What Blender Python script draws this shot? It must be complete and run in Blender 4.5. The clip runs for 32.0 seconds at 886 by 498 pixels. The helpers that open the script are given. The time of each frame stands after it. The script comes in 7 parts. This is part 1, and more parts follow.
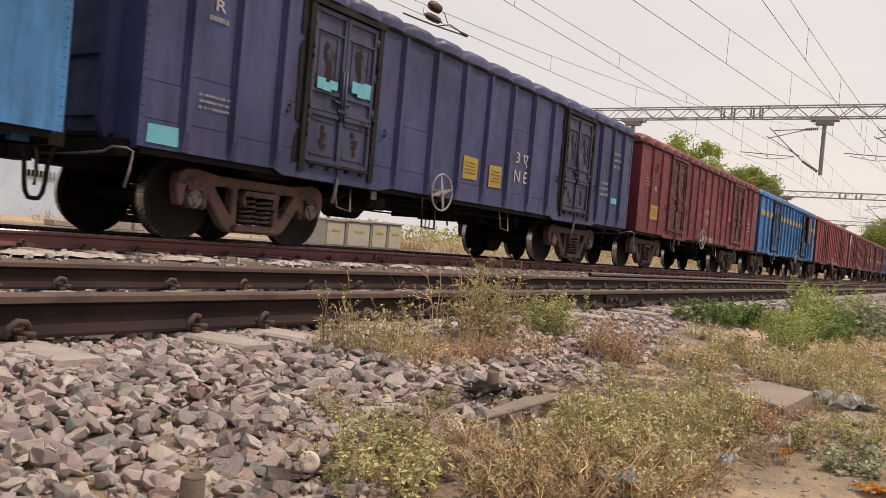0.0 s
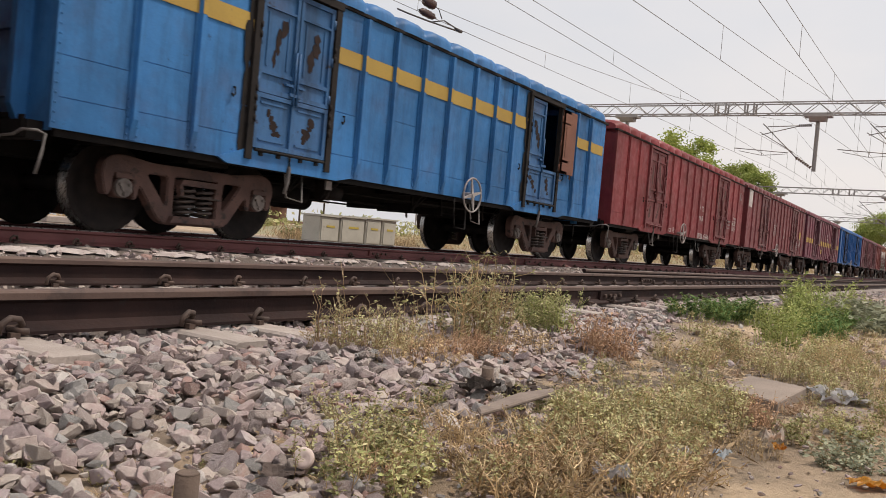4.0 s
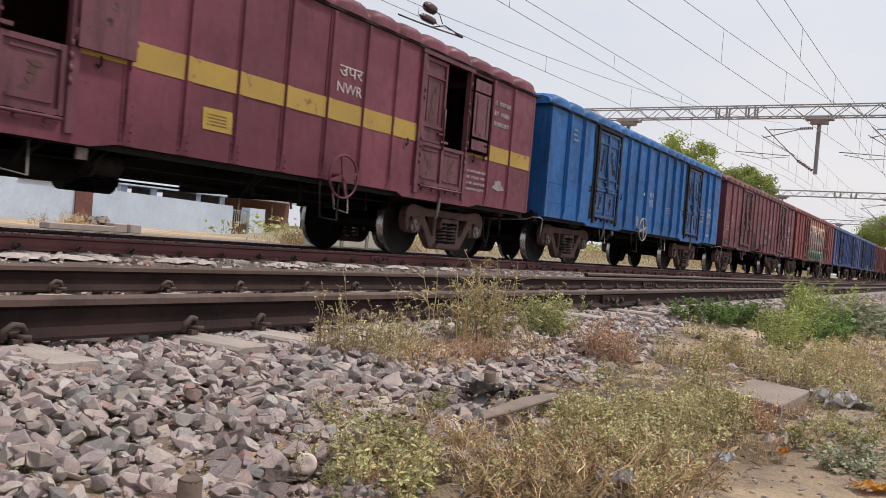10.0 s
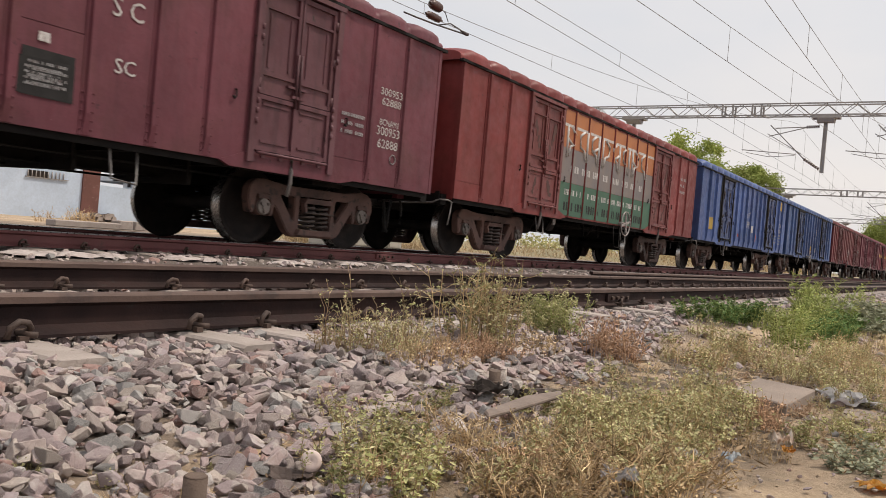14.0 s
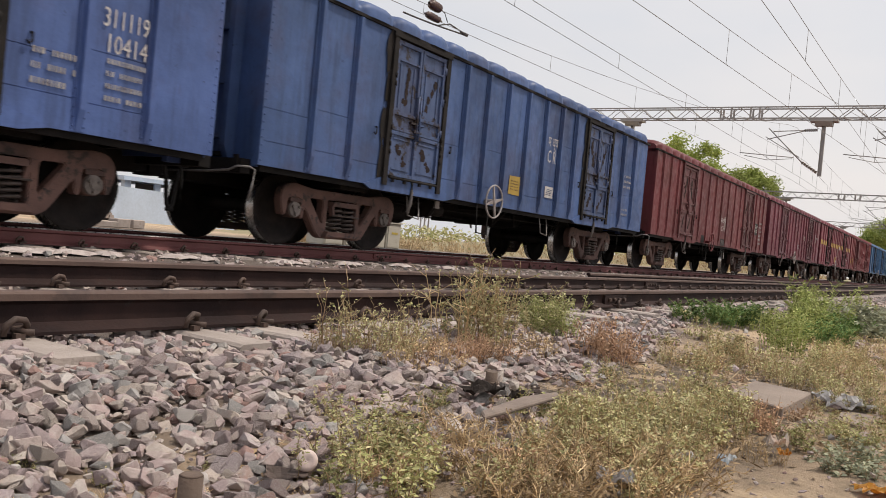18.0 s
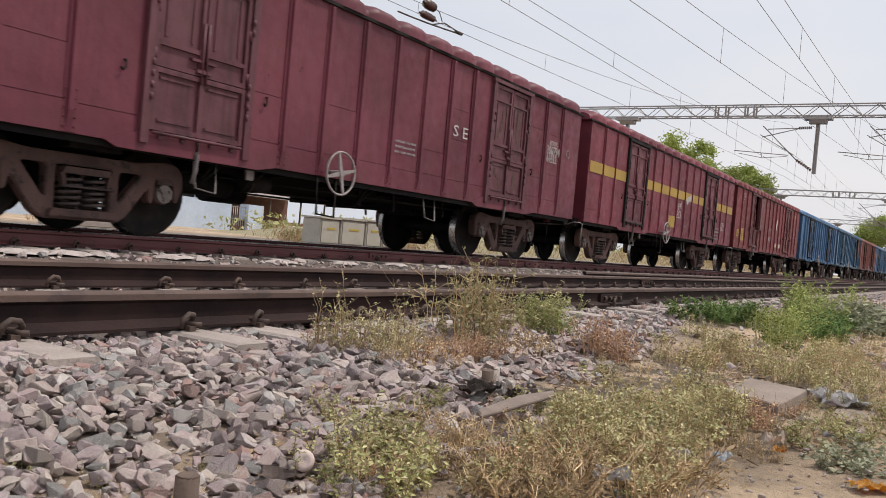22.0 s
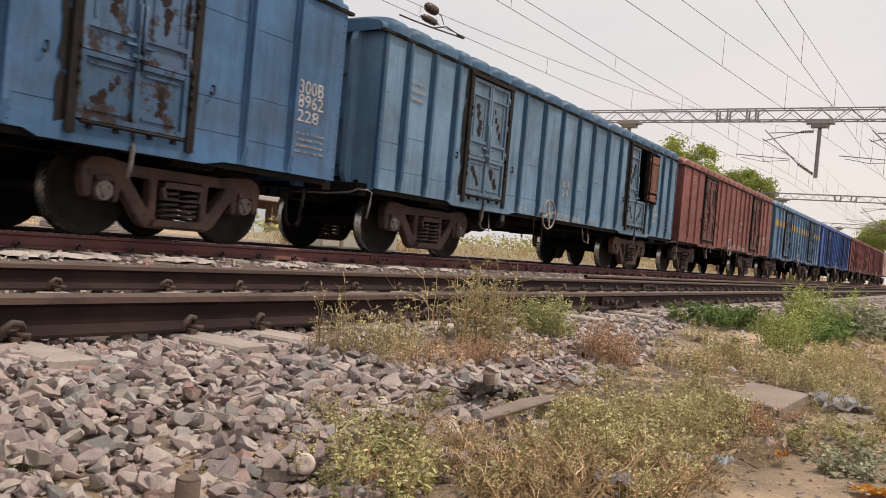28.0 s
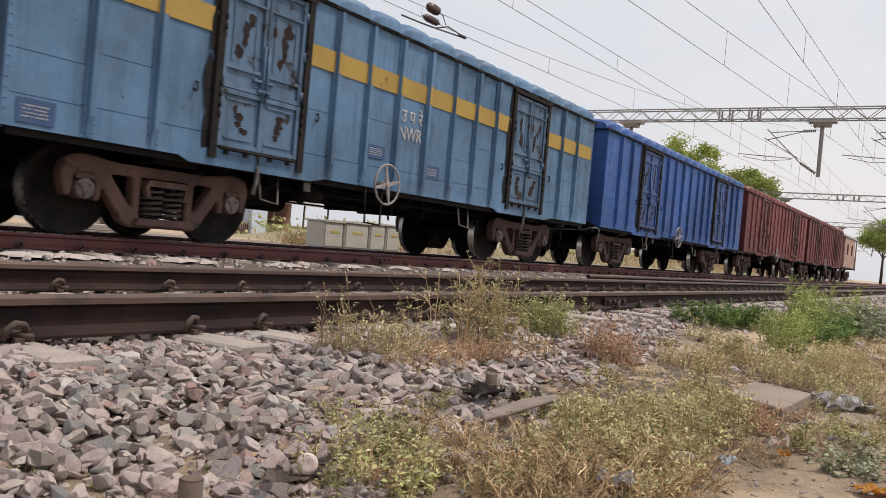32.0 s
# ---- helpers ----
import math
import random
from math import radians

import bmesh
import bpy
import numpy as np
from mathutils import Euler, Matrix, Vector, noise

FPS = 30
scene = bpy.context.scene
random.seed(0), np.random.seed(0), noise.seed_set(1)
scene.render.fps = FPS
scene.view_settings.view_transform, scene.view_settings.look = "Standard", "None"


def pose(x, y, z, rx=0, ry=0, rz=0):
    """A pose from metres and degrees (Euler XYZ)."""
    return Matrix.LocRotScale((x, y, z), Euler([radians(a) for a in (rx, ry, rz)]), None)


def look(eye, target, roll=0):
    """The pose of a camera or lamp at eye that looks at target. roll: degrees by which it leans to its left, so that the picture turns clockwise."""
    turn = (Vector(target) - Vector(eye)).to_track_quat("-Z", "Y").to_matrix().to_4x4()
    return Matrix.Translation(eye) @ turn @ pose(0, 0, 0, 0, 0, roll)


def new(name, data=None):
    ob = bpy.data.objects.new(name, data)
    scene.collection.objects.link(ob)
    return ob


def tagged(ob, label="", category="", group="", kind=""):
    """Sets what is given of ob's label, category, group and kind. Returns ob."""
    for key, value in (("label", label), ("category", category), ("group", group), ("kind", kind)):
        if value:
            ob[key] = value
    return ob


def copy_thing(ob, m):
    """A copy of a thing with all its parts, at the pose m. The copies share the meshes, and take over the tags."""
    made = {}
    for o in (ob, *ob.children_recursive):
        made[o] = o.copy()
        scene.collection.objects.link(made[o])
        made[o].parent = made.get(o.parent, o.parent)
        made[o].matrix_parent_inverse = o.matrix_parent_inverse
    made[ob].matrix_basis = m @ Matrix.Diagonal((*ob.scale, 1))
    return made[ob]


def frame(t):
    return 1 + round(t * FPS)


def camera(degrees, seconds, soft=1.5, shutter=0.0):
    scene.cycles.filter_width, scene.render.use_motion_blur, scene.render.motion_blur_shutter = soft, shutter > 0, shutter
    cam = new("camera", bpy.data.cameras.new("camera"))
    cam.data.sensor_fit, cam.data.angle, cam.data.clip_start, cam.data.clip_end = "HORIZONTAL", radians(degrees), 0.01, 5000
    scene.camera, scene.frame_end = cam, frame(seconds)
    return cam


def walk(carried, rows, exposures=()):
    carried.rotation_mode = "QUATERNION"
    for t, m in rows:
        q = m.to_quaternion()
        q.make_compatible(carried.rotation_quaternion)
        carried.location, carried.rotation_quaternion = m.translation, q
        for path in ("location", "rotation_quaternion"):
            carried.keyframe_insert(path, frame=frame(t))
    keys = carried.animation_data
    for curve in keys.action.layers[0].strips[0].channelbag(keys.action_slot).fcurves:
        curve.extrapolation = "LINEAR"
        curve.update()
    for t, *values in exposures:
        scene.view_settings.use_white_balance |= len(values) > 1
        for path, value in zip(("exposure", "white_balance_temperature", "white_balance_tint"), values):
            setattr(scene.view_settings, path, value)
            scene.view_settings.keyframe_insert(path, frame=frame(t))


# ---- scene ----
EYE = (0.0, 0.0, 0.343)  # hand-held, low beside the near track; z = 0 is the near rail's top


def aim(yaw, pitch, roll):
    """The camera's pose from its heading off the track, its tilt and its lean, in degrees."""
    a, b = radians(yaw), radians(pitch)
    way = Vector((math.cos(a) * math.cos(b), math.sin(a) * math.cos(b), math.sin(b)))
    return look(EYE, Vector(EYE) + way, roll)


PATH = (
    (0, 33.134, -0.571, 5.149), (0.5, 33.096, -0.514, 5.126), (1, 32.986, -0.561, 5.167),
    (1.5, 32.871, -0.603, 5.165), (2, 32.864, -0.563, 5.088), (2.5, 32.802, -0.587, 5.049),
    (3, 32.720, -0.636, 5.045), (3.5, 32.583, -0.771, 5.091), (5.5, 33.361, -0.793, 5.215),
    (6, 33.320, -0.777, 5.196), (6.5, 33.221, -0.765, 5.110), (7, 33.182, -0.721, 4.992),
    (7.5, 33.154, -0.644, 4.924), (8, 33.138, -0.579, 4.925), (8.5, 33.046, -0.555, 4.899),
    (9, 32.939, -0.589, 4.875), (9.5, 32.883, -0.542, 4.841), (10, 32.876, -0.485, 4.849),
    (10.5, 32.797, -0.530, 4.881), (11, 32.692, -0.598, 4.940), (11.5, 32.720, -0.756, 4.938),
    (12, 32.986, -0.806, 4.911), (12.5, 33.194, -0.725, 4.874), (13, 33.266, -0.661, 4.876),
    (13.5, 33.275, -0.626, 4.886), (14, 33.223, -0.654, 4.968), (14.5, 33.217, -0.637, 5.089),
    (16.5, 33.131, -0.570, 5.254), (17, 33.143, -0.552, 5.386), (17.5, 33.066, -0.572, 5.375),
    (18, 33.060, -0.610, 5.411), (18.5, 32.976, -0.600, 5.413), (19, 32.976, -0.616, 5.392),
    (19.5, 32.970, -0.602, 5.362), (20, 32.974, -0.529, 5.299), (20.5, 32.981, -0.447, 5.187),
    (21, 32.900, -0.432, 5.234), (21.5, 32.805, -0.543, 5.193), (22, 32.752, -0.646, 5.150),
    (22.5, 32.774, -0.604, 5.162), (23, 32.768, -0.555, 5.167), (23.5, 32.865, -0.559, 5.195),
    (24, 32.987, -0.561, 5.110), (24.5, 33.026, -0.536, 5.010), (25, 33.076, -0.457, 4.978),
    (25.5, 33.084, -0.418, 5.004), (27.5, 32.981, -0.343, 5.229), (28, 32.871, -0.424, 5.249),
    (28.5, 32.807, -0.422, 5.231), (29, 32.784, -0.550, 5.190), (29.5, 32.893, -0.636, 5.152),
    (30, 33.005, -0.581, 5.123), (30.5, 33.069, -0.522, 5.146), (31, 33.092, -0.459, 5.178),
    (31.5, 33.048, -0.460, 5.130), (32, 33.027, -0.437, 5.141),
)
cam = camera(57.33, 32.0, soft=0.7, shutter=0.12)
walk(cam, [(t, aim(a, b, c)) for t, a, b, c in PATH], exposures=[
    (0, 0.0, 7300, 14), (1, 0.0, 7000, 12), (2, 0.0, 6900, 11), (3, 0.0, 6600, 10), (5.8, 0.0, 7100, 12), (7, 0.0, 6500, 10), (8, 0.0, 6350, 10), (12, 0.0, 6450, 11), (13, 0.0, 6800, 11), (14, 0.0, 6750, 10), (17, 0.0, 6450, 10), (19, 0.0, 6950, 10), (20.5, 0.0, 7000, 10),
    (21, 0.0, 6700, 11), (22, 0.0, 6350, 10), (25.5, 0.0, 6350, 10), (28, 0.0, 7050, 12), (30, 0.0, 7250, 14), (32, 0.0, 6500, 10)])

# ---- light: a bright, thinly clouded evening sky ----
SUN_ELEVATION, SUN_TURN = radians(61), radians(137)
world = bpy.data.worlds.new("sky")
scene.world = world
world.use_nodes = True
wn, wl = world.node_tree.nodes, world.node_tree.links
wn.clear()
w_out, w_bg = wn.new("ShaderNodeOutputWorld"), wn.new("ShaderNodeBackground")
w_sky = wn.new("ShaderNodeTexSky")
w_sky.sky_type, w_sky.sun_disc = "NISHITA", False
w_sky.sun_elevation, w_sky.sun_rotation = SUN_ELEVATION, SUN_TURN
w_sky.dust_density, w_sky.air_density = 4.0, 1.5
w_gain = wn.new("ShaderNodeMixRGB")
w_gain.blend_type = "MULTIPLY"
w_gain.inputs[0].default_value = 1.0
w_gain.inputs[2].default_value = (0.10, 0.10, 0.10, 1)
w_tex, w_map = wn.new("ShaderNodeTexCoord"), wn.new("ShaderNodeMapping")
w_map.inputs["Scale"].default_value = (1.2, 1.2, 3.5)
w_cloud = wn.new("ShaderNodeTexNoise")
w_cloud.inputs["Scale"].default_value, w_cloud.inputs["Detail"].default_value = 1.6, 5.0
w_ramp = wn.new("ShaderNodeValToRGB")
w_ramp.color_ramp.elements[0].position, w_ramp.color_ramp.elements[1].position = 0.3, 0.75
w_ramp.color_ramp.elements[0].color = (0.74, 0.77, 0.84, 1)
w_ramp.color_ramp.elements[1].color = (0.92, 0.88, 0.88, 1)
w_mix = wn.new("ShaderNodeMixRGB")
w_mix.inputs[0].default_value = 0.88
wl.new(w_tex.outputs["Generated"], w_map.inputs[0])
wl.new(w_map.outputs[0], w_cloud.inputs["Vector"])
wl.new(w_cloud.outputs[0], w_ramp.inputs[0])
wl.new(w_sky.outputs[0], w_gain.inputs[1])
wl.new(w_gain.outputs[0], w_mix.inputs[1])
wl.new(w_ramp.outputs[0], w_mix.inputs[2])
# thin cloud is brightest round the hidden sun and dims away from it
w_dot, w_fall = wn.new("ShaderNodeVectorMath"), wn.new("ShaderNodeMapRange")
w_dot.operation = "DOT_PRODUCT"
w_dot.inputs[1].default_value = (0.33, -0.35, 0.88)
w_fall.inputs[1].default_value, w_fall.inputs[2].default_value = -0.5, 0.95
w_fall.inputs[3].default_value, w_fall.inputs[4].default_value = 0.93, 1.03
w_fall.interpolation_type = "SMOOTHSTEP"
w_last = wn.new("ShaderNodeMixRGB")
w_last.blend_type = "MULTIPLY"
w_last.inputs[0].default_value = 1.0
wl.new(w_tex.outputs["Generated"], w_dot.inputs[0])
wl.new(w_dot.outputs["Value"], w_fall.inputs[0])
wl.new(w_mix.outputs[0], w_last.inputs[1])
wl.new(w_fall.outputs[0], w_last.inputs[2])
wl.new(w_last.outputs[0], w_bg.inputs[0])
wl.new(w_bg.outputs[0], w_out.inputs[0])
w_bg.inputs[1].default_value = 1.0
sun = new("sun", bpy.data.lights.new("sun", "SUN"))
sun.data.energy, sun.data.angle, sun.data.color = 3.0, radians(6), (1.0, 0.92, 0.82)
sun.matrix_world = look((9, -9.5, 24), (0, 0, 0))


# ---- materials ----
def nodes_of(name):
    m = bpy.data.materials.new(name)
    m.use_nodes = True
    n = m.node_tree.nodes
    return m, n, m.node_tree.links, n["Principled BSDF"]


def coords(n, l, scale=(1, 1, 1), shift=True):
    """Object coordinates at real size, shifted from object to object."""
    tex, mp = n.new("ShaderNodeTexCoord"), n.new("ShaderNodeMapping")
    mp.inputs["Scale"].default_value = scale
    l.new(tex.outputs["Object"], mp.inputs[0])
    if shift:
        info, mul = n.new("ShaderNodeObjectInfo"), n.new("ShaderNodeVectorMath")
        mul.operation = "SCALE"
        mul.inputs[0].default_value = (13, 7, 29)
        l.new(info.outputs["Random"], mul.inputs["Scale"])
        l.new(mul.outputs[0], mp.inputs["Location"])
    return mp


def noise_at(n, l, mp, scale, detail=4.0, rough=0.55):
    t = n.new("ShaderNodeTexNoise")
    t.inputs["Scale"].default_value, t.inputs["Detail"].default_value, t.inputs["Roughness"].default_value = scale, detail, rough
    l.new(mp.outputs[0], t.inputs["Vector"])
    return t.outputs[0]


def ramp(n, l, src, a, b, lo=0.0, hi=1.0):
    r = n.new("ShaderNodeMapRange")
    r.inputs[1].default_value, r.inputs[2].default_value = a, b
    r.inputs[3].default_value, r.inputs[4].default_value = lo, hi
    l.new(src, r.inputs[0])
    return r.outputs[0]


def mix(n, l, fac, c1, c2, mode="MIX"):
    x = n.new("ShaderNodeMixRGB")
    x.blend_type = mode
    for i, v in ((0, fac), (1, c1), (2, c2)):
        if hasattr(v, "links"):
            l.new(v, x.inputs[i])
        else:
            x.inputs[i].default_value = v if i == 0 else (*v, 1)
    return x.outputs[0]


def bump(n, l, bsdf, src, strength, dist=0.01):
    b = n.new("ShaderNodeBump")
    b.inputs["Strength"].default_value, b.inputs["Distance"].default_value = strength, dist
    l.new(src, b.inputs["Height"])
    l.new(b.outputs[0], bsdf.inputs["Normal"])


def surface(name, c1, c2, scale=3.0, rough=0.8, metal=0.0, relief=0.3, fine=40.0, dist=0.01, c3=None, spots=0.6, by_object=0.0, island=0.0):
    """A plain weathered surface: two tones in large patches, a third in spots, fine grain and relief."""
    m, n, l, bsdf = nodes_of(name)
    mp = coords(n, l)
    big, small = noise_at(n, l, mp, scale), noise_at(n, l, mp, fine, 6)
    col = mix(n, l, ramp(n, l, big, 0.35, 0.68), c1, c2)
    if c3:
        col = mix(n, l, ramp(n, l, noise_at(n, l, mp, scale * 3.1, 6, 0.65), spots, spots + 0.08), col, c3)
    col = mix(n, l, 0.35, col, mix(n, l, small, (0.35, 0.35, 0.35), (1.3, 1.3, 1.3)), "MULTIPLY")
    if by_object or island:
        if by_object:
            rnd = n.new("ShaderNodeObjectInfo").outputs["Random"]
        else:
            rnd = n.new("ShaderNodeNewGeometry").outputs["Random Per Island"]
        k = by_object or island
        col = mix(n, l, 1.0, col, mix(n, l, rnd, (1 - k,) * 3, (1 + k,) * 3), "MULTIPLY")
    l.new(col, bsdf.inputs["Base Color"])
    l.new(ramp(n, l, small, 0.2, 0.8, max(rough - 0.12, 0.05), min(rough + 0.1, 1.0)), bsdf.inputs["Roughness"])
    bsdf.inputs["Metallic"].default_value = metal
    if max(c1) < 0.05:
        bsdf.inputs["Specular IOR Level"].default_value = 0.2
    if relief:
        bump(n, l, bsdf, small, relief, dist)
    return m


RUST = (0.085, 0.038, 0.024)


def paint(name, rgb, faded, rust=0.66, streak=0.5, rust_colour=RUST, seed=0.0):
    """Weathered wagon paint: faded and grimy patches that run on over plates and ribs, runs of dirt, scratches, chips of rust."""
    m, n, l, bsdf = nodes_of(name)
    mp, run, fine_run = coords(n, l, shift=False), coords(n, l, (5.0, 5.0, 0.45), False), coords(n, l, (9.0, 9.0, 0.9))
    for q in (mp, run):
        q.inputs["Location"].default_value = (seed * 3.7, seed * 1.9, seed * 5.3)
    col = mix(n, l, ramp(n, l, noise_at(n, l, mp, 0.55, 5, 0.6), 0.38, 0.62), rgb, faded)
    grime = tuple(0.34 * v + 0.004 for v in rgb)
    rust_tone = tuple(0.45 * v + 0.55 * r for v, r in zip(rgb, (0.11, 0.062, 0.045)))
    col = mix(n, l, ramp(n, l, noise_at(n, l, mp, 1.5, 7, 0.65), 0.50, 0.72, 0.0, 0.5), col, rust_tone)
    col = mix(n, l, ramp(n, l, noise_at(n, l, run, 1.0, 7, 0.7), 0.48, 0.70, 0.0, streak), col, grime)
    col = mix(n, l, ramp(n, l, noise_at(n, l, fine_run, 1.0, 5, 0.6), 0.58, 0.78, 0.0, 0.14), col, tuple(min(v * 1.4 + 0.012, 0.8) for v in rgb))
    col = mix(n, l, ramp(n, l, noise_at(n, l, mp, 3.2, 9, 0.7), rust, rust + 0.05), col, rust_colour)
    col = mix(n, l, ramp(n, l, noise_at(n, l, mp, 9.0, 8, 0.75), 0.625, 0.69, 0.0, 0.8), col, tuple(0.15 * v + 0.006 for v in rgb))
    col = mix(n, l, ramp(n, l, noise_at(n, l, mp, 7.0, 9, 0.8), 0.685, 0.71, 0.0, 0.6), col, tuple(min(0.5 * v + 0.22, 0.8) for v in rgb))
    small = noise_at(n, l, mp, 55, 6)
    col = mix(n, l, 0.35, col, mix(n, l, small, (0.4, 0.4, 0.4), (1.45, 1.45, 1.45)), "MULTIPLY")
    l.new(col, bsdf.inputs["Base Color"])
    l.new(ramp(n, l, noise_at(n, l, mp, 6.0, 5), 0.3, 0.7, 0.42, 0.75), bsdf.inputs["Roughness"])
    bsdf.inputs["Specular IOR Level"].default_value = 0.35
    bump(n, l, bsdf, noise_at(n, l, mp, 2.2, 4), 0.5, 0.03)
    return m


# near-black base: the shade under the wagons is put into this colour
STEEL_DARK = surface("shade_dark_underframe", (0.008, 0.007, 0.007), (0.016, 0.013, 0.012), 4.0, 0.75, 0.2, 0.4)
BOGIE_IRON = surface("bogie_cast_iron", (0.075, 0.043, 0.037), (0.15, 0.083, 0.068), 2.2, 0.75, 0.1, 0.5, c3=(0.035, 0.026, 0.024), spots=0.56, by_object=0.3)
BEARING_GREY = surface("greasy_bearing_cap", (0.22, 0.19, 0.175), (0.13, 0.11, 0.10), 12.0, 0.5, 0.4, 0.3, by_object=0.25)
LEVER_GREY = surface("worn_grey_lever", (0.26, 0.245, 0.235), (0.17, 0.155, 0.15), 6.0, 0.6, 0.3, 0.1)
SPRING_IRON = surface("spring_steel", (0.055, 0.043, 0.04), (0.11, 0.083, 0.073), 6.0, 0.6, 0.4, 0.3)
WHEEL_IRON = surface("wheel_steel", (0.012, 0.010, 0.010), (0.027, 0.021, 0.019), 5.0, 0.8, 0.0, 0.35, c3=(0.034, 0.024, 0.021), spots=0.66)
TREAD = surface("polished_tread", (0.45, 0.44, 0.43), (0.55, 0.53, 0.51), 8.0, 0.28, 1.0, 0.1)
RUBBER = surface("hose_rubber", (0.012, 0.012, 0.012), (0.022, 0.02, 0.02), 9.0, 0.6, 0, 0.2)
WHITE_PAINT = surface("white_lettering", (0.56, 0.54, 0.52), (0.42, 0.39, 0.38), 8.0, 0.7, 0, 0.0, c3=(0.24, 0.17, 0.16), spots=0.57)
DIM_PAINT = surface("worn_lettering", (0.36, 0.35, 0.355), (0.24, 0.23, 0.235), 6.0, 0.75, 0, 0.0, c3=(0.13, 0.10, 0.10), spots=0.54)
YELLOW_PAINT = surface("yellow_stencil_plate", (0.42, 0.28, 0.05), (0.33, 0.22, 0.045), 3.0, 0.7, 0, 0.1, c3=(0.2, 0.14, 0.06), spots=0.66)
BLACK_PAINT = surface("black_stencil_patch", (0.015, 0.014, 0.014), (0.03, 0.028, 0.028), 4.0, 0.6, 0, 0.1)
TURQUOISE = surface("turquoise_patch", (0.10, 0.40, 0.50), (0.15, 0.47, 0.56), 4.0, 0.65, 0, 0.2)
WHEEL_PAINT = surface("handwheel_white", (0.36, 0.33, 0.32), (0.24, 0.20, 0.19), 9.0, 0.6, 0, 0.1)
# dark rails: oily side painted darker for the head's shadow, head painted as lit
RAIL_DARK = surface("rail_oily_shaded_brown", (0.018, 0.010, 0.010), (0.043, 0.023, 0.020), 2.5, 0.8, 0.0, 0.3, c3=(0.035, 0.028, 0.026))
RAIL_RED = surface("rail_red_oxide", (0.135, 0.045, 0.045), (0.18, 0.066, 0.064), 2.0, 0.75, 0, 0.3, c3=(0.10, 0.05, 0.045), spots=0.6)
RAIL_TOP = surface("rail_head_lit_brown", (0.085, 0.052, 0.044), (0.14, 0.092, 0.075), 1.5, 0.75, 0.1, 0.3, c3=(0.07, 0.046, 0.04), spots=0.55)
RAIL_SHINE = surface("rail_head_polished", (0.42, 0.40, 0.39), (0.5, 0.48, 0.46), 1.2, 0.3, 0.9, 0.1)
DOOR_POST = surface("grimy_door_post_and_eave_shade", (0.012, 0.011, 0.011), (0.026, 0.022, 0.021), 3.0, 0.85, 0.0, 0.4, c3=(0.055, 0.043, 0.038), spots=0.64)
SILL_GRIME = surface("grimy_bare_sill", (0.26, 0.235, 0.215), (0.16, 0.135, 0.12), 2.5, 0.85, 0.1, 0.4, c3=(0.07, 0.05, 0.04), spots=0.58)
CLIP_IRON = surface("clip_rusty_iron", (0.07, 0.048, 0.04), (0.11, 0.07, 0.055), 14.0, 0.75, 0.2, 0.4, by_object=0.2)
CONCRETE = surface("sleeper_concrete", (0.42, 0.36, 0.325), (0.33, 0.28, 0.25), 5.0, 0.9, 0, 0.7, 60.0, c3=(0.25, 0.20, 0.17), by_object=0.1)
GALV = surface("galvanised_steel", (0.30, 0.285, 0.28), (0.38, 0.36, 0.35), 2.0, 0.6, 0.5, 0.1)
COPPER = surface("overhead_copper_wire", (0.18, 0.165, 0.16), (0.24, 0.22, 0.21), 2.0, 0.6, 0.3, 0.0)
INSULATOR_IRON = surface("dark_line_fitting", (0.07, 0.062, 0.06), (0.11, 0.095, 0.09), 5.0, 0.6, 0.3, 0.1)
PORCELAIN = surface("brown_porcelain", (0.06, 0.03, 0.025), (0.09, 0.045, 0.035), 6.0, 0.3, 0, 0.0)


# ---- mesh helpers ----
def part(name, bm, material, parent=None, label=""):
    """Links a bmesh as one mesh object, under a thing or a part."""
    me = bpy.data.meshes.new(name)
    bm.to_mesh(me)
    bm.free()
    for m in material if isinstance(material, (list, tuple)) else (material,):
        me.materials.append(m)
    ob = new(name, me)
    ob.parent = parent
    if label:
        ob["label"] = label
    return ob


def holder(name, m, label, category, group="", kind=""):
    ob = new(name)
    ob.empty_display_size = 0.1
    ob.matrix_basis = m
    return tagged(ob, label, category, group, kind)


def hexa(bm, pts, mat_index=0):
    """A box from eight corners: four below, four above, in the same turn."""
    v = [bm.verts.new(p) for p in pts]
    for q in ((3, 2, 1, 0), (4, 5, 6, 7), (0, 1, 5, 4), (1, 2, 6, 5), (2, 3, 7, 6), (3, 0, 4, 7)):
        bm.faces.new([v[i] for i in q]).material_index = mat_index
    return v


def box(bm, x0, x1, y0, y1, z0, z1, mat_index=0):
    return hexa(bm, [(x0, y0, z0), (x1, y0, z0), (x1, y1, z0), (x0, y1, z0), (x0, y0, z1), (x1, y0, z1), (x1, y1, z1), (x0, y1, z1)], mat_index)


def slab(bm, pts, y0, y1, mat_index=0):
    """A polygon in x and z, drawn out along y."""
    a = [bm.verts.new((x, y0, z)) for x, z in pts]
    b = [bm.verts.new((x, y1, z)) for x, z in pts]
    n = len(pts)
    bm.faces.new(a).material_index = mat_index
    bm.faces.new(b[::-1]).material_index = mat_index
    for i in range(n):
        bm.faces.new((a[i], b[i], b[(i + 1) % n], a[(i + 1) % n])).material_index = mat_index


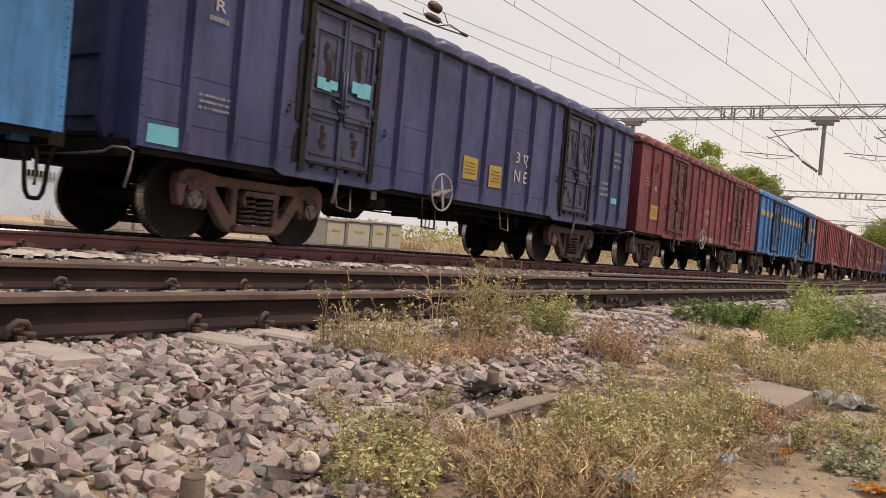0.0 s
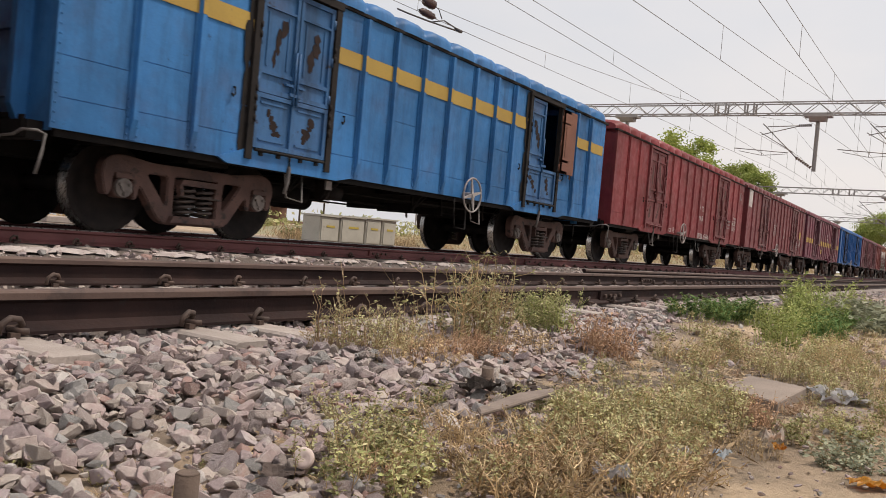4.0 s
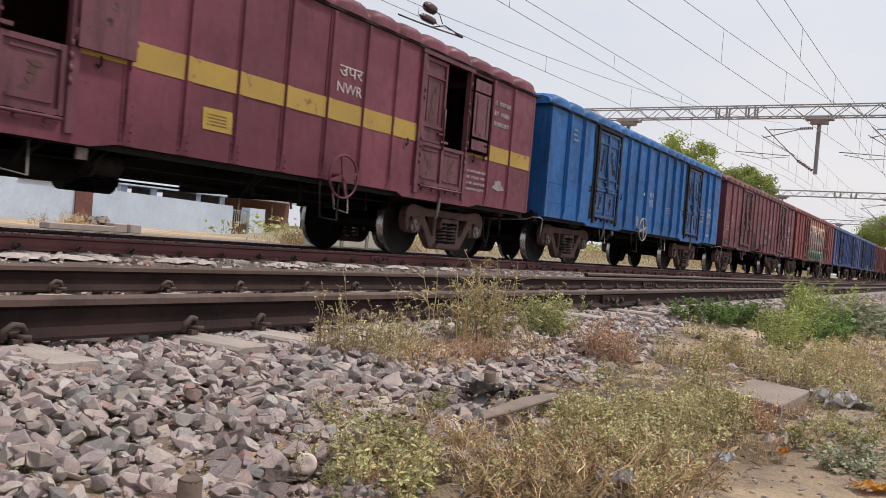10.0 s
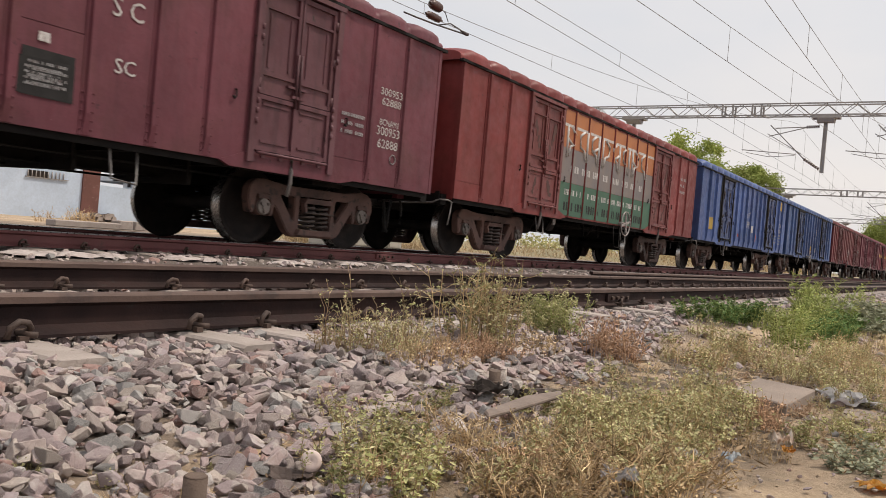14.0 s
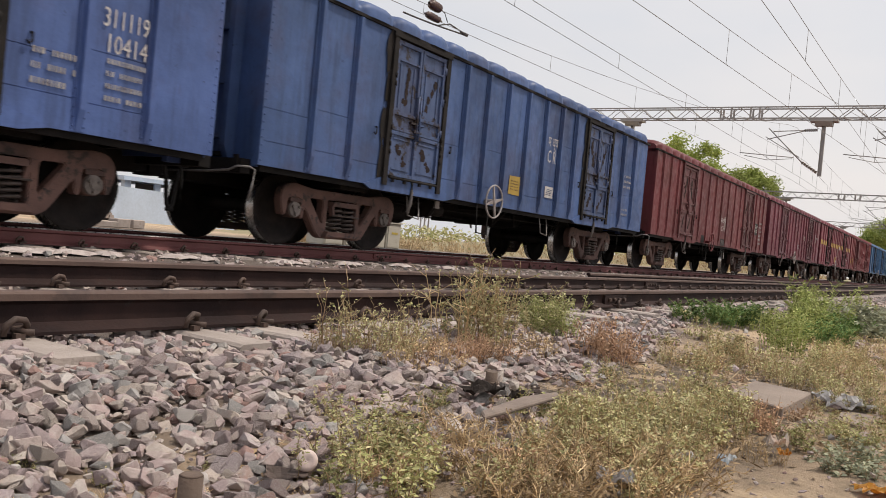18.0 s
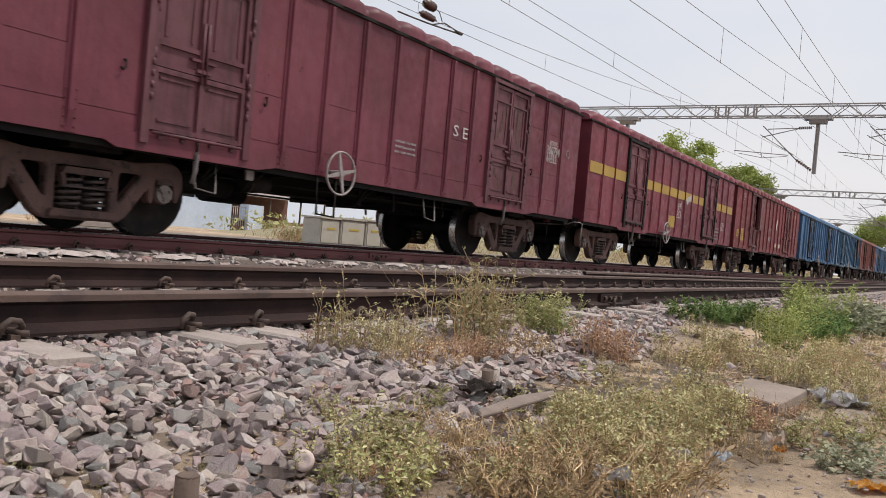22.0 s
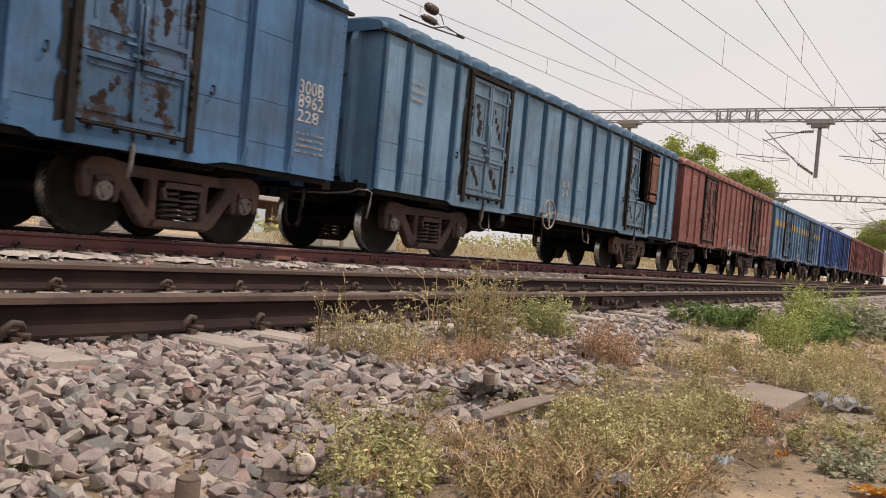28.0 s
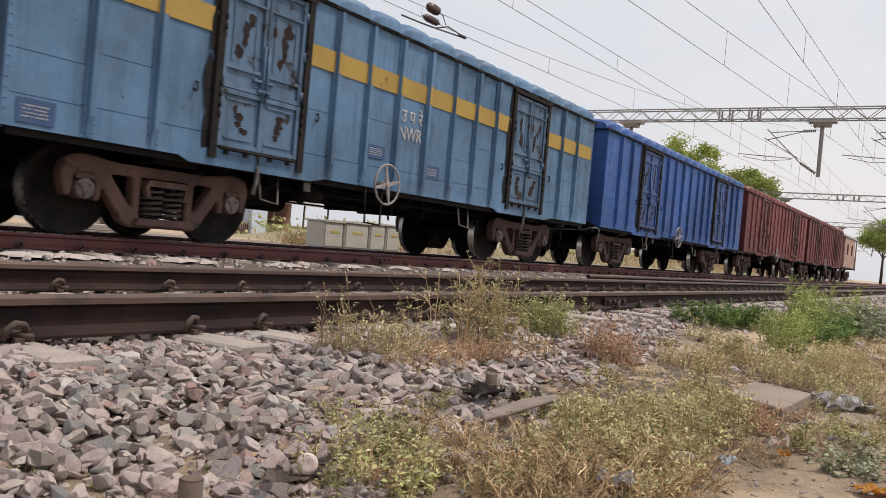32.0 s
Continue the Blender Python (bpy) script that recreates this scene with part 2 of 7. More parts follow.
def rod(bm, p0, p1, r, seg=8, r1=None, mat_index=0, cap=True):
    """A round bar, tapered where r1 is given."""
    p0, p1 = Vector(p0), Vector(p1)
    turn = (p1 - p0).to_track_quat("Z", "Y").to_matrix()
    r1 = r if r1 is None else r1
    rings = [[bm.verts.new(p + turn @ Vector((k * math.cos(2 * math.pi * i / seg), k * math.sin(2 * math.pi * i / seg), 0))) for i in range(seg)]
             for p, k in ((p0, r), (p1, r1))]
    for i in range(seg):
        j = (i + 1) % seg
        f = bm.faces.new((rings[0][i], rings[0][j], rings[1][j], rings[1][i]))
        f.smooth, f.material_index = True, mat_index
    if cap:
        bm.faces.new(rings[0][::-1]).material_index = mat_index
        bm.faces.new(rings[1]).material_index = mat_index


def tube(bm, pts, r, seg=6, mat_index=0):
    """A bent bar through the points."""
    pts = [Vector(p) for p in pts]
    rings = []
    for i, p in enumerate(pts):
        way = (pts[min(i + 1, len(pts) - 1)] - pts[max(i - 1, 0)]).normalized()
        turn = way.to_track_quat("Z", "Y").to_matrix()
        rings.append([bm.verts.new(p + turn @ Vector((r * math.cos(2 * math.pi * k / seg), r * math.sin(2 * math.pi * k / seg), 0))) for k in range(seg)])
    for a, b in zip(rings, rings[1:]):
        for k in range(seg):
            j = (k + 1) % seg
            f = bm.faces.new((a[k], a[j], b[j], b[k]))
            f.smooth, f.material_index = True, mat_index
    bm.faces.new(rings[0][::-1])
    bm.faces.new(rings[-1])


def lathe(bm, profile, seg=40, mats=None):
    """A profile of (radius, y) turned round the y axis."""
    rings = [[bm.verts.new((r * math.cos(2 * math.pi * i / seg), y, r * math.sin(2 * math.pi * i / seg))) for i in range(seg)] for r, y in profile]
    for k, (a, b) in enumerate(zip(rings, rings[1:])):
        for i in range(seg):
            j = (i + 1) % seg
            f = bm.faces.new((a[i], b[i], b[j], a[j]))
            f.smooth = True
            if mats:
                f.material_index = mats[k]


def ring(bm, c, r, thick, axis="y", seg=24, sub=6):
    c = Vector(c)
    rr = []
    for i in range(seg):
        a = 2 * math.pi * i / seg
        u = Vector((math.cos(a), 0, math.sin(a)))
        rr.append([bm.verts.new(c + u * (r + thick * math.cos(2 * math.pi * k / sub)) + Vector((0, thick * math.sin(2 * math.pi * k / sub), 0))) for k in range(sub)])
    for i in range(seg):
        a, b = rr[i], rr[(i + 1) % seg]
        for k in range(sub):
            j = (k + 1) % sub
            bm.faces.new((a[k], a[j], b[j], b[k])).smooth = True


# painted marks, wagon by wagon: distance from the front end, height, kind, width, height, text
MARKS = {
    -4: [(6.54, 1.55, 'yellow', 0.47, 0.38, ''), (7.41, 1.5, 'yellow', 0.45, 0.39, ''), (8.38, 1.93, 'word', 0.49, 0.25, '3 ए'), (8.41, 1.61, 'word', 0.51, 0.22, 'N E'), (13.18, 2.55, 'bars', 0.6, 0.45, '3'), (12.44, 1.81, 'bars', 0.55, 0.4, '3'), (0.27, 1.12, 'turq', 0.48, 0.2, ''), (13.12, 1.58, 'turq', 0.43, 0.14, ''), (2.74, 2.17, 'turqd', 0.39, 0.16, ''), (3.44, 2.23, 'turqd', 0.44, 0.2, ''), (0.94, 1.58, 'bars', 0.45, 0.21, '3'), (0.91, 2.68, 'word', 0.14, 0.13, 'R'), (0.91, 2.52, 'bars', 0.3, 0.14, '1')],
    -3: [(1.24, 1.54, 'yellow', 0.55, 0.39, ''), (1.24, 2.19, 'word', 0.17, 0.14, 'R'), (6.46, 1.92, 'word', 0.31, 0.18, 'द पू'), (6.45, 1.63, 'word', 0.28, 0.2, 'S E'), (6.43, 1.1, 'word', 0.59, 0.18, '300794'), (7.11, 1.08, 'word', 0.47, 0.17, '38055'), (12.24, 1.82, 'bars', 0.59, 0.44, '3'), (9.25, 1.93, 'white', 0.11, 0.14, ''), (0.56, 2.31, 'bars', 0.38, 0.24, '3')],
    -2: [(-0.23, 1.33, 'yellowe', 0.4, 0.27, ''), (11.2, 1.77, 'bars', 0.21, 0.25, '3')],
    -1: [(7.88, 1.95, 'word', 0.51, 0.18, '3 पू'), (7.88, 1.64, 'word', 0.51, 0.18, 'N R'), (7.75, 1.06, 'word', 0.6, 0.19, '300300'), (8.45, 1.06, 'word', 0.55, 0.19, '63454'), (12.42, 1.75, 'word', 0.57, 0.18, '300300'), (12.40, 1.55, 'word', 0.5, 0.17, '63454'), (12.40, 1.92, 'word', 0.38, 0.09, 'BCNAM1'), (5.1, 1.1, 'word', 0.58, 0.17, 'उ रे'), (11.6, 1.65, 'bars', 0.45, 0.36, '3'), (13.1, 2.8, 'ringm', 0.26, 0.29, '')],
    0: [(5.68, 2.05, 'word', 0.51, 0.2, 'उ प'), (5.66, 1.79, 'word', 0.53, 0.24, 'N W'), (7.89, 1.99, 'word', 0.13, 0.21, 'रे'), (7.89, 1.72, 'word', 0.14, 0.18, 'R'), (12.19, 1.98, 'yellow', 0.53, 0.39, ''), (12.39, 1.75, 'word', 0.54, 0.17, '311103'), (12.4, 1.54, 'word', 0.47, 0.17, '14695'), (0.37, 2.91, 'white', 0.58, 0.67, ''), (11.65, 1.43, 'bars', 0.45, 0.37, '4')],
    1: [(7.95, 2.48, 'word', 0.5, 0.14, 'उपर'), (7.97, 2.25, 'word', 0.53, 0.14, 'NWR'), (5.69, 1.43, 'yellow', 0.43, 0.25, ''), (12.42, 1.37, 'grey', 0.58, 0.31, ''), (12.24, 2.66, 'bars', 0.58, 0.56, '3'), (11.56, 1.38, 'bars', 0.64, 0.41, '4')],
    2: [(6.47, 2.02, 'word', 0.33, 0.2, 'प रे'), (6.46, 1.78, 'word', 0.33, 0.22, 'WR'), (5.85, 1.98, 'white', 0.11, 0.08, ''), (7.95, 1.7, 'bars', 0.52, 0.2, '3'), (12.26, 2.06, 'word', 0.50, 0.12, 'BCNAM1'), (12.26, 1.88, 'word', 0.56, 0.18, '300896'), (12.24, 1.67, 'word', 0.48, 0.18, '31741'), (12.26, 1.42, 'bars', 0.56, 0.2, '3'), (12.2, 1.22, 'word', 0.45, 0.12, 'BCNAM1'), (1.21, 2.82, 'bars', 0.25, 0.32, '3'), (5.43, 1.26, 'grey', 0.33, 0.39, ''), (11.53, 1.8, 'bars', 0.53, 0.43, '4')],
    3: [(1.1, 2.01, 'word', 0.3, 0.25, 'F\n124'), (0.47, 1.16, 'blackb', 0.59, 0.18, ''), (4.86, 1.35, 'black', 0.53, 0.65, ''), (6.94, 1.44, 'blackb', 0.5, 0.35, ''), (7.11, 1.47, 'blackb', 0.52, 0.43, ''), (7.91, 1.72, 'word', 0.24, 0.15, 'SC'), (7.9, 2.3, 'word', 0.36, 0.2, 'S C'), (12.32, 2.33, 'word', 0.52, 0.11, '300953'), (12.33, 2.19, 'word', 0.46, 0.11, '62888'), (12.31, 1.89, 'word', 0.44, 0.09, 'BCNAM1'), (12.32, 1.76, 'word', 0.54, 0.13, '300953'), (12.31, 1.58, 'word', 0.48, 0.13, '62888'), (12.46, 1.38, 'ringm', 0.14, 0.15, ''), (11.5, 1.75, 'bars', 0.5, 0.35, '3'), (7.05, 1.81, 'white', 0.11, 0.09, ''), (6.27, 2.09, 'bars', 0.57, 0.33, '3'), (0.49, 1.71, 'bars', 0.44, 0.36, '3')],
    4: [(12.07, 2.43, 'bars', 0.54, 0.55, '3')],
    5: [(6.42, 2.23, 'word', 0.51, 0.25, 'उ प रे'), (6.46, 1.83, 'word', 0.56, 0.26, 'NWR'), (7.11, 1.7, 'white', 0.42, 0.26, ''), (5.01, 1.36, 'red', 0.26, 0.15, ''), (7.74, 1.42, 'red', 0.36, 0.39, ''), (12.41, 2.15, 'word', 0.52, 0.19, '311119'), (12.4, 1.9, 'word', 0.45, 0.19, '10414'), (12.4, 1.54, 'bars', 0.45, 0.49, '4'), (11.72, 1.52, 'bars', 0.44, 0.42, '3'), (12.2, 2.99, 'yellow', 0.56, 0.36, ''), (12.98, 2.97, 'ringm', 0.3, 0.34, ''), (1.25, 1.57, 'yellow', 0.58, 0.38, '')],
    6: [(7.95, 2.41, 'word', 0.45, 0.26, 'म ध्य'), (7.94, 2.16, 'word', 0.38, 0.25, 'C R'), (6.53, 1.42, 'yellow', 0.42, 0.35, ''), (7.95, 1.44, 'whiteb', 0.36, 0.23, ''), (12.28, 2.13, 'bars', 0.56, 0.39, '3'), (12.06, 1.38, 'bars', 0.48, 0.23, '2')],
    7: [(7.7, 1.91, 'word', 0.25, 0.18, 'म ध्य'), (7.78, 1.65, 'word', 0.12, 0.19, 'C R'), (12.64, 1.88, 'blackn', 0.65, 0.45, '300191\n61454'), (13.3, 1.74, 'bars', 0.52, 0.98, '6'), (-0.04, 1.3, 'yellowe', 0.16, 0.2, ''), (7.51, 1.71, 'word', 0.65, 0.43, 'म ध्य\nC R'), (5.18, 1.1, 'black', 0.37, 0.24, ''), (7.74, 1.11, 'blackb', 0.51, 0.23, '')],
    8: [(7.11, 1.61, 'bars', 0.55, 0.24, '3'), (12.14, 2.19, 'bars', 0.52, 0.27, '2'), (12.27, 2.44, 'word', 0.35, 0.1, 'BCNAM1'), (12.28, 2.29, 'word', 0.6, 0.18, '300794'), (12.22, 2.12, 'word', 0.46, 0.16, '61532'), (8.65, 2.1, 'word', 0.46, 0.19, 'S E'), (13.0, 2.32, 'ringm', 0.28, 0.18, '')],
    9: [(7.06, 1.91, 'word', 0.41, 0.23, 'पूमरे'), (7.07, 1.65, 'word', 0.43, 0.22, 'ECR'), (6.33, 1.4, 'yellow', 0.62, 0.34, ''), (7.85, 2.18, 'white', 0.62, 0.37, ''), (12.11, 1.68, 'word', 0.51, 0.14, '311006'), (12.1, 1.53, 'word', 0.47, 0.13, '1503'), (11.23, 1.32, 'bars', 0.77, 0.47, '4'), (7.63, 1.34, 'bars', 0.32, 0.12, '1')],
    10: [(0.46, 1.53, 'yellow', 0.33, 0.27, ''), (1.1, 1.51, 'yellow', 0.48, 0.47, ''), (6.22, 1.97, 'word', 0.72, 0.21, 'पू उ रे'), (6.25, 1.58, 'word', 0.69, 0.19, 'NER'), (7.64, 2.3, 'white', 0.54, 0.46, ''), (7.8, 1.36, 'cream', 0.36, 0.17, ''), (8.96, 1.36, 'cream', 0.36, 0.18, ''), (12.02, 2.95, 'yellow', 0.41, 0.18, ''), (8.39, 1.66, 'bars', 0.34, 0.28, '2'), (12.09, 1.92, 'bars', 0.48, 0.52, '3'), (1.11, 2.96, 'bars', 0.33, 0.33, '3')],
    11: [(12.67, 2.1, 'word', 0.46, 0.18, '300B'), (12.7, 1.92, 'word', 0.47, 0.17, '8962'), (12.69, 1.73, 'word', 0.4, 0.15, '228'), (12.72, 1.39, 'bars', 0.55, 0.31, '4'), (7.0, 2.13, 'word', 0.4, 0.17, 'प रे'), (7.02, 1.92, 'word', 0.4, 0.17, 'W R')],
    12: [(6.55, 1.75, 'word', 0.37, 0.17, 'द रे'), (6.54, 1.56, 'word', 0.31, 0.14, 'S R'), (4.67, 1.06, 'word', 0.3, 0.15, 'द रे'), (6.52, 1.04, 'word', 0.67, 0.15, '3006923'), (7.24, 1.04, 'word', 0.4, 0.13, '6416'), (12.31, 1.56, 'word', 0.53, 0.13, '300692'), (12.24, 1.4, 'word', 0.41, 0.14, '36416'), (12.27, 1.71, 'word', 0.39, 0.1, 'BCNAM1'), (13.01, 1.47, 'bars', 0.54, 0.49, '5'), (0.87, 2.55, 'bars', 0.39, 0.37, '3'), (8.14, 1.03, 'bars', 0.5, 0.14, '1')],
    13: [(7.58, 2.0, 'word', 0.43, 0.21, 'पू सी'), (7.54, 1.77, 'word', 0.37, 0.19, 'N F'), (6.81, 1.1, 'word', 0.38, 0.15, 'N F'), (7.59, 1.1, 'word', 0.76, 0.15, '3005936'), (8.29, 1.07, 'word', 0.48, 0.13, '3832'), (6.03, 1.05, 'bars', 0.39, 0.12, '1'), (11.14, 1.5, 'bars', 0.8, 0.46, '4'), (11.96, 1.68, 'word', 0.59, 0.14, '300593'), (11.95, 1.48, 'word', 0.59, 0.14, '63832'), (1.1, 2.94, 'bars', 0.31, 0.29, '3')],
    14: [(6.1, 2.16, 'word', 0.58, 0.25, 'उ प रे'), (6.13, 1.87, 'word', 0.58, 0.2, 'NWR'), (0.29, 1.13, 'blueb', 0.37, 0.23, ''), (5.34, 1.49, 'blueb', 0.42, 0.19, ''), (6.8, 1.37, 'blueb', 0.41, 0.21, '')],
}




def letter_meshes():
    """Every text of the marks as a flat mesh, made while the scene is still empty."""
    made = {}
    for items in MARKS.values():
        for *_, kind, w, h, text in items:
            if kind in ("word", "blackn") and text not in made:
                cu = bpy.data.curves.new("lettering", "FONT")
                cu.body, cu.size, cu.align_x, cu.space_line, cu.resolution_u = text, 1.0, "CENTER", 0.95, 2
                made[text] = new("lettering", cu)
    dg = bpy.context.evaluated_depsgraph_get()
    out = {t: bpy.data.meshes.new_from_object(o.evaluated_get(dg)) for t, o in made.items()}
    for o in made.values():
        cu = o.data
        bpy.data.objects.remove(o)
        bpy.data.curves.remove(cu)
    return out


LETTERS = letter_meshes()


# ---- the railway: heights and lines across the ground ----
NEAR_RAIL_Y, FAR_RAIL_Y = 3.036, 4.784  # rail centre lines of the near track
TRAIN_Z = 0.076  # top of the train's rails
TRAIN_Y = 8.917  # centre line of the train's track
PITCH = 14.4025  # from wagon to wagon
SILL, EAVE, SIDE = 0.97, 3.27, 1.6
LAPS, RIB_DEPTH = (1.0, 0.35, 0.25), 0.072  # chance of a lapped seam low, midway and high on a side plate; depth of a rib


def set_length(length):
    """Lays out ribs, doors, roof seams and side plates for a body of that length; the longest bodies have three ribs before each door."""
    global LENGTH, HALF, DOORS, RIBS, SEAMS, PANEL_SPANS, BOGIES
    k = length / 13.5
    LENGTH, HALF = length, length / 2
    if length > 14:
        DOORS, head, mid = (3.08, 10.92), [0.55, 1.23, 1.94], [4.40, 5.27, 6.12, 6.97, 7.82, 8.70, 9.55]
        tail = [12.12, 12.82, 13.50]
    else:
        DOORS, head, mid = (3.15 * k, length - 3.15 * k), [0.85 * k, 1.62 * k], [v * k for v in (4.5, 5.22, 5.97, 6.75, 7.53, 8.28, 9.0)]
        tail = [length - v for v in head[::-1]]
    a, b = DOORS
    RIBS = tuple(head + mid + tail)
    SEAMS = tuple([0.0] + head + [a - 0.73, a, a + 0.73] + mid + [b - 0.73, b, b + 0.73] + tail + [length])
    bays = ([0.0, *head, a - 0.68], [a + 0.68, *mid, b - 0.68], [b + 0.68, *tail, length])
    PANEL_SPANS = [(u, v) for sp in bays for u, v in zip(sp, sp[1:])]
    BOGIES = (2.12, length - 2.12)


set_length(13.5)


def roof_mesh():
    """An arched steel roof pressed into a bulge between every two seams."""
    bm = bmesh.new()
    prof = []
    for i in range(25):
        a = math.pi * i / 24
        c, s = math.cos(a), math.sin(a)
        prof.append((-math.copysign(abs(c) ** 0.34, c), abs(s) ** 0.5))
    rows = []
    for k, (a, b) in enumerate(zip(SEAMS, SEAMS[1:])):
        for f in (0, 0.06, 0.16, 0.3, 0.5, 0.7, 0.84, 0.94) + ((1,) if k == len(SEAMS) - 2 else ()):
            rows.append((a + f * (b - a), 0.10 * min(1.0, math.sin(math.pi * f) * 1.7) if 0 < f < 1 else 0.0))
    rings = []
    for u, bulge in rows:
        rings.append([bm.verts.new((u - HALF, y * (SIDE - 0.035 + bulge), EAVE + 0.005 + z * (0.19 + bulge))) for y, z in prof])
    for a, b in zip(rings, rings[1:]):
        for j in range(len(prof) - 1):
            bm.faces.new((a[j], a[j + 1], b[j + 1], b[j])).smooth = True
    for rr, o in ((rings[0], -1), (rings[-1], 1)):
        tip = [bm.verts.new(v.co + Vector((0.10 * o, 0, 0))) for v in rr]
        for j in range(len(prof) - 1):
            bm.faces.new((rr[j], rr[j + 1], tip[j + 1], tip[j]))
        bm.faces.new(tip if o > 0 else tip[::-1])
    bmesh.ops.recalc_face_normals(bm, faces=bm.faces)
    return bm


def panel_mesh(a, b, s, rnd):
    """One side plate between two ribs, a little out of plane; lapped where the wagon is built of narrow strakes."""
    bm = bmesh.new()
    d = rnd.uniform(-0.003, 0.004)
    laps = []
    if rnd.random() < LAPS[0]:
        laps.append(1.27 + rnd.uniform(-0.015, 0.015))
    if rnd.random() < LAPS[1]:
        laps.append(1.80 + rnd.uniform(-0.15, 0.15))
    if rnd.random() < LAPS[2]:
        laps.append(2.55 + rnd.uniform(-0.3, 0.2))
    o, prof = 0.010, [(0.010, SILL)]
    for z in laps:
        prof += [(o, z), (o - 0.013, z + 0.001), (o - 0.013, z + 0.010), (o - 0.005, z + 0.011)]
        o -= 0.005
    prof.append((o, EAVE))
    outer = [(s * (SIDE + q + d), z) for q, z in prof]
    inner = [(s * (SIDE - 0.022), SILL), (s * (SIDE - 0.022), EAVE)]
    loop = outer + inner[::-1]
    lo = [bm.verts.new((a - HALF, y, z)) for y, z in loop]
    hi = [bm.verts.new((b - HALF, y, z)) for y, z in loop]
    n = len(loop)
    for i in range(n):
        j = (i + 1) % n
        bm.faces.new((lo[i], lo[j], hi[j], hi[i]))
    bm.faces.new(lo)
    bm.faces.new(hi[::-1])
    bmesh.ops.recalc_face_normals(bm, faces=bm.faces)
    return bm


def bar_mesh(*dims):
    bm = bmesh.new()
    box(bm, *dims)
    return bm


def rib_mesh(u, s):
    """A pressed hat-section stanchion that tapers off at its foot, with flanges and rivets low down."""
    bm = bmesh.new()
    x, y = u - HALF, s * SIDE
    rows = ((SILL + 0.01, 0.35), (SILL + 0.22, 1.0), (EAVE - 0.05, 1.0))
    rings = [[bm.verts.new((x + a, y + s * (b if b < 0.02 else RIB_DEPTH * k), z)) for a, b in ((-0.075, 0.0), (-0.075, 0.017), (-0.042, 0.017), (-0.030, 1.0), (0.030, 1.0), (0.042, 0.017), (0.075, 0.017), (0.075, 0.0))] for z, k in rows]
    for lo, hi in zip(rings, rings[1:]):
        for i in range(8):
            j = (i + 1) % 8
            bm.faces.new((lo[i], lo[j], hi[j], hi[i]))
    bm.faces.new(rings[0])
    bm.faces.new(rings[-1][::-1])
    for k in range(24 if LENGTH > 14 else 5):
        for a in (-0.058, 0.058):
            rod(bm, (x + a, y + s * 0.016, SILL + 0.06 + 0.09 * k), (x + a, y + s * 0.027, SILL + 0.06 + 0.09 * k), 0.013, 6, 0.008)
    bmesh.ops.recalc_face_normals(bm, faces=bm.faces)
    return bm


def end_plate_mesh(o):
    """The end's middle plate, set back between the two deep stanchions."""
    bm = bmesh.new()
    x = o * (HALF - 0.16)
    box(bm, *sorted((x, x - o * 0.02)), -1.09, 1.09, SILL - 0.05, EAVE + 0.16)
    return bm


def end_bay_mesh(o, s):
    """The end's outer bay beside the corner, flush with it."""
    bm = bmesh.new()
    box(bm, *sorted((o * (HALF - 0.01), o * (HALF - 0.03))), *sorted((s * 1.09, s * (SIDE - 0.052))), SILL - 0.02, EAVE + 0.02)
    return bm


def end_stanchion_mesh(o, s):
    """A deep pressed stanchion with a slanting foot."""
    bm = bmesh.new()
    pts = [(HALF - 0.18, SILL - 0.10), (HALF + 0.0, SILL - 0.10), (HALF + 0.15, SILL + 0.22), (HALF + 0.15, EAVE - 0.12), (HALF + 0.06, EAVE + 0.08), (HALF - 0.18, EAVE + 0.08)]
    slab(bm, [(o * a, b) for a, b in pts], *sorted((s * 1.02, s * 1.12)))
    bmesh.ops.recalc_face_normals(bm, faces=bm.faces)
    return bm


def leaf_mesh(w, s, side):
    """One upper door leaf, hinged at x = 0, with framed panels; side -1 opens to the left."""
    bm = bmesh.new()
    d = s

    def bar(a, b, z0, z1, depth):
        box(bm, *sorted((side * -a, side * -b)), *sorted((0.0, d * depth)), z0, z1)
    bar(0, w, 1.83, 3.15, 0.012)
    for z, hgt in ((1.83, 0.055), (2.06, 0.05), (2.86, 0.03), (3.09, 0.06)):
        bar(0, w, z, z + hgt, 0.04)
    bar(0, 0.06, 1.83, 3.15, 0.044)
    bar(w - 0.05, w, 1.83, 3.15, 0.044)
    bar(0.13, 0.16, 2.16, 2.82, 0.024)
    bar(w - 0.16, w - 0.13, 2.16, 2.82, 0.024)
    for z in (1.95, 2.45, 2.95):
        rod(bm, (0, d * 0.04, z - 0.06), (0, d * 0.04, z + 0.06), 0.026, 6)
    bar(w - 0.16, w + 0.02, 1.98, 2.01, 0.06)
    rod(bm, (side * -(w - 0.02), d * 0.06, 1.74), (side * -(w - 0.02), d * 0.06, 2.42), 0.016, 6)
    bmesh.ops.recalc_face_normals(bm, faces=bm.faces)
    return bm


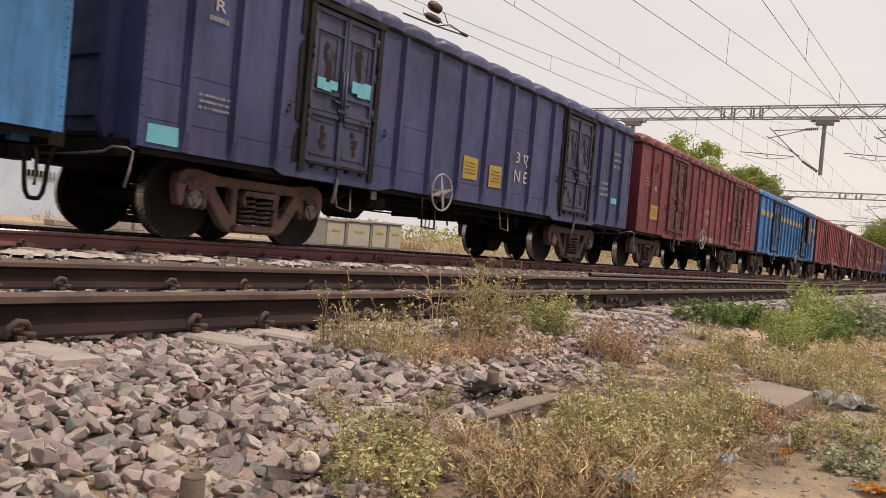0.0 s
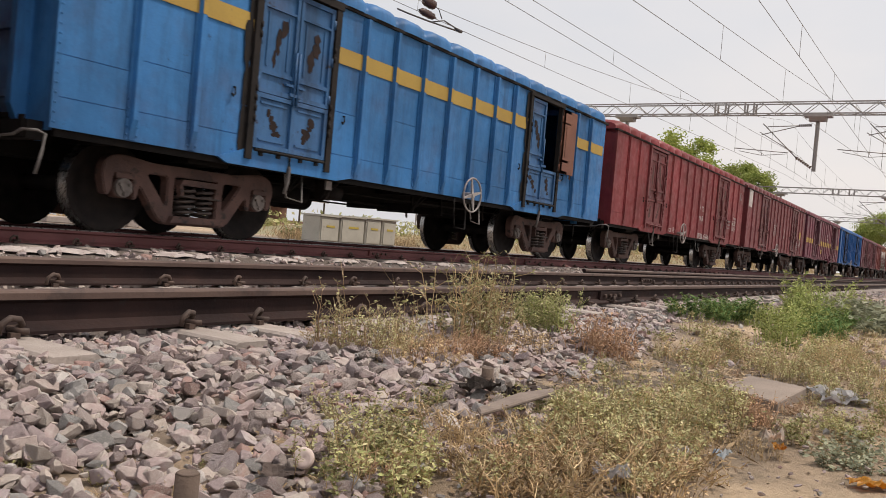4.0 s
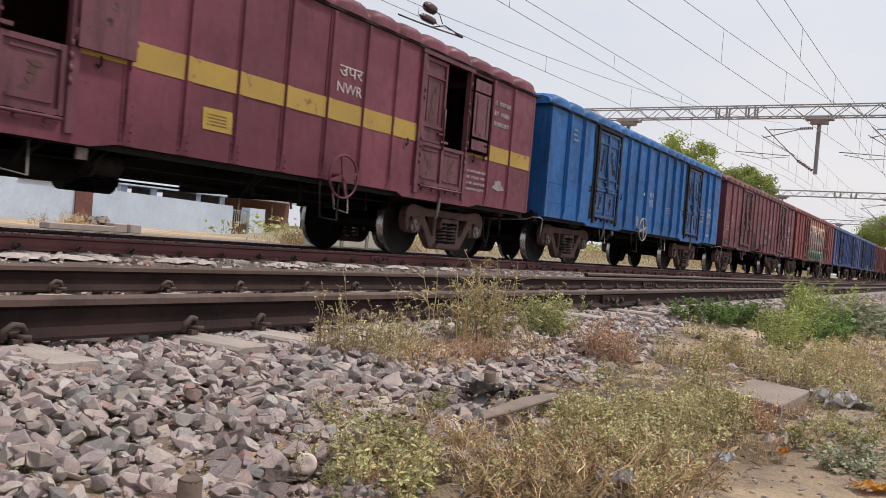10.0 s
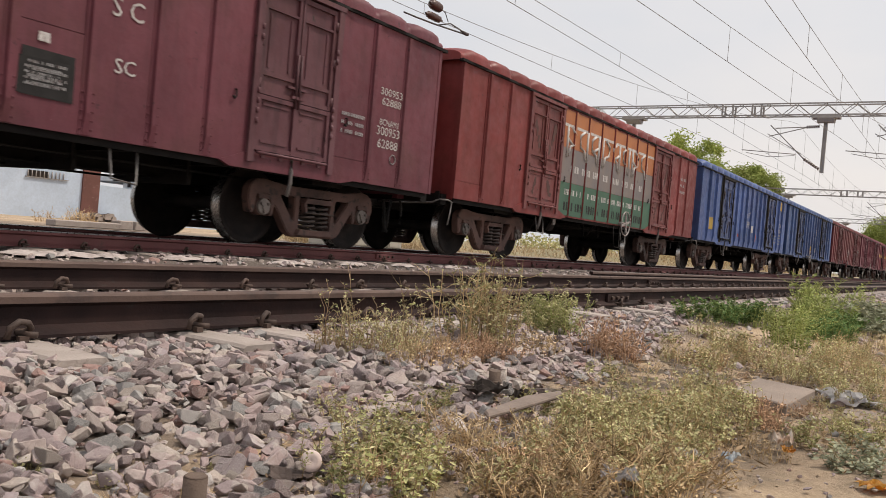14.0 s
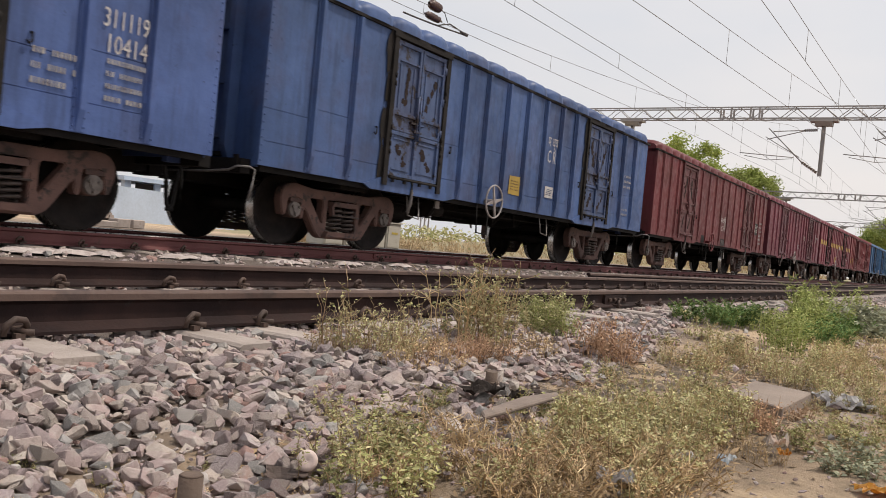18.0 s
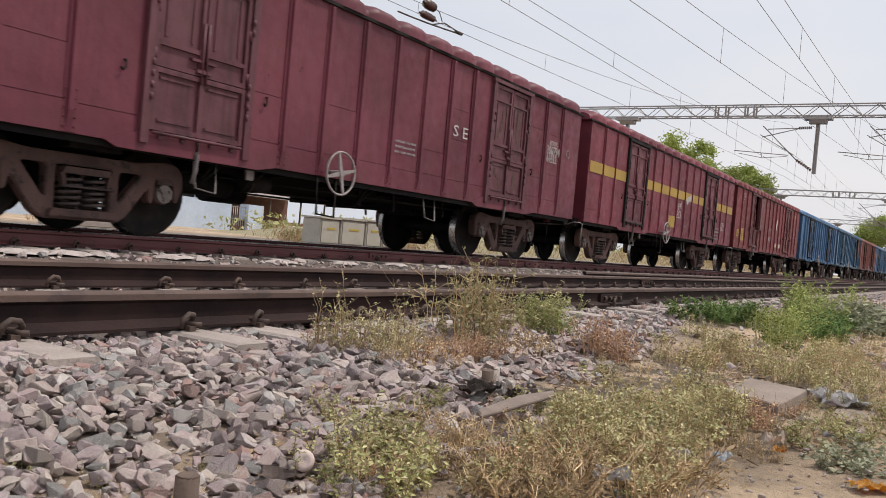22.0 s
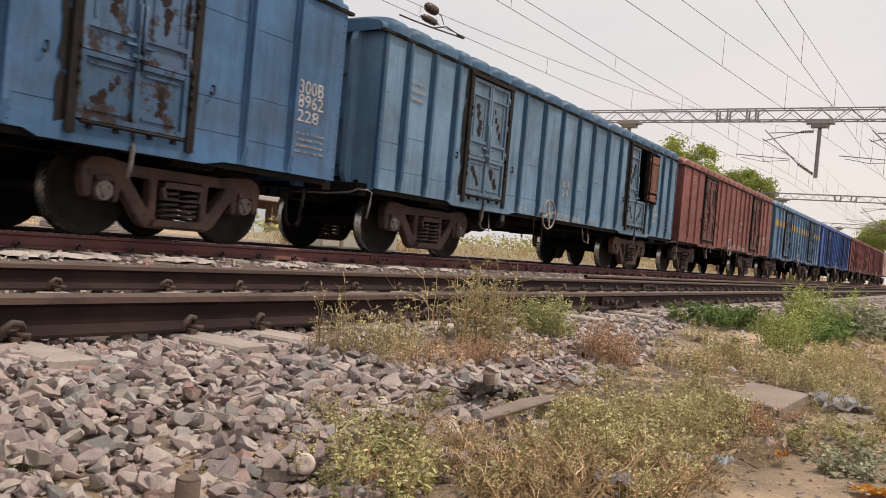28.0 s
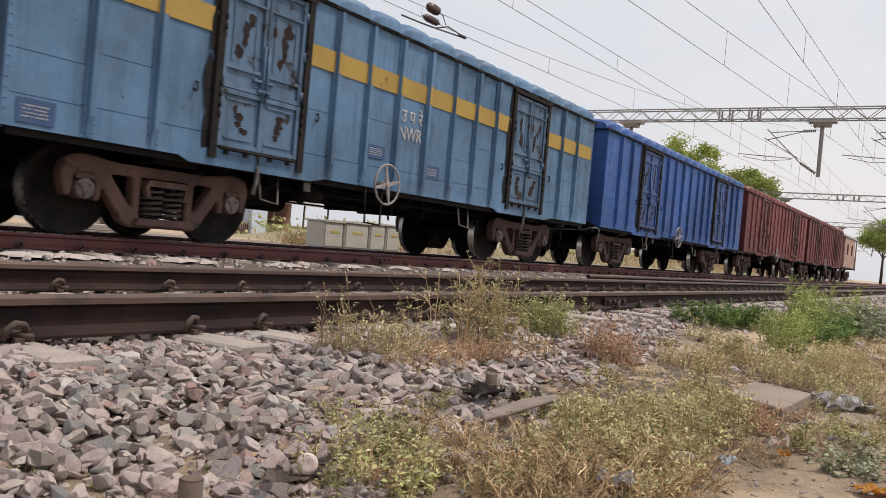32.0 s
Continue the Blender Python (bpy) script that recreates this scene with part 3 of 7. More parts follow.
def flap_mesh(c, s):
    """The drop flap below the leaves, hinged along its foot."""
    bm = bmesh.new()
    x = c - HALF

    def bar(a, b, z0, z1, depth):
        box(bm, x + a, x + b, *sorted((s * (SIDE - 0.01), s * (SIDE - 0.01 + depth))), z0, z1)
    bar(-0.65, 0.65, 1.15, 1.82, 0.014)
    for z in (1.15, 1.765):
        bar(-0.65, 0.65, z, z + 0.055, 0.045)
    for a in (-0.65, -0.03, 0.59):
        bar(a, a + 0.06, 1.15, 1.82, 0.05)
    for a in (-0.54, 0.10):
        bar(a, a + 0.44, 1.25, 1.28, 0.028)
        bar(a, a + 0.44, 1.70, 1.73, 0.028)
    bar(-0.10, 0.10, 1.86, 1.90, 0.07)
    return bm


def frame_mesh(c, s):
    """The door's posts, header and chained side rail."""
    bm = bmesh.new()
    x = c - HALF
    for o in (-1, 1):
        box(bm, *sorted((x + o * 0.66, x + o * 0.76)), *sorted((s * (SIDE - 0.03), s * (SIDE + 0.06))), SILL + 0.03, 3.22)
        for z in (1.5, 1.62, 1.74, 1.86, 2.5, 2.62):
            rod(bm, (x + o * 0.67, s * (SIDE + 0.06), z - 0.04), (x + o * 0.67, s * (SIDE + 0.06), z + 0.03), 0.02, 5)
    box(bm, x - 0.78, x + 0.78, *sorted((s * SIDE, s * (SIDE + 0.07))), 3.17, 3.23)
    rod(bm, (x - 0.62, s * (SIDE + 0.06), 1.12), (x + 0.62, s * (SIDE + 0.06), 1.12), 0.02, 6)
    for k in (-0.5, -0.2, 0.2, 0.5):
        box(bm, x + k - 0.03, x + k + 0.03, *sorted((s * SIDE, s * (SIDE + 0.05))), 1.06, 1.15)
    return bm


def sill_mesh(c, s):
    """The lip of pressed plate under a door."""
    bm = bmesh.new()
    x = c - HALF
    slab(bm, [(x - 1.15, SILL), (x - 1.0, SILL - 0.06), (x + 0.95, SILL - 0.06), (x + 1.25, SILL), (x + 0.7, SILL + 0.16), (x - 0.7, SILL + 0.16)],
         *sorted((s * (SIDE - 0.01), s * (SIDE + 0.028))))
    bmesh.ops.recalc_face_normals(bm, faces=bm.faces)
    return bm


def strap_mesh(c, s):
    bm = bmesh.new()
    x = c - HALF
    tube(bm, [(x, s * (SIDE + 0.04), 1.12), (x, s * (SIDE + 0.05), 0.95), (x + 0.01, s * (SIDE + 0.03), 0.78), (x, s * (SIDE + 0.0), 0.64)], 0.026, 6)
    return bm


def add_underframe(w):
    """Floor, centre sill, crossbearers, side sills and bolsters, each a part."""
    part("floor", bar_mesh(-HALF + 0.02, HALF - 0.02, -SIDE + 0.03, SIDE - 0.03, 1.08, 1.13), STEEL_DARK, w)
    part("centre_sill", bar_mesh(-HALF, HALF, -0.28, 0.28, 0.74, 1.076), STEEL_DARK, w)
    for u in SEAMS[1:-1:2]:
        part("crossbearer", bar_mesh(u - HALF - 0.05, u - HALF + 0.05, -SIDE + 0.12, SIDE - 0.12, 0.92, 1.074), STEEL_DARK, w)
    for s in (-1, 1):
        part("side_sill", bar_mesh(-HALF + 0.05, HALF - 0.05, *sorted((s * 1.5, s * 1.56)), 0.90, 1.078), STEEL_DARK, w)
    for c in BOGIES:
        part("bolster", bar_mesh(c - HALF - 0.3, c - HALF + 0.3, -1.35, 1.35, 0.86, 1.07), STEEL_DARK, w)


def wheelset_mesh():
    bm = bmesh.new()
    for s in (-1, 1):
        prof = [(0.10, 0.70), (0.12, 0.73), (0.17, 0.74), (0.20, 0.775), (0.40, 0.80), (0.425, 0.77), (0.525, 0.765), (0.53, 0.785), (0.505, 0.80),
                (0.497, 0.90), (0.490, 0.905), (0.428, 0.905), (0.405, 0.865), (0.22, 0.845), (0.17, 0.90), (0.09, 0.905), (0.085, 1.05)]
        lathe(bm, [(r, s * y) for r, y in prof], 34, [0] * 7 + [1, 1] + [0] * 8)
    lathe(bm, [(0.085, -1.16), (0.085, -0.7), (0.09, 0.0), (0.085, 0.7), (0.085, 1.16)], 14)
    bmesh.ops.recalc_face_normals(bm, faces=bm.faces)
    return bm


def rounded(pts, r, steps=3):
    """A polygon with its corners rounded off."""
    out = []
    for i, p in enumerate(pts):
        p, a, b = Vector(p), Vector(pts[i - 1]), Vector(pts[(i + 1) % len(pts)])
        u, v = p + (a - p).normalized() * min(r, (a - p).length * 0.45), p + (b - p).normalized() * min(r, (b - p).length * 0.45)
        for k in range(steps + 1):
            t = k / steps
            q = u * (1 - t) ** 2 + p * 2 * t * (1 - t) + v * t ** 2
            out.append((q.x, q.y))
    return out


def cast_plate(bm, outer, windows, y0, y1):
    """A casting drawn out along y from an outline in x and z, with windows through it."""
    for y in (y0, y1):
        loops = []
        for loop in [outer] + windows:
            vs = [bm.verts.new((x, y, z)) for x, z in loop]
            loops.append((vs, [bm.edges.new((vs[i - 1], vs[i])) for i in range(len(vs))]))
        bmesh.ops.triangle_fill(bm, use_beauty=True, edges=[e for _, es in loops for e in es])
        if y == y0:
            first = loops
    for (a, _), (b, _) in zip(first, loops):
        for i in range(len(a)):
            bm.faces.new((a[i - 1], a[i], b[i], b[i - 1])).smooth = False
    bmesh.ops.recalc_face_normals(bm, faces=bm.faces)


def side_frame_mesh(s):
    """A cast side frame: arched top chord, open jaws over the axles, slanting members, triangular windows, spring opening."""
    half = [(0.42, 0.13), (0.53, 0.19), (0.79, 0.54), (0.80, 0.39), (0.87, 0.37), (0.885, 0.655), (1.115, 0.655), (1.14, 0.42), (1.21, 0.40), (1.27, 0.62), (1.25, 0.76), (1.15, 0.84), (1.0, 0.86), (0.62, 0.81)]
    outer = rounded(half + [(-x, z) for x, z in half[::-1]], 0.05, 2)
    tri = [(0.415, 0.33), (0.70, 0.685), (0.415, 0.685)]
    windows = [rounded([(o * x, z) for x, z in tri], 0.06) for o in (-1, 1)] + [rounded([(-0.31, 0.24), (0.31, 0.24), (0.31, 0.69), (-0.31, 0.69)], 0.03, 2)]
    bm = bmesh.new()
    cast_plate(bm, outer, windows, *sorted((s * 1.03, s * 1.17)))
    edges = [e for e in bm.edges if len(e.link_faces) == 2 and e.calc_face_angle(0) > 0.9 and abs(e.verts[0].co.y - e.verts[1].co.y) < 0.01]
    bmesh.ops.bevel(bm, geom=edges, offset=0.014, segments=2, affect="EDGES")
    slab(bm, [(-0.40, 0.16), (0.40, 0.16), (0.36, 0.235), (-0.36, 0.235)], *sorted((s * 1.10, s * 1.25)))
    slab(bm, [(-0.29, 0.60), (0.29, 0.60), (0.25, 0.67), (-0.25, 0.67)], *sorted((s * 1.0, s * 1.24)))
    for o in (-1, 1):
        slab(bm, [(o * 0.30, 0.60), (o * 0.25, 0.60), (o * 0.22, 0.46), (o * 0.26, 0.46)], *sorted((s * 1.16, s * 1.235)))
    bmesh.ops.recalc_face_normals(bm, faces=bm.faces)
    return bm


def spring_mesh(s):
    """A nest of heavy coil springs on the seat, with a retaining bar before them."""
    bm = bmesh.new()
    for x in (-0.135, 0.135):
        pts = [(x + 0.115 * math.cos(2 * math.pi * k / 10), s * 1.12 + 0.11 * math.sin(2 * math.pi * k / 10), 0.25 + 0.34 * k / 55) for k in range(56)]
        tube(bm, pts, 0.021, 6)
    rod(bm, (-0.30, s * 1.25, 0.47), (0.30, s * 1.25, 0.47), 0.013, 5)
    return bm


def axle_box_mesh(x, s):
    """A bearing adapter in the jaw above the round cartridge bearing."""
    bm = bmesh.new()
    slab(bm, [(x - 0.11, 0.60), (x + 0.11, 0.60), (x + 0.112, 0.652), (x - 0.112, 0.652)], *sorted((s * 1.0, s * 1.20)))
    rod(bm, (x, s * 1.0, 0.497), (x, s * 1.17, 0.497), 0.118, 18)
    bmesh.ops.recalc_face_normals(bm, faces=bm.faces)
    return bm


def bearing_cap_mesh(x, s):
    """The bearing's end cap with its three bolts."""
    bm = bmesh.new()
    rod(bm, (x, s * 1.17, 0.497), (x, s * 1.20, 0.497), 0.112, 20, 0.104)
    rod(bm, (x, s * 1.20, 0.497), (x, s * 1.215, 0.497), 0.045, 12)
    for k in range(3):
        a = 2 * math.pi * k / 3 + 0.5
        p = (x + 0.067 * math.cos(a), 0.497 + 0.067 * math.sin(a))
        rod(bm, (p[0], s * 1.20, p[1]), (p[0], s * 1.228, p[1]), 0.021, 6)
    return bm


def make_bogie(parent, c):
    bm = bmesh.new()
    box(bm, -0.2, 0.2, -1.05, 1.05, 0.45, 0.80)
    for o in (-1, 1):
        box(bm, o * 0.62 - 0.04, o * 0.62 + 0.04, -0.9, 0.9, 0.42, 0.55)
        for s in (-1, 1):
            box(bm, *sorted((o * 0.46, o * 0.50)), s * 0.83 - 0.05, s * 0.83 + 0.05, 0.35, 0.65)
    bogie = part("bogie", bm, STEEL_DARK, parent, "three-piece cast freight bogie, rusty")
    bogie.matrix_basis = pose(c - HALF, 0, 0)
    for s in (-1, 1):
        part("side_frame", side_frame_mesh(s), BOGIE_IRON, bogie)
        part("spring_nest", spring_mesh(s), SPRING_IRON, bogie)
        for x in (-1.0, 1.0):
            part("axle_box", axle_box_mesh(x, s), BOGIE_IRON, bogie)
            part("bearing_cap", bearing_cap_mesh(x, s), BEARING_GREY, bogie)
    for x in (-1.0, 1.0):
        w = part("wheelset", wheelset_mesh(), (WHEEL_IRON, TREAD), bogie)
        w.matrix_basis = pose(x, 0, 0.497)
    return bogie


def make_wagon():
    """A covered bogie wagon with its front end at local x = -HALF, standing on the rails at z = 0."""
    w = holder("covered_wagon", pose(0, 0, 0), "", "freight wagon")
    plain = bpy.data.materials.new("paint_slot")
    part("roof", roof_mesh(), plain, w)
    for s in (-1, 1):
        rnd = random.Random(4)
        y0, y1 = sorted((s * SIDE, s * (SIDE - 0.02)))
        for a, b in PANEL_SPANS:
            part("side_panel", panel_mesh(a, b, s, rnd), plain, w)
        for c in DOORS:
            part("door_header", bar_mesh(c - 0.68 - HALF, c + 0.68 - HALF, y0, y1, 3.17, EAVE), plain, w)
            part("threshold", bar_mesh(c - 0.68 - HALF, c + 0.68 - HALF, y0, y1, SILL, 1.13), plain, w)
        for u in (-HALF, HALF):
            yy = sorted((s * (SIDE - 0.05), s * (SIDE + 0.014)))
            bm = bar_mesh(u - 0.035, u + 0.035, *yy, SILL, EAVE)
            for k in range(24 if RIB_DEPTH > 0.06 else 0):
                rod(bm, (u, s * (SIDE + 0.013), SILL + 0.06 + 0.093 * k), (u, s * (SIDE + 0.023), SILL + 0.06 + 0.093 * k), 0.014, 6, 0.008)
            part("corner_post", bm, plain, w)
        # eave strip coloured dark to stand in for the roof overhang's shadow
        part("eave_angle", bar_mesh(-HALF - 0.14, HALF + 0.14, *sorted((s * (SIDE - 0.03), s * (SIDE + 0.045))), EAVE - 0.03, EAVE + 0.012), DOOR_POST, w)
        for u in RIBS:
            part("rib", rib_mesh(u, s), plain, w)
        for c in DOORS:
            part("door_frame", frame_mesh(c, s), plain, w)
            part("door_sill", sill_mesh(c, s), plain, w)
            for side in (-1, 1):
                lf = part("door_leaf", leaf_mesh(0.64, s, side), plain, w)
                lf.matrix_basis = pose(c - HALF + side * 0.65, s * (SIDE - 0.01), 0)
            part("door_flap", flap_mesh(c, s), plain, w)
            if s < 0:
                for hx in (c - HALF - 0.98, c - HALF + 1.0):
                    bm = bmesh.new()
                    tube(bm, [(hx, -SIDE, 1.80), (hx, -SIDE - 0.035, 1.80), (hx, -SIDE - 0.04, 1.72), (hx - 0.03, -SIDE - 0.04, 1.69), (hx - 0.05, -SIDE - 0.04, 1.72)], 0.012, 6)
                    part("door_hook", bm, STEEL_DARK, w)
            part("door_strap", strap_mesh(c, s), plain, w)
    for o in (-1, 1):
        part("end_wall", end_plate_mesh(o), plain, w)
        for s in (-1, 1):
            part("end_bay", end_bay_mesh(o, s), plain, w)
            part("end_stanchion", end_stanchion_mesh(o, s), plain, w)
        for z in (1.35, 2.05, 2.75):
            part("end_rail", bar_mesh(*sorted((o * (HALF - 0.16), o * (HALF - 0.10))), -1.015, 1.015, z - 0.035, z + 0.035), plain, w)
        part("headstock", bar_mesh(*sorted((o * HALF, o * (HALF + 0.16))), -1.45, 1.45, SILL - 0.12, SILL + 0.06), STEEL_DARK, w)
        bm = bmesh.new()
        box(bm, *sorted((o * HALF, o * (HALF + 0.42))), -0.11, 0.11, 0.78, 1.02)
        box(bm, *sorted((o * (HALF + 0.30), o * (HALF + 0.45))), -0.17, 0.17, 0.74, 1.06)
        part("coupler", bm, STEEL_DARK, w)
        if o < 0:
            bm = bmesh.new()
            tube(bm, [(o * (HALF + 0.22), -0.2, 0.84), (o * (HALF + 0.22), -0.9, 0.85), (o * (HALF + 0.20), -1.30, 0.88), (o * (HALF + 0.19), -1.44, 0.93), (o * (HALF + 0.12), -1.57, 0.93), (o * (HALF + 0.06), -1.60, 0.90), (o * (HALF + 0.08), -1.60, 0.72), (o * (HALF + 0.13), -1.60, 0.52)], 0.014, 6)
            part("uncoupling_lever", bm, LEVER_GREY, w)
            part("lever_bracket", bar_mesh(*sorted((o * (HALF + 0.162), o * (HALF + 0.19))), -1.42, -1.34, SILL - 0.10, SILL + 0.10), STEEL_DARK, w)
        bm = bmesh.new()
        tube(bm, [(o * (HALF + 0.1), -0.5, 0.92), (o * (HALF + 0.26), -0.5, 0.88), (o * (HALF + 0.31), -0.5, 0.72), (o * (HALF + 0.325), -0.5, 0.52), (o * (HALF + 0.345), -0.5, 0.40), (o * (HALF + 0.385), -0.5, 0.335), (o * (HALF + 0.44), -0.5, 0.33)], 0.026, 8)
        part("air_hose", bm, RUBBER, w)
        if o > 0:
            bm = bmesh.new()
            tube(bm, [(HALF + 0.1, -0.95, 0.90), (HALF + 0.17, -0.95, 0.80), (HALF + 0.19, -0.95, 0.62), (HALF + 0.18, -0.95, 0.46)], 0.02, 8)
            part("spare_hose", bm, RUBBER, w)
    add_underframe(w)
    bm = bmesh.new()
    rod(bm, (-1.6, 0.55, 0.72), (-0.9, 0.55, 0.72), 0.2, 16)
    part("brake_cylinder", bm, STEEL_DARK, w)
    bm = bmesh.new()
    rod(bm, (-3.3, -0.6, 0.72), (-2.2, -0.6, 0.72), 0.16, 16)
    part("air_reservoir", bm, STEEL_DARK, w)
    bm = bmesh.new()
    for y, z in ((-0.35, 0.70), (0.35, 0.68), (-0.9, 0.80)):
        rod(bm, (-4.2, y, z), (4.2, y, z + 0.04), 0.016, 6)
    for x in (-2.0, 0.2, 1.1, 2.6):
        box(bm, x - 0.03, x + 0.03, -0.95, 0.5, 0.66, 0.78)
        box(bm, x - 0.02, x + 0.02, -0.93, -0.88, 0.68, 0.95)
    part("brake_rigging", bm, STEEL_DARK, w)
    bm = bmesh.new()
    hx, hy, hz = 5.45 - HALF, -SIDE - 0.20, 1.03
    ring(bm, (hx, hy, hz), 0.288, 0.016)
    for k in range(4):
        a = math.pi * k / 2 + 0.25
        tip = Vector((hx + 0.28 * math.cos(a), hy, hz + 0.28 * math.sin(a)))
        side = Vector((-math.sin(a), 0, math.cos(a)))
        mid = Vector((hx, hy, hz))
        hexa(bm, [q + Vector((0, d, 0)) for d in (-0.012, 0.012) for q in (mid - side * 0.034, tip - side * 0.014, tip + side * 0.014, mid + side * 0.034)])
    rod(bm, (hx, hy - 0.03, hz), (hx, hy + 0.2, hz), 0.045, 10)
    bmesh.ops.recalc_face_normals(bm, faces=bm.faces)
    part("handwheel", bm, WHEEL_PAINT, w, "four-spoked brake handwheel")
    bm = bmesh.new()
    tube(bm, [(hx - 0.22, -SIDE + 0.02, 0.98), (hx - 0.23, -SIDE - 0.02, 0.46), (hx + 0.13, -SIDE - 0.02, 0.44), (hx + 0.16, -SIDE + 0.02, 0.98)], 0.019, 6)
    part("footstep", bm, STEEL_DARK, w)
    for fx in (hx - 2.05, hx + 2.6):
        bm = bmesh.new()
        tube(bm, [(fx - 0.16, -SIDE + 0.12, 0.98), (fx - 0.15, -SIDE + 0.06, 0.60), (fx + 0.15, -SIDE + 0.06, 0.56), (fx + 0.17, -SIDE + 0.12, 0.98)], 0.013, 6)
        part("safety_loop", bm, LEVER_GREY, w)
    bm = bmesh.new()
    rod(bm, (hx - 0.95, -1.05, 0.78), (hx - 0.62, -1.05, 0.78), 0.115, 14)
    rod(bm, (hx - 1.0, -1.05, 0.78), (hx - 0.95, -1.05, 0.78), 0.14, 14)
    part("brake_valve", bm, WHEEL_IRON, w)
    part("valve_plate", bar_mesh(hx - 1.40, hx - 1.28, -SIDE + 0.10, -SIDE + 0.13, 0.78, 0.90), BEARING_GREY, w)
    for fx in (hx - 1.75, hx - 1.05, hx + 1.2):
        bm = bmesh.new()
        rod(bm, (fx, -1.35, 1.0), (fx - 0.12, -1.2, 0.66), 0.02, 6)
        rod(bm, (fx + 0.2, -1.35, 1.0), (fx - 0.12, -1.2, 0.66), 0.02, 6)
        part("hanger", bm, STEEL_DARK, w)
    for c in BOGIES:
        make_bogie(w, c)
    return w


def lin(r, g, b):
    """A colour given as 0 to 255 display values, in linear light."""
    return tuple((v / 255 / 12.92 if v < 10 else ((v / 255 + 0.055) / 1.055) ** 2.4) for v in (r, g, b))


def muted(c, k=0.76, grey=0.02):
    """Dusty: darker and a little greyer."""
    m = 0.3 * c[0] + 0.5 * c[1] + 0.2 * c[2]
    return tuple(k * (v * (1 - grey) + m * grey) for v in c)


def lighter(c, k=1.28, grey=0.012):
    return tuple(v * k + grey for v in c)


# number in the train: body colour, rust of body, rust of doors, label
LIVERY = {
    -5: ((66, 134, 178), 0.72, 0.72, "light blue steel covered goods wagon, faded"),
    -4: ((64, 69, 102), 0.74, 0.60, "dark slate-blue steel covered goods wagon with turquoise patches"),
    -3: ((136, 56, 62), 0.63, 0.56, "dusty red covered goods wagon with peeling paint"),
    -2: ((46, 116, 164), 0.74, 0.66, "bright blue covered goods wagon with yellow stripe"),
    -1: ((152, 58, 56), 0.74, 0.66, "red oxide covered goods wagon with white lettering"),
    0: ((140, 68, 66), 0.72, 0.64, "red-brown covered goods wagon with yellow square"),
    1: ((138, 74, 84), 0.73, 0.66, "maroon covered goods wagon with yellow stripe, doors open"),
    2: ((26, 98, 154), 0.75, 0.74, "vivid blue covered goods wagon with white lettering"),
    3: ((126, 68, 72), 0.72, 0.66, "maroon covered goods wagon with black stencil patches"),
    4: ((152, 70, 60), 0.73, 0.68, "red wagon with painted orange, grey and green advertisement"),
    5: ((78, 100, 144), 0.71, 0.58, "blue covered goods wagon with rusty doors"),
    6: ((72, 96, 134), 0.67, 0.58, "streaked blue covered goods wagon with dark rusty doors"),
    7: ((126, 58, 56), 0.70, 0.66, "red-brown covered goods wagon with black number patch"),
    8: ((130, 64, 72), 0.73, 0.66, "maroon covered goods wagon with white number"),
    9: ((140, 64, 72), 0.74, 0.70, "maroon covered goods wagon with yellow stripe"),
    10: ((136, 50, 52), 0.72, 0.66, "red covered goods wagon with one door leaf open"),
    11: ((74, 116, 146), 0.69, 0.55, "blue covered goods wagon with rust-stained doors"),
    12: ((114, 146, 160), 0.72, 0.72, "pale teal-blue covered goods wagon with one door open"),
    13: ((158, 100, 82), 0.71, 0.58, "terracotta-brown covered goods wagon with stained doors"),
    14: ((96, 130, 152), 0.69, 0.60, "grey-blue covered goods wagon with yellow stripe"),
    15: ((54, 94, 150), 0.74, 0.72, "deep blue covered goods wagon"),
    16: ((134, 64, 58), 0.72, 0.66, "red-brown covered goods wagon near the train's tail"),
    17: ((128, 60, 56), 0.72, 0.66, "red-brown covered goods wagon coupled before the brake van"),
}
# door leaves that stand open: (door, leaf side) swung flat against the body
OPEN = {-2: ((1, 1),), 1: ((0, 1), (1, 1)), 10: ((0, 1),), 12: ((1, 1),)}
RUSTY_LEAF = surface("rusty_leaf_back", (0.20, 0.085, 0.055), (0.16, 0.065, 0.045), 2.0, 0.85, 0, 0.3)
WHEEL_PLACE = {-2: 2.0, 1: 2.3, 4: 2.0}  # brake wheel further back
FAR_WHEEL = (5, 10)  # brake wheel on the other side
PAINTED = ("roof", "side_panel", "corner_post", "rib", "end_wall", "end_stanchion", "end_rail", "end_bay", "door_sill")
DOORLIKE = ("door_leaf", "door_frame", "door_flap")


DARK_POSTS = (-4, -2, 2, 5, 6, 9, 11, 12, 13, 14, 15)  # doors framed in black grime


def is_red(n):
    return LIVERY[n][0][0] > LIVERY[n][0][2]


def straked(n):
    """Wagons whose side plates are lapped from narrow strakes."""
    return not is_red(n) or n in (-3, 8, 13)


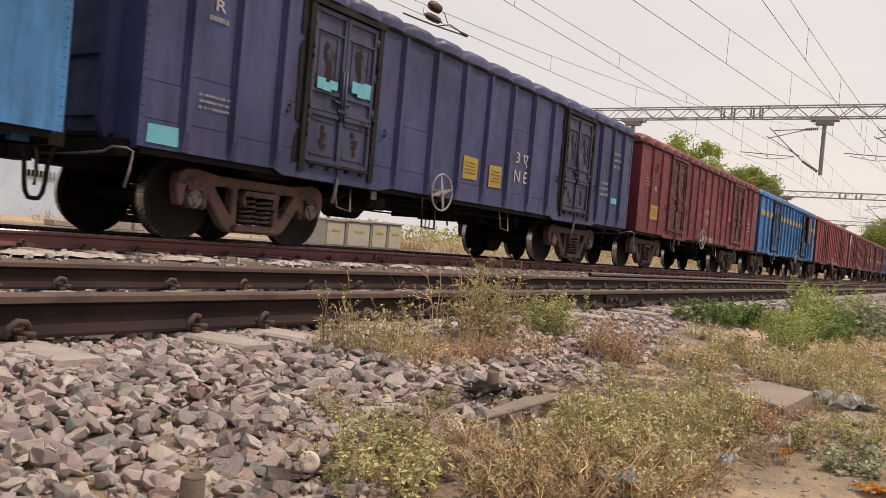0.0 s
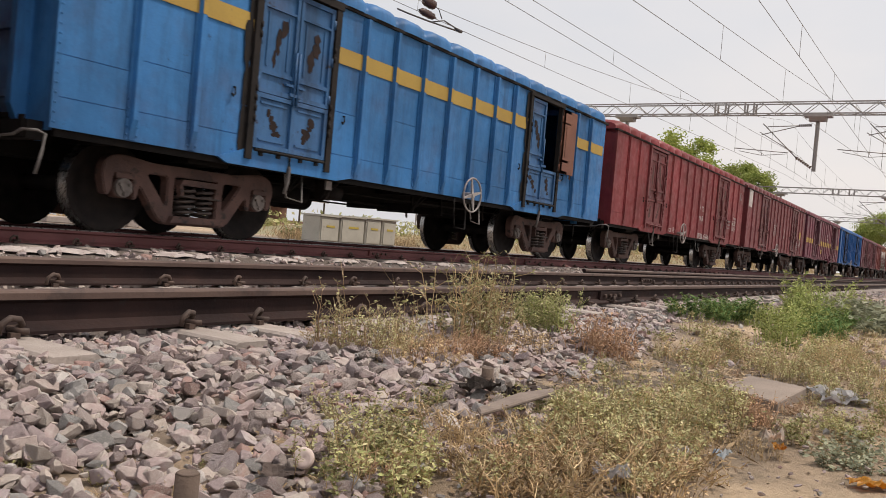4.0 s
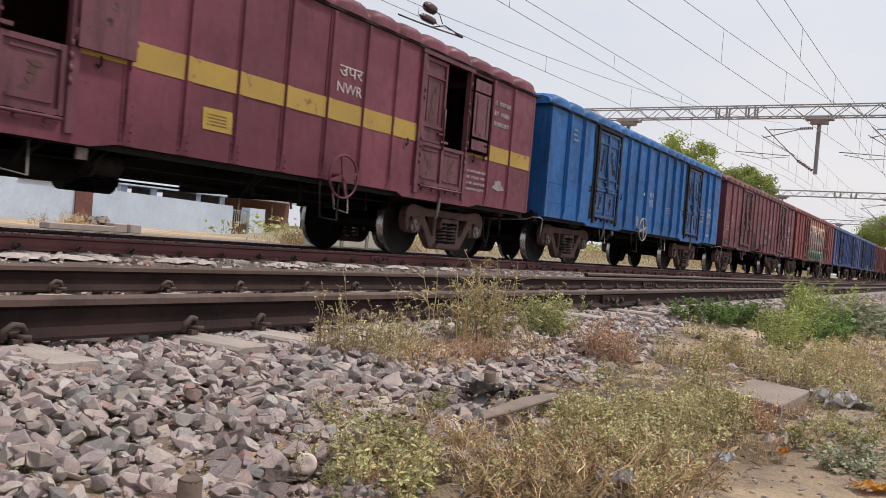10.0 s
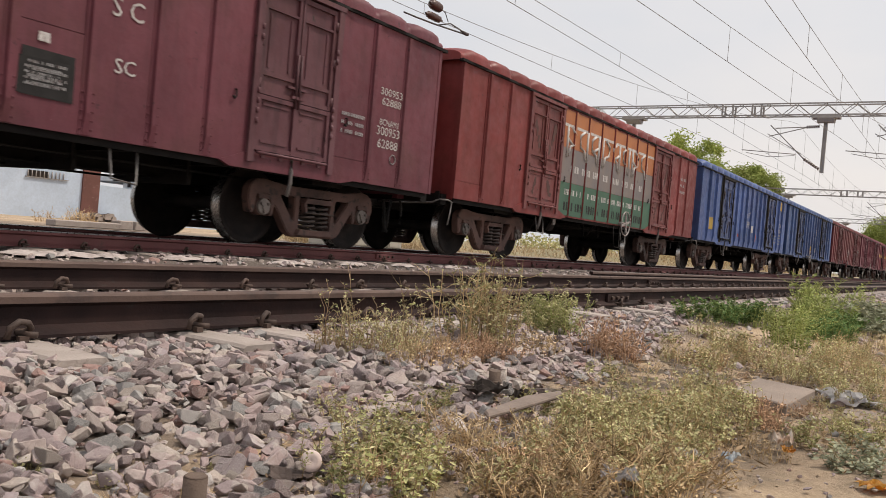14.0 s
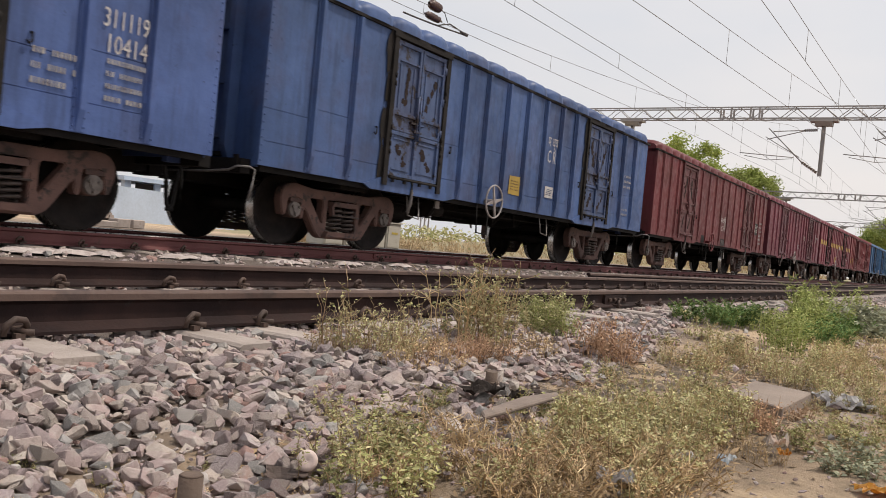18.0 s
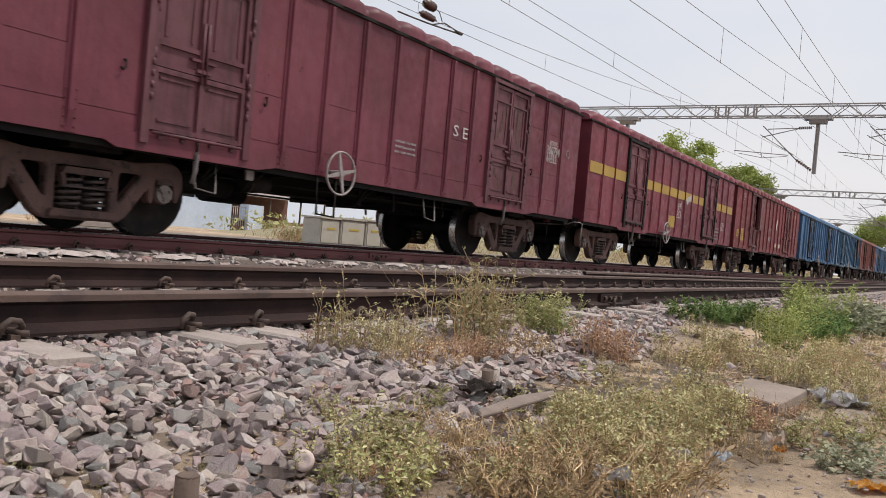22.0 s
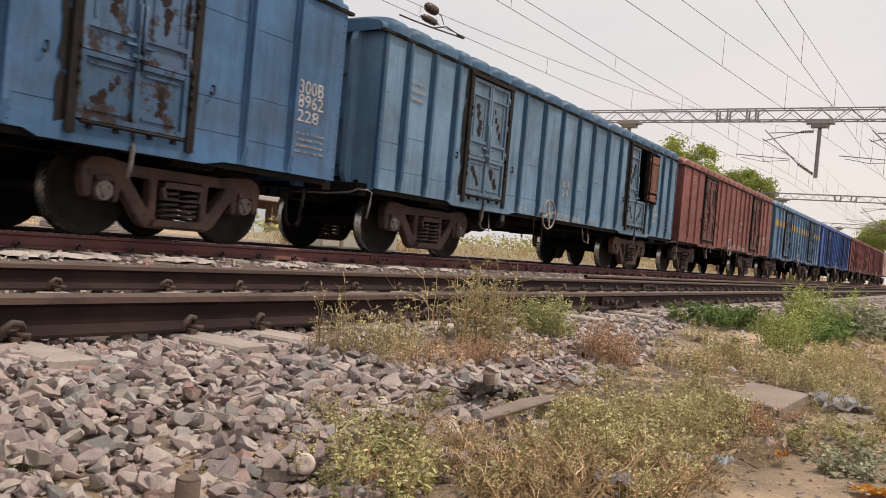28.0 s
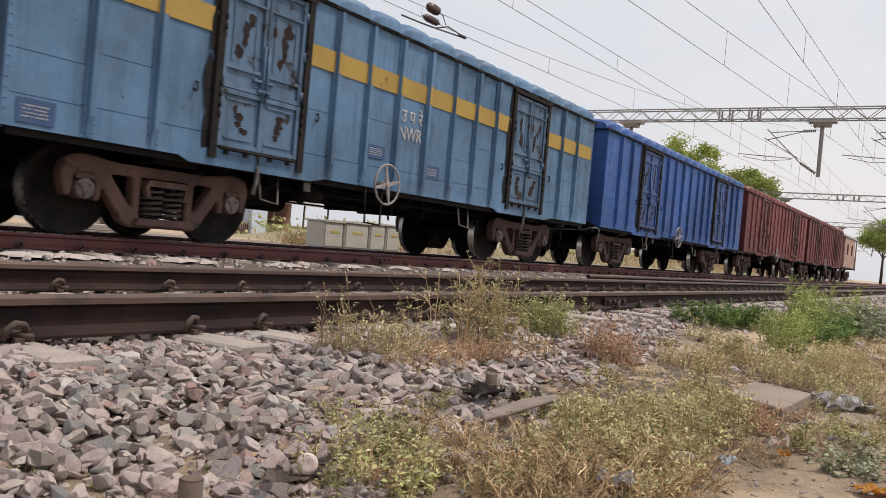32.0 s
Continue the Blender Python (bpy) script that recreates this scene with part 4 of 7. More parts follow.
def dress(wagon, n):
    """Gives a copied wagon its own colours."""
    rgb, rust, door_rust, label = LIVERY[n]
    base = muted(lin(*rgb), 0.53 if is_red(n) else 0.74)
    base = (base[0] * 1.02, base[1] * 0.86, base[2] * 1.10) if is_red(n) else (base[0] * 0.95, base[1], base[2] * 1.2)
    coat = paint("wagon_paint", tuple(0.88 * v for v in base), lighter(base, 1.36, 0.006), rust, 0.35 if is_red(n) else 0.6, seed=n + 9.0)
    door = paint("door_paint", tuple(v * 0.7 + 0.01 for v in base), lighter(base, 0.9, 0.03), door_rust - 0.03, 0.8, (0.026, 0.017, 0.015), seed=n + 3.0)
    trim = paint("rib_paint", muted(lin(58, 106, 146), 0.62), muted(lin(76, 122, 156), 0.62), rust, 0.6, seed=n + 5.0) if n == 12 else coat
    post = DOOR_POST if n in DARK_POSTS else door
    tagged(wagon, label, "freight wagon", "covered wagons of the train")
    for ob in wagon.children:
        kind = ob.name.split(".")[0]
        if kind == "door_strap":
            ob.material_slots[0].link = "OBJECT"
            ob.material_slots[0].material = LEVER_GREY
        if kind in PAINTED or kind in DOORLIKE or kind in ("door_header", "threshold"):
            ob.material_slots[0].link = "OBJECT"
            ob.material_slots[0].material = trim if kind in ("rib", "corner_post", "roof") else coat if kind in PAINTED else SILL_GRIME if kind == "threshold" else post if kind in ("door_frame", "door_header") else door
    set_length(BODY[n])
    for which, side in OPEN.get(n, ()):
        x = DOORS[which] - HALF + side * 0.65
        for ob in wagon.children:
            if ob.name.startswith("door_leaf") and ob.matrix_basis.translation.y < 0 and abs(ob.matrix_basis.translation.x - x) < 0.05:
                ob.matrix_basis = pose(x + 0.06 * side, -SIDE - 0.10, 0, 0, 0, 180)
                if n in (-2, 12):
                    ob.material_slots[0].material = RUSTY_LEAF
    for ob in wagon.children:
        if ob.name.startswith(("handwheel", "footstep")):
            if n in FAR_WHEEL:
                ob.matrix_basis = pose(0, 0, 0, 0, 0, 180)
            elif n in WHEEL_PLACE:
                ob.matrix_basis = pose(WHEEL_PLACE[n], 0, 0)
            if n in (1, 3, 7) and ob.name.startswith("handwheel"):
                ob.material_slots[0].link = "OBJECT"
                ob.material_slots[0].material = coat
    return coat, door


# lengths of the bodies that differ from the usual, and how far each wagon sits from an even spacing
BODY = {n: 14.1 if n in (-4, 7, 12) else 13.1 if n in (13, 14) else 13.5 for n in LIVERY}
SLACK = {-5: -0.2, -4: 0.08, -3: 0.26, -2: 0.03, 0: 0.02, 2: -0.05, 3: -0.03, 4: -0.18, 5: -0.3, 6: -0.42, 7: -0.12, 8: 0.15, 9: -0.05, 10: -0.33, 11: -0.22,
         12: 0.15, 13: 0.13, 14: -0.27, 15: -0.44, 16: -0.44, 17: -0.44, 18: -0.44}

TRAIN = {}
MADE = {}
for n in sorted(LIVERY):
    sort = (BODY[n], is_red(n), straked(n))
    if sort in MADE:
        TRAIN[n] = copy_thing(MADE[sort], pose(0, 0, 0))
    else:
        set_length(BODY[n])
        LAPS = (0.9, 0.35, 0.25) if straked(n) else (0.2, 0.1, 0.06)
        RIB_DEPTH = 0.048 if is_red(n) else 0.072
        TRAIN[n] = MADE[sort] = make_wagon()
COATS = {n: dress(TRAIN[n], n) for n in TRAIN}


def run(t):
    """How far the train has gone since seven seconds; it gains speed slowly."""
    k = (t - 7) / 10
    return 78.2537 * k + 2.94558 * k ** 2 - 0.561612 * k ** 3 + 0.0613657 * k ** 4


def centre(n, t):
    return 9.979 + PITCH * n + 6.75 - run(t) + SLACK.get(n, 0.0)


# ---- painted marks on the wagons ----
OCHRE_LINE = surface("faded_ochre_lines", (0.20, 0.13, 0.05), (0.16, 0.10, 0.045), 6.0, 0.75, 0, 0.0)
RED_PATCH = surface("red_touch_up_paint", (0.36, 0.07, 0.05), (0.30, 0.06, 0.045), 5.0, 0.7, 0, 0.1)
GREY_PATCH = surface("grey_filler_patch", (0.30, 0.28, 0.29), (0.22, 0.2, 0.21), 5.0, 0.8, 0, 0.2, c3=(0.16, 0.1, 0.1), spots=0.6)
CREAM_PLATE = surface("cream_label_plate", (0.52, 0.46, 0.36), (0.45, 0.38, 0.3), 5.0, 0.7, 0, 0.0)
BLUE_PATCH = surface("dark_blue_stencil_patch", (0.03, 0.07, 0.17), (0.04, 0.09, 0.2), 5.0, 0.65, 0, 0.0)
AD_ORANGE = surface("advert_orange", (0.42, 0.155, 0.055), (0.36, 0.12, 0.045), 2.0, 0.65, 0, 0.1, c3=(0.22, 0.09, 0.06), spots=0.66)
AD_GREY = surface("advert_grey", (0.17, 0.155, 0.16), (0.22, 0.18, 0.16), 2.0, 0.7, 0, 0.1, c3=(0.12, 0.09, 0.09), spots=0.62)
AD_GREEN = surface("advert_green", (0.045, 0.11, 0.075), (0.06, 0.14, 0.09), 2.0, 0.7, 0, 0.1, c3=(0.03, 0.05, 0.045), spots=0.62)
STRIPE = surface("yellow_band_paint", (0.42, 0.28, 0.055), (0.34, 0.22, 0.045), 1.2, 0.7, 0, 0.1, c3=(0.2, 0.10, 0.05), spots=0.62)
PLATES = {"yellow": (YELLOW_PAINT, "paint_patch"), "white": (WHITE_PAINT, "paint_patch"), "turq": (TURQUOISE, "paint_patch"), "turqd": (TURQUOISE, "paint_patch"),
          "red": (RED_PATCH, "paint_patch"), "grey": (GREY_PATCH, "paint_patch"), "cream": (CREAM_PLATE, "label_plate"), "black": (BLACK_PAINT, "paint_patch"),
          "blackb": (BLACK_PAINT, "paint_patch"), "blackn": (BLACK_PAINT, "paint_patch"), "whiteb": (WHITE_PAINT, "paint_patch"), "blueb": (BLUE_PATCH, "paint_patch")}
mark_rnd = random.Random(31)


def plate(parent, name, x, z, w, h, material, y=-SIDE - 0.0175, ragged=True):
    """A thin coat of paint or a riveted plate, with slightly uneven corners."""
    bm = bmesh.new()
    j = 0.03 * min(w, h) if ragged else 0.0
    c = [(x + sx * w / 2 + mark_rnd.uniform(-j, j), z + sz * h / 2 + mark_rnd.uniform(-j, j)) for sx, sz in ((-1, -1), (1, -1), (1, 1), (-1, 1))]
    slab(bm, c, y - 0.002, y)
    bmesh.ops.recalc_face_normals(bm, faces=bm.faces)
    return part(name, bm, material, parent)


def blob(parent, name, x, z, w, h, material, y=-SIDE - 0.0175, points=14, rough=0.3):
    """A brushed-on patch with a ragged outline."""
    bm = bmesh.new()
    c, seed = [], mark_rnd.uniform(0, 50)
    for i in range(points):
        a = 2 * math.pi * i / points
        k = 1 - rough * (0.5 + 0.9 * noise.noise((seed, 1.5 * math.cos(a), 1.5 * math.sin(a)))) - 0.25 * rough * mark_rnd.random()
        c.append((x + 0.5 * w * k * math.cos(a), z + 0.5 * h * k * math.sin(a)))
    slab(bm, c, y - 0.0015, y)
    bmesh.ops.recalc_face_normals(bm, faces=bm.faces)
    return part(name, bm, material, parent)


def in_bay(n, u, w):
    """Keeps a mark on one side plate: its middle and width between two ribs."""
    set_length(BODY[n])
    for a, b in PANEL_SPANS:
        if a <= u <= b:
            room = b - a - 0.15
            w = min(w, room)
            return min(max(u, a + 0.075 + w / 2), b - 0.075 - w / 2), w
    return u, w


def bars(parent, x, z, w, h, rows, material, y=-SIDE - 0.0215):
    """Small stencilled lines that cannot be read, as broken bars."""
    bm = bmesh.new()
    for r in range(rows):
        zz = z + h / 2 - (r + 0.5) * h / rows
        t = h / rows * 0.42
        xx = x - w / 2
        while xx < x + w / 2 - 0.02:
            d = mark_rnd.uniform(0.25, 0.6) * t
            slab(bm, [(xx, zz - t / 2), (xx + d, zz - t / 2), (xx + d, zz + t / 2), (xx, zz + t / 2)], y - 0.001, y)
            xx += d + t * 0.28
            if mark_rnd.random() < 0.12:
                xx += t
    if bm.verts:
        bmesh.ops.recalc_face_normals(bm, faces=bm.faces)
        part("stencil_mark", bm, material, parent)["kind"] = "stuff"
    else:
        bm.free()


def sized_words(parent, text, x, z, w, h, material, y=-SIDE - 0.0195):
    """Painted writing, fitted to its width and height."""
    me = LETTERS[text].copy()
    me.name = "lettering"
    xs_, ys_ = [v.co.x for v in me.vertices], [v.co.y for v in me.vertices]
    kx, kz = w / (max(xs_) - min(xs_)), h / (max(ys_) - min(ys_))
    cx, cz = (max(xs_) + min(xs_)) / 2, (max(ys_) + min(ys_)) / 2
    for v in me.vertices:
        v.co = ((v.co.x - cx) * kx, (v.co.y - cz) * kz, 0)
    me.materials.clear()
    me.materials.append(material)
    ob = new("lettering", me)
    ob.parent, ob.matrix_basis = parent, pose(x, y, z, 90)


for n, items in MARKS.items():
    wagon, half = TRAIN[n], BODY[n] / 2
    for u, z, kind, w, h, text in items:
        if kind not in ("turqd", "yellowe"):
            u, w = in_bay(n, u, w)
        x = u - half
        if kind == "turqd":
            for k in range(3):
                plate(wagon, "paint_patch", x + (k - 1) * 0.12, z + mark_rnd.uniform(-0.03, 0.03), 0.16, h * mark_rnd.uniform(0.7, 1.0), TURQUOISE, -SIDE - 0.044 - 0.0022 * k)
        elif kind in ("red", "grey"):
            blob(wagon, "paint_patch", x, z, w, h, PLATES[kind][0], rough=0.55 if kind == "grey" else 0.35)
        elif kind == "white" and w > 0.5 and n in (9, 10):
            for k in range(5):
                blob(wagon, "torn_paper", x + mark_rnd.uniform(-0.32, 0.32) * w, z + mark_rnd.uniform(-0.25, 0.25) * h, w * mark_rnd.uniform(0.4, 0.6), h * mark_rnd.uniform(0.5, 0.9), WHITE_PAINT, -SIDE - 0.0205 - 0.0017 * k, 16, 0.6)
        elif kind in PLATES:
            material, name = PLATES[kind]
            plate(wagon, name, x, z, w, h, material, -SIDE - 0.0175)
            if kind in ("yellow", "blackb", "whiteb", "blueb") and w > 0.25 and n not in (0, 5, 9):
                bars(wagon, x, z, w * 0.75, h * 0.6, 4, {"yellow": OCHRE_LINE, "blackb": DIM_PAINT, "whiteb": BLUE_PATCH, "blueb": WHITE_PAINT}[kind])
            if kind == "blackn":
                sized_words(wagon, text, x, z, w * 0.88, h * 0.72, WHITE_PAINT, -SIDE - 0.0225)
        elif kind == "word":
            sized_words(wagon, text, x, z, w, h, WHITE_PAINT)
        elif kind == "bars":
            bars(wagon, x, z, w, h, int(text), DIM_PAINT)
        elif kind == "ringm":
            bm = bmesh.new()
            ring(bm, (x, -SIDE - 0.018, z), h * 0.45, 0.008, seg=20, sub=4)
            part("stencil_ring", bm, DIM_PAINT, wagon)
        elif kind == "yellowe":
            bm = bmesh.new()
            box(bm, -half + 0.132, -half + 0.136, -1.5, -1.16, z - 0.16, z + 0.16)
            part("label_plate", bm, YELLOW_PAINT, wagon)

for n, z0, z1 in ((-2, 2.49, 2.71), (1, 1.79, 2.06), (9, 2.12, 2.37), (14, 2.40, 2.68)):
    set_length(BODY[n])
    for a, b in PANEL_SPANS:
        plate(TRAIN[n], "yellow_stripe", (a + b) / 2 - HALF, (z0 + z1) / 2, b - a - 0.095, z1 - z0, STRIPE, ragged=False)
    for u in RIBS:
        plate(TRAIN[n], "yellow_stripe", u - HALF, (z0 + z1) / 2, 0.06, z1 - z0, STRIPE, -SIDE - (0.0485 if is_red(n) else 0.0725), ragged=False)

# dark brush marks and rust blooms on the doors
BROWN_SMEAR = surface("brown_door_rust", (0.075, 0.036, 0.033), (0.11, 0.052, 0.045), 7.0, 0.85, 0, 0.2)
PEELED = surface("bare_dark_primer", (0.032, 0.016, 0.016), (0.055, 0.026, 0.024), 7.0, 0.85, 0, 0.2)
SMEAR = surface("dark_door_smear", (0.018, 0.013, 0.013), (0.034, 0.021, 0.019), 7.0, 0.85, 0, 0.2, c3=(0.03, 0.02, 0.02), spots=0.55)
for n in BODY:
    set_length(BODY[n])
    for c in DOORS:
        if n in (3, 9) or mark_rnd.random() < 0.12:
            continue
        daub = BROWN_SMEAR if is_red(n) and n not in (7, 13) else SMEAR
        for dx in (-0.32, 0.32):
            shut = not any(abs(DOORS[w_] - c) < 0.1 and sd * dx > 0 for w_, sd in OPEN.get(n, ()))
            for z, tall in [(2.48, 0.5)] * shut + [(1.48, 0.3)]:
                tilt = mark_rnd.uniform(-0.12, 0.12)
                for k in range(4):
                    f = k / 3 - 0.5
                    blob(TRAIN[n], "paint_smear", c - HALF + dx + tilt * f * 2 + mark_rnd.uniform(-0.03, 0.03), z + f * tall * 0.8, mark_rnd.uniform(0.10, 0.22), tall * mark_rnd.uniform(0.35, 0.6), daub, -SIDE - 0.0042 - 0.0016 * k, 18, 0.5)
    if n == -3:
        for u, z, w, h in ((8.01, 2.5, 0.55, 0.7), (7.6, 2.75, 0.4, 0.5), (8.53, 2.23, 0.2, 0.3), (11.35, 2.95, 0.4, 0.45), (12.3, 2.95, 0.5, 0.6), (12.2, 2.5, 0.25, 0.4), (12.95, 2.8, 0.4, 0.9), (13.0, 2.2, 0.22, 0.4), (5.6, 2.7, 0.4, 0.5), (1.2, 2.8, 0.35, 0.5)):
            u, w = in_bay(n, u, w)
            for k in range(4):
                blob(TRAIN[n], "peeled_patch", u - HALF + mark_rnd.uniform(-0.28, 0.28) * w, z + mark_rnd.uniform(-0.35, 0.35) * h, w * mark_rnd.uniform(0.3, 0.6), h * mark_rnd.uniform(0.3, 0.6), PEELED, -SIDE - 0.0180 - 0.0016 * k, 22, 0.85)
    if n in DARK_POSTS and not is_red(n):
        for c in DOORS:
            for k in range(4):
                blob(TRAIN[n], "grime_smear", c - HALF - 0.80 + mark_rnd.uniform(-0.03, 0.03), 1.3 + 0.55 * k, 0.17, 0.85, DOOR_POST, -SIDE - 0.0180 - 0.0017 * k, 18, 0.45)
set_length(13.5)

# the painted advertisement between the doors of one wagon
set_length(BODY[4])
for a, b in PANEL_SPANS[3:-3]:
    for z0, z1, m in ((2.42, 3.2, AD_ORANGE), (1.70, 2.42, AD_GREY), (1.0, 1.70, AD_GREEN)):
        plate(TRAIN[4], "advert_panel", (a + b) / 2 - HALF, (z0 + z1) / 2, b - a - 0.095, z1 - z0 - 0.006, m, ragged=False)
for u in RIBS[2:9]:
    for z0, z1, m in ((2.42, 3.2, AD_ORANGE), (1.70, 2.42, AD_GREY), (1.0, 1.70, AD_GREEN)):
        plate(TRAIN[4], "advert_panel", u - HALF, (z0 + z1) / 2, 0.06, z1 - z0 - 0.006, m, -SIDE - 0.0485, ragged=False)
for a, b in PANEL_SPANS[3:-3]:
    plate(TRAIN[4], "painted_stroke", (a + b) / 2 - HALF, 2.885, b - a - 0.10, 0.06, WHITE_PAINT, -SIDE - 0.0205, ragged=False)
for k in range(8):
    x = 4.35 + 0.64 * k - HALF
    for i, pts in enumerate((((0.02, 2.86), (-0.20, 2.74), (-0.17, 2.52), (0.04, 2.46), (0.12, 2.26)), ((0.20, 2.88), (0.20, 2.22)), ((-0.1, 2.5), (0.20, 2.62)))):
        if i == 2 and k % 2:
            continue
        bm = bmesh.new()
        tube(bm, [(x + u * (1 if k % 3 else -1), -SIDE - 0.020, z) for u, z in pts], 0.035, 4)
        part("painted_stroke", bm, WHITE_PAINT, TRAIN[4])
for k in range(8):
    x = 4.45 + 0.6 * k - HALF
    bars(TRAIN[4], x + 0.2, 2.0, 0.44, 0.34, 1, WHITE_PAINT)
    bars(TRAIN[4], x, 1.50, 0.46, 0.28, 1, WHITE_PAINT)
    bars(TRAIN[4], x, 1.20, 0.46, 0.42, 1, BLACK_PAINT)


# ---- brake van at the tail ----
VAN_COAT = paint("brake_van_paint", muted(lin(196, 150, 140)), muted(lin(205, 175, 160)), 0.74, 0.5)


def make_brake_van():
    v = holder("brake_van", pose(0, 0, 0), "pale pink-grey guard's brake van with end veranda", "brake van")
    L = 4.3
    part("floor", bar_mesh(-L, L, -1.5, 1.5, 0.98, 1.1), STEEL_DARK, v)
    bm = bmesh.new()
    for s in (-1, 1):
        y0, y1 = sorted((s * 1.5, s * 1.46))
        for a, b in ((-2.9, -1.6), (-0.8, 0.8), (1.6, 2.9)):
            box(bm, a, b, y0, y1, 1.1, 3.2)
        for a, b in ((-1.6, -0.8), (0.8, 1.6)):
            box(bm, a, b, y0, y1, 1.1, 2.0)
            box(bm, a, b, y0, y1, 2.75, 3.2)
    for x in (-2.9, 2.9):
        box(bm, x - 0.02, x + 0.02, -1.46, 1.46, 1.1, 3.3)
    part("cabin", bm, VAN_COAT, v)
    for o in (-1, 1):
        part("veranda_wall", bar_mesh(*sorted((o * 4.22, o * 4.28)), -1.48, 1.48, 1.1, 2.0), VAN_COAT, v)
        for s in (-1, 1):
            part("veranda_post", bar_mesh(*sorted((o * 4.2, o * 4.28)), s * 1.44 - 0.04, s * 1.44 + 0.04, 2.0, 3.2), VAN_COAT, v)
        part("coupler", bar_mesh(*sorted((o * L, o * (L + 0.4))), -0.12, 0.12, 0.78, 1.02), STEEL_DARK, v)
    bm = bmesh.new()
    n = 14
    rr = [[bm.verts.new((x, 1.56 * math.cos(math.pi * i / n), 3.2 + 0.45 * math.sin(math.pi * i / n))) for i in range(n + 1)] for x in (-L, L)]
    for i in range(n):
        bm.faces.new((rr[0][i], rr[0][i + 1], rr[1][i + 1], rr[1][i]))
    for q in rr:
        bm.faces.new(q)
    bm.faces.new((rr[0][0], rr[1][0], rr[1][-1], rr[0][-1]))
    bmesh.ops.recalc_face_normals(bm, faces=bm.faces)
    part("roof", bm, SHEET_GREY, v)
    for c in (-2.4, 2.4):
        make_bogie(v, c + HALF)
    return v


SHEET_GREY = surface("van_roof_sheet", (0.26, 0.24, 0.23), (0.2, 0.18, 0.17), 2.0, 0.8, 0, 0.2)
set_length(13.5)
TRAIN[18] = make_brake_van()


# ---- tracks ----
def rail_mesh(x0, x1):
    """Flat-bottomed rail, its top at z = 0: foot, web, head."""
    bm = bmesh.new()
    prof = [(-0.018, 0.0), (-0.030, -0.003), (-0.036, -0.012), (-0.035, -0.038), (-0.010, -0.054), (-0.008, -0.125), (-0.075, -0.155), (-0.075, -0.168),
            (0.075, -0.168), (0.075, -0.155), (0.008, -0.125), (0.010, -0.054), (0.035, -0.038), (0.036, -0.012), (0.030, -0.003), (0.018, 0.0)]
    n = max(2, int((x1 - x0) / 8))
    rings = [[bm.verts.new((x0 + (x1 - x0) * i / n, y, z)) for y, z in prof] for i in range(n + 1)]
    for a, b in zip(rings, rings[1:]):
        for j in range(len(prof)):
            k = (j + 1) % len(prof)
            f = bm.faces.new((a[j], a[k], b[k], b[j]))
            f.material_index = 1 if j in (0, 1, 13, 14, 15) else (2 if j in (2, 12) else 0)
    bm.faces.new(rings[0])
    bm.faces.new(rings[-1][::-1])
    bmesh.ops.recalc_face_normals(bm, faces=bm.faces)
    return bm


def sleeper_mesh():
    """A prestressed concrete sleeper, deeper at the rail seats, its top at z = 0."""
    bm = bmesh.new()
    rows = [(-1.375, 0.0), (-1.30, 0.004), (-0.55, 0.0), (-0.3, -0.03), (0.3, -0.03), (0.55, 0.0), (1.30, 0.004), (1.375, 0.0)]
    rings = [[bm.verts.new((x, y, z)) for x, z in ((-0.135, -0.2), (-0.10, zt - 0.012), (-0.085, zt), (0.085, zt), (0.10, zt - 0.012), (0.135, -0.2))] for y, zt in rows]
    for a, b in zip(rings, rings[1:]):
        for j in range(6):
            k = (j + 1) % 6
            bm.faces.new((a[j], a[k], b[k], b[j]))
    bm.faces.new(rings[0])
    bm.faces.new(rings[-1][::-1])
    bmesh.ops.recalc_face_normals(bm, faces=bm.faces)
    return bm


def clip_mesh():
    """An elastic rail clip: a bent bar that grips the rail's foot, with its cast shoulder."""
    bm = bmesh.new()
    tube(bm, [(-0.06, -0.03, 0.015), (-0.055, -0.035, 0.055), (-0.02, -0.03, 0.078), (0.02, -0.015, 0.07), (0.045, 0.015, 0.045), (0.04, 0.045, 0.03),
              (0.01, 0.05, 0.028), (0.0, 0.02, 0.03), (0.02, -0.03, 0.028), (0.045, -0.045, 0.028)], 0.0125, 7)
    box(bm, -0.018, 0.018, -0.038, -0.008, 0.0, 0.022)
    return bm


SLEEPERS_NEAR = [-3.0 + 0.66 * i for i in range(6)] + [0.98, 1.67, 2.49, 2.91, 3.76, 4.42, 5.16, 5.84] + [6.5 + 0.66 * i for i in range(60)]
SLEEPERS_TRAIN = [-2.1 + 0.66 * i for i in range(80)]
SLEEPER_DATA = None
CLIP_DATA = None


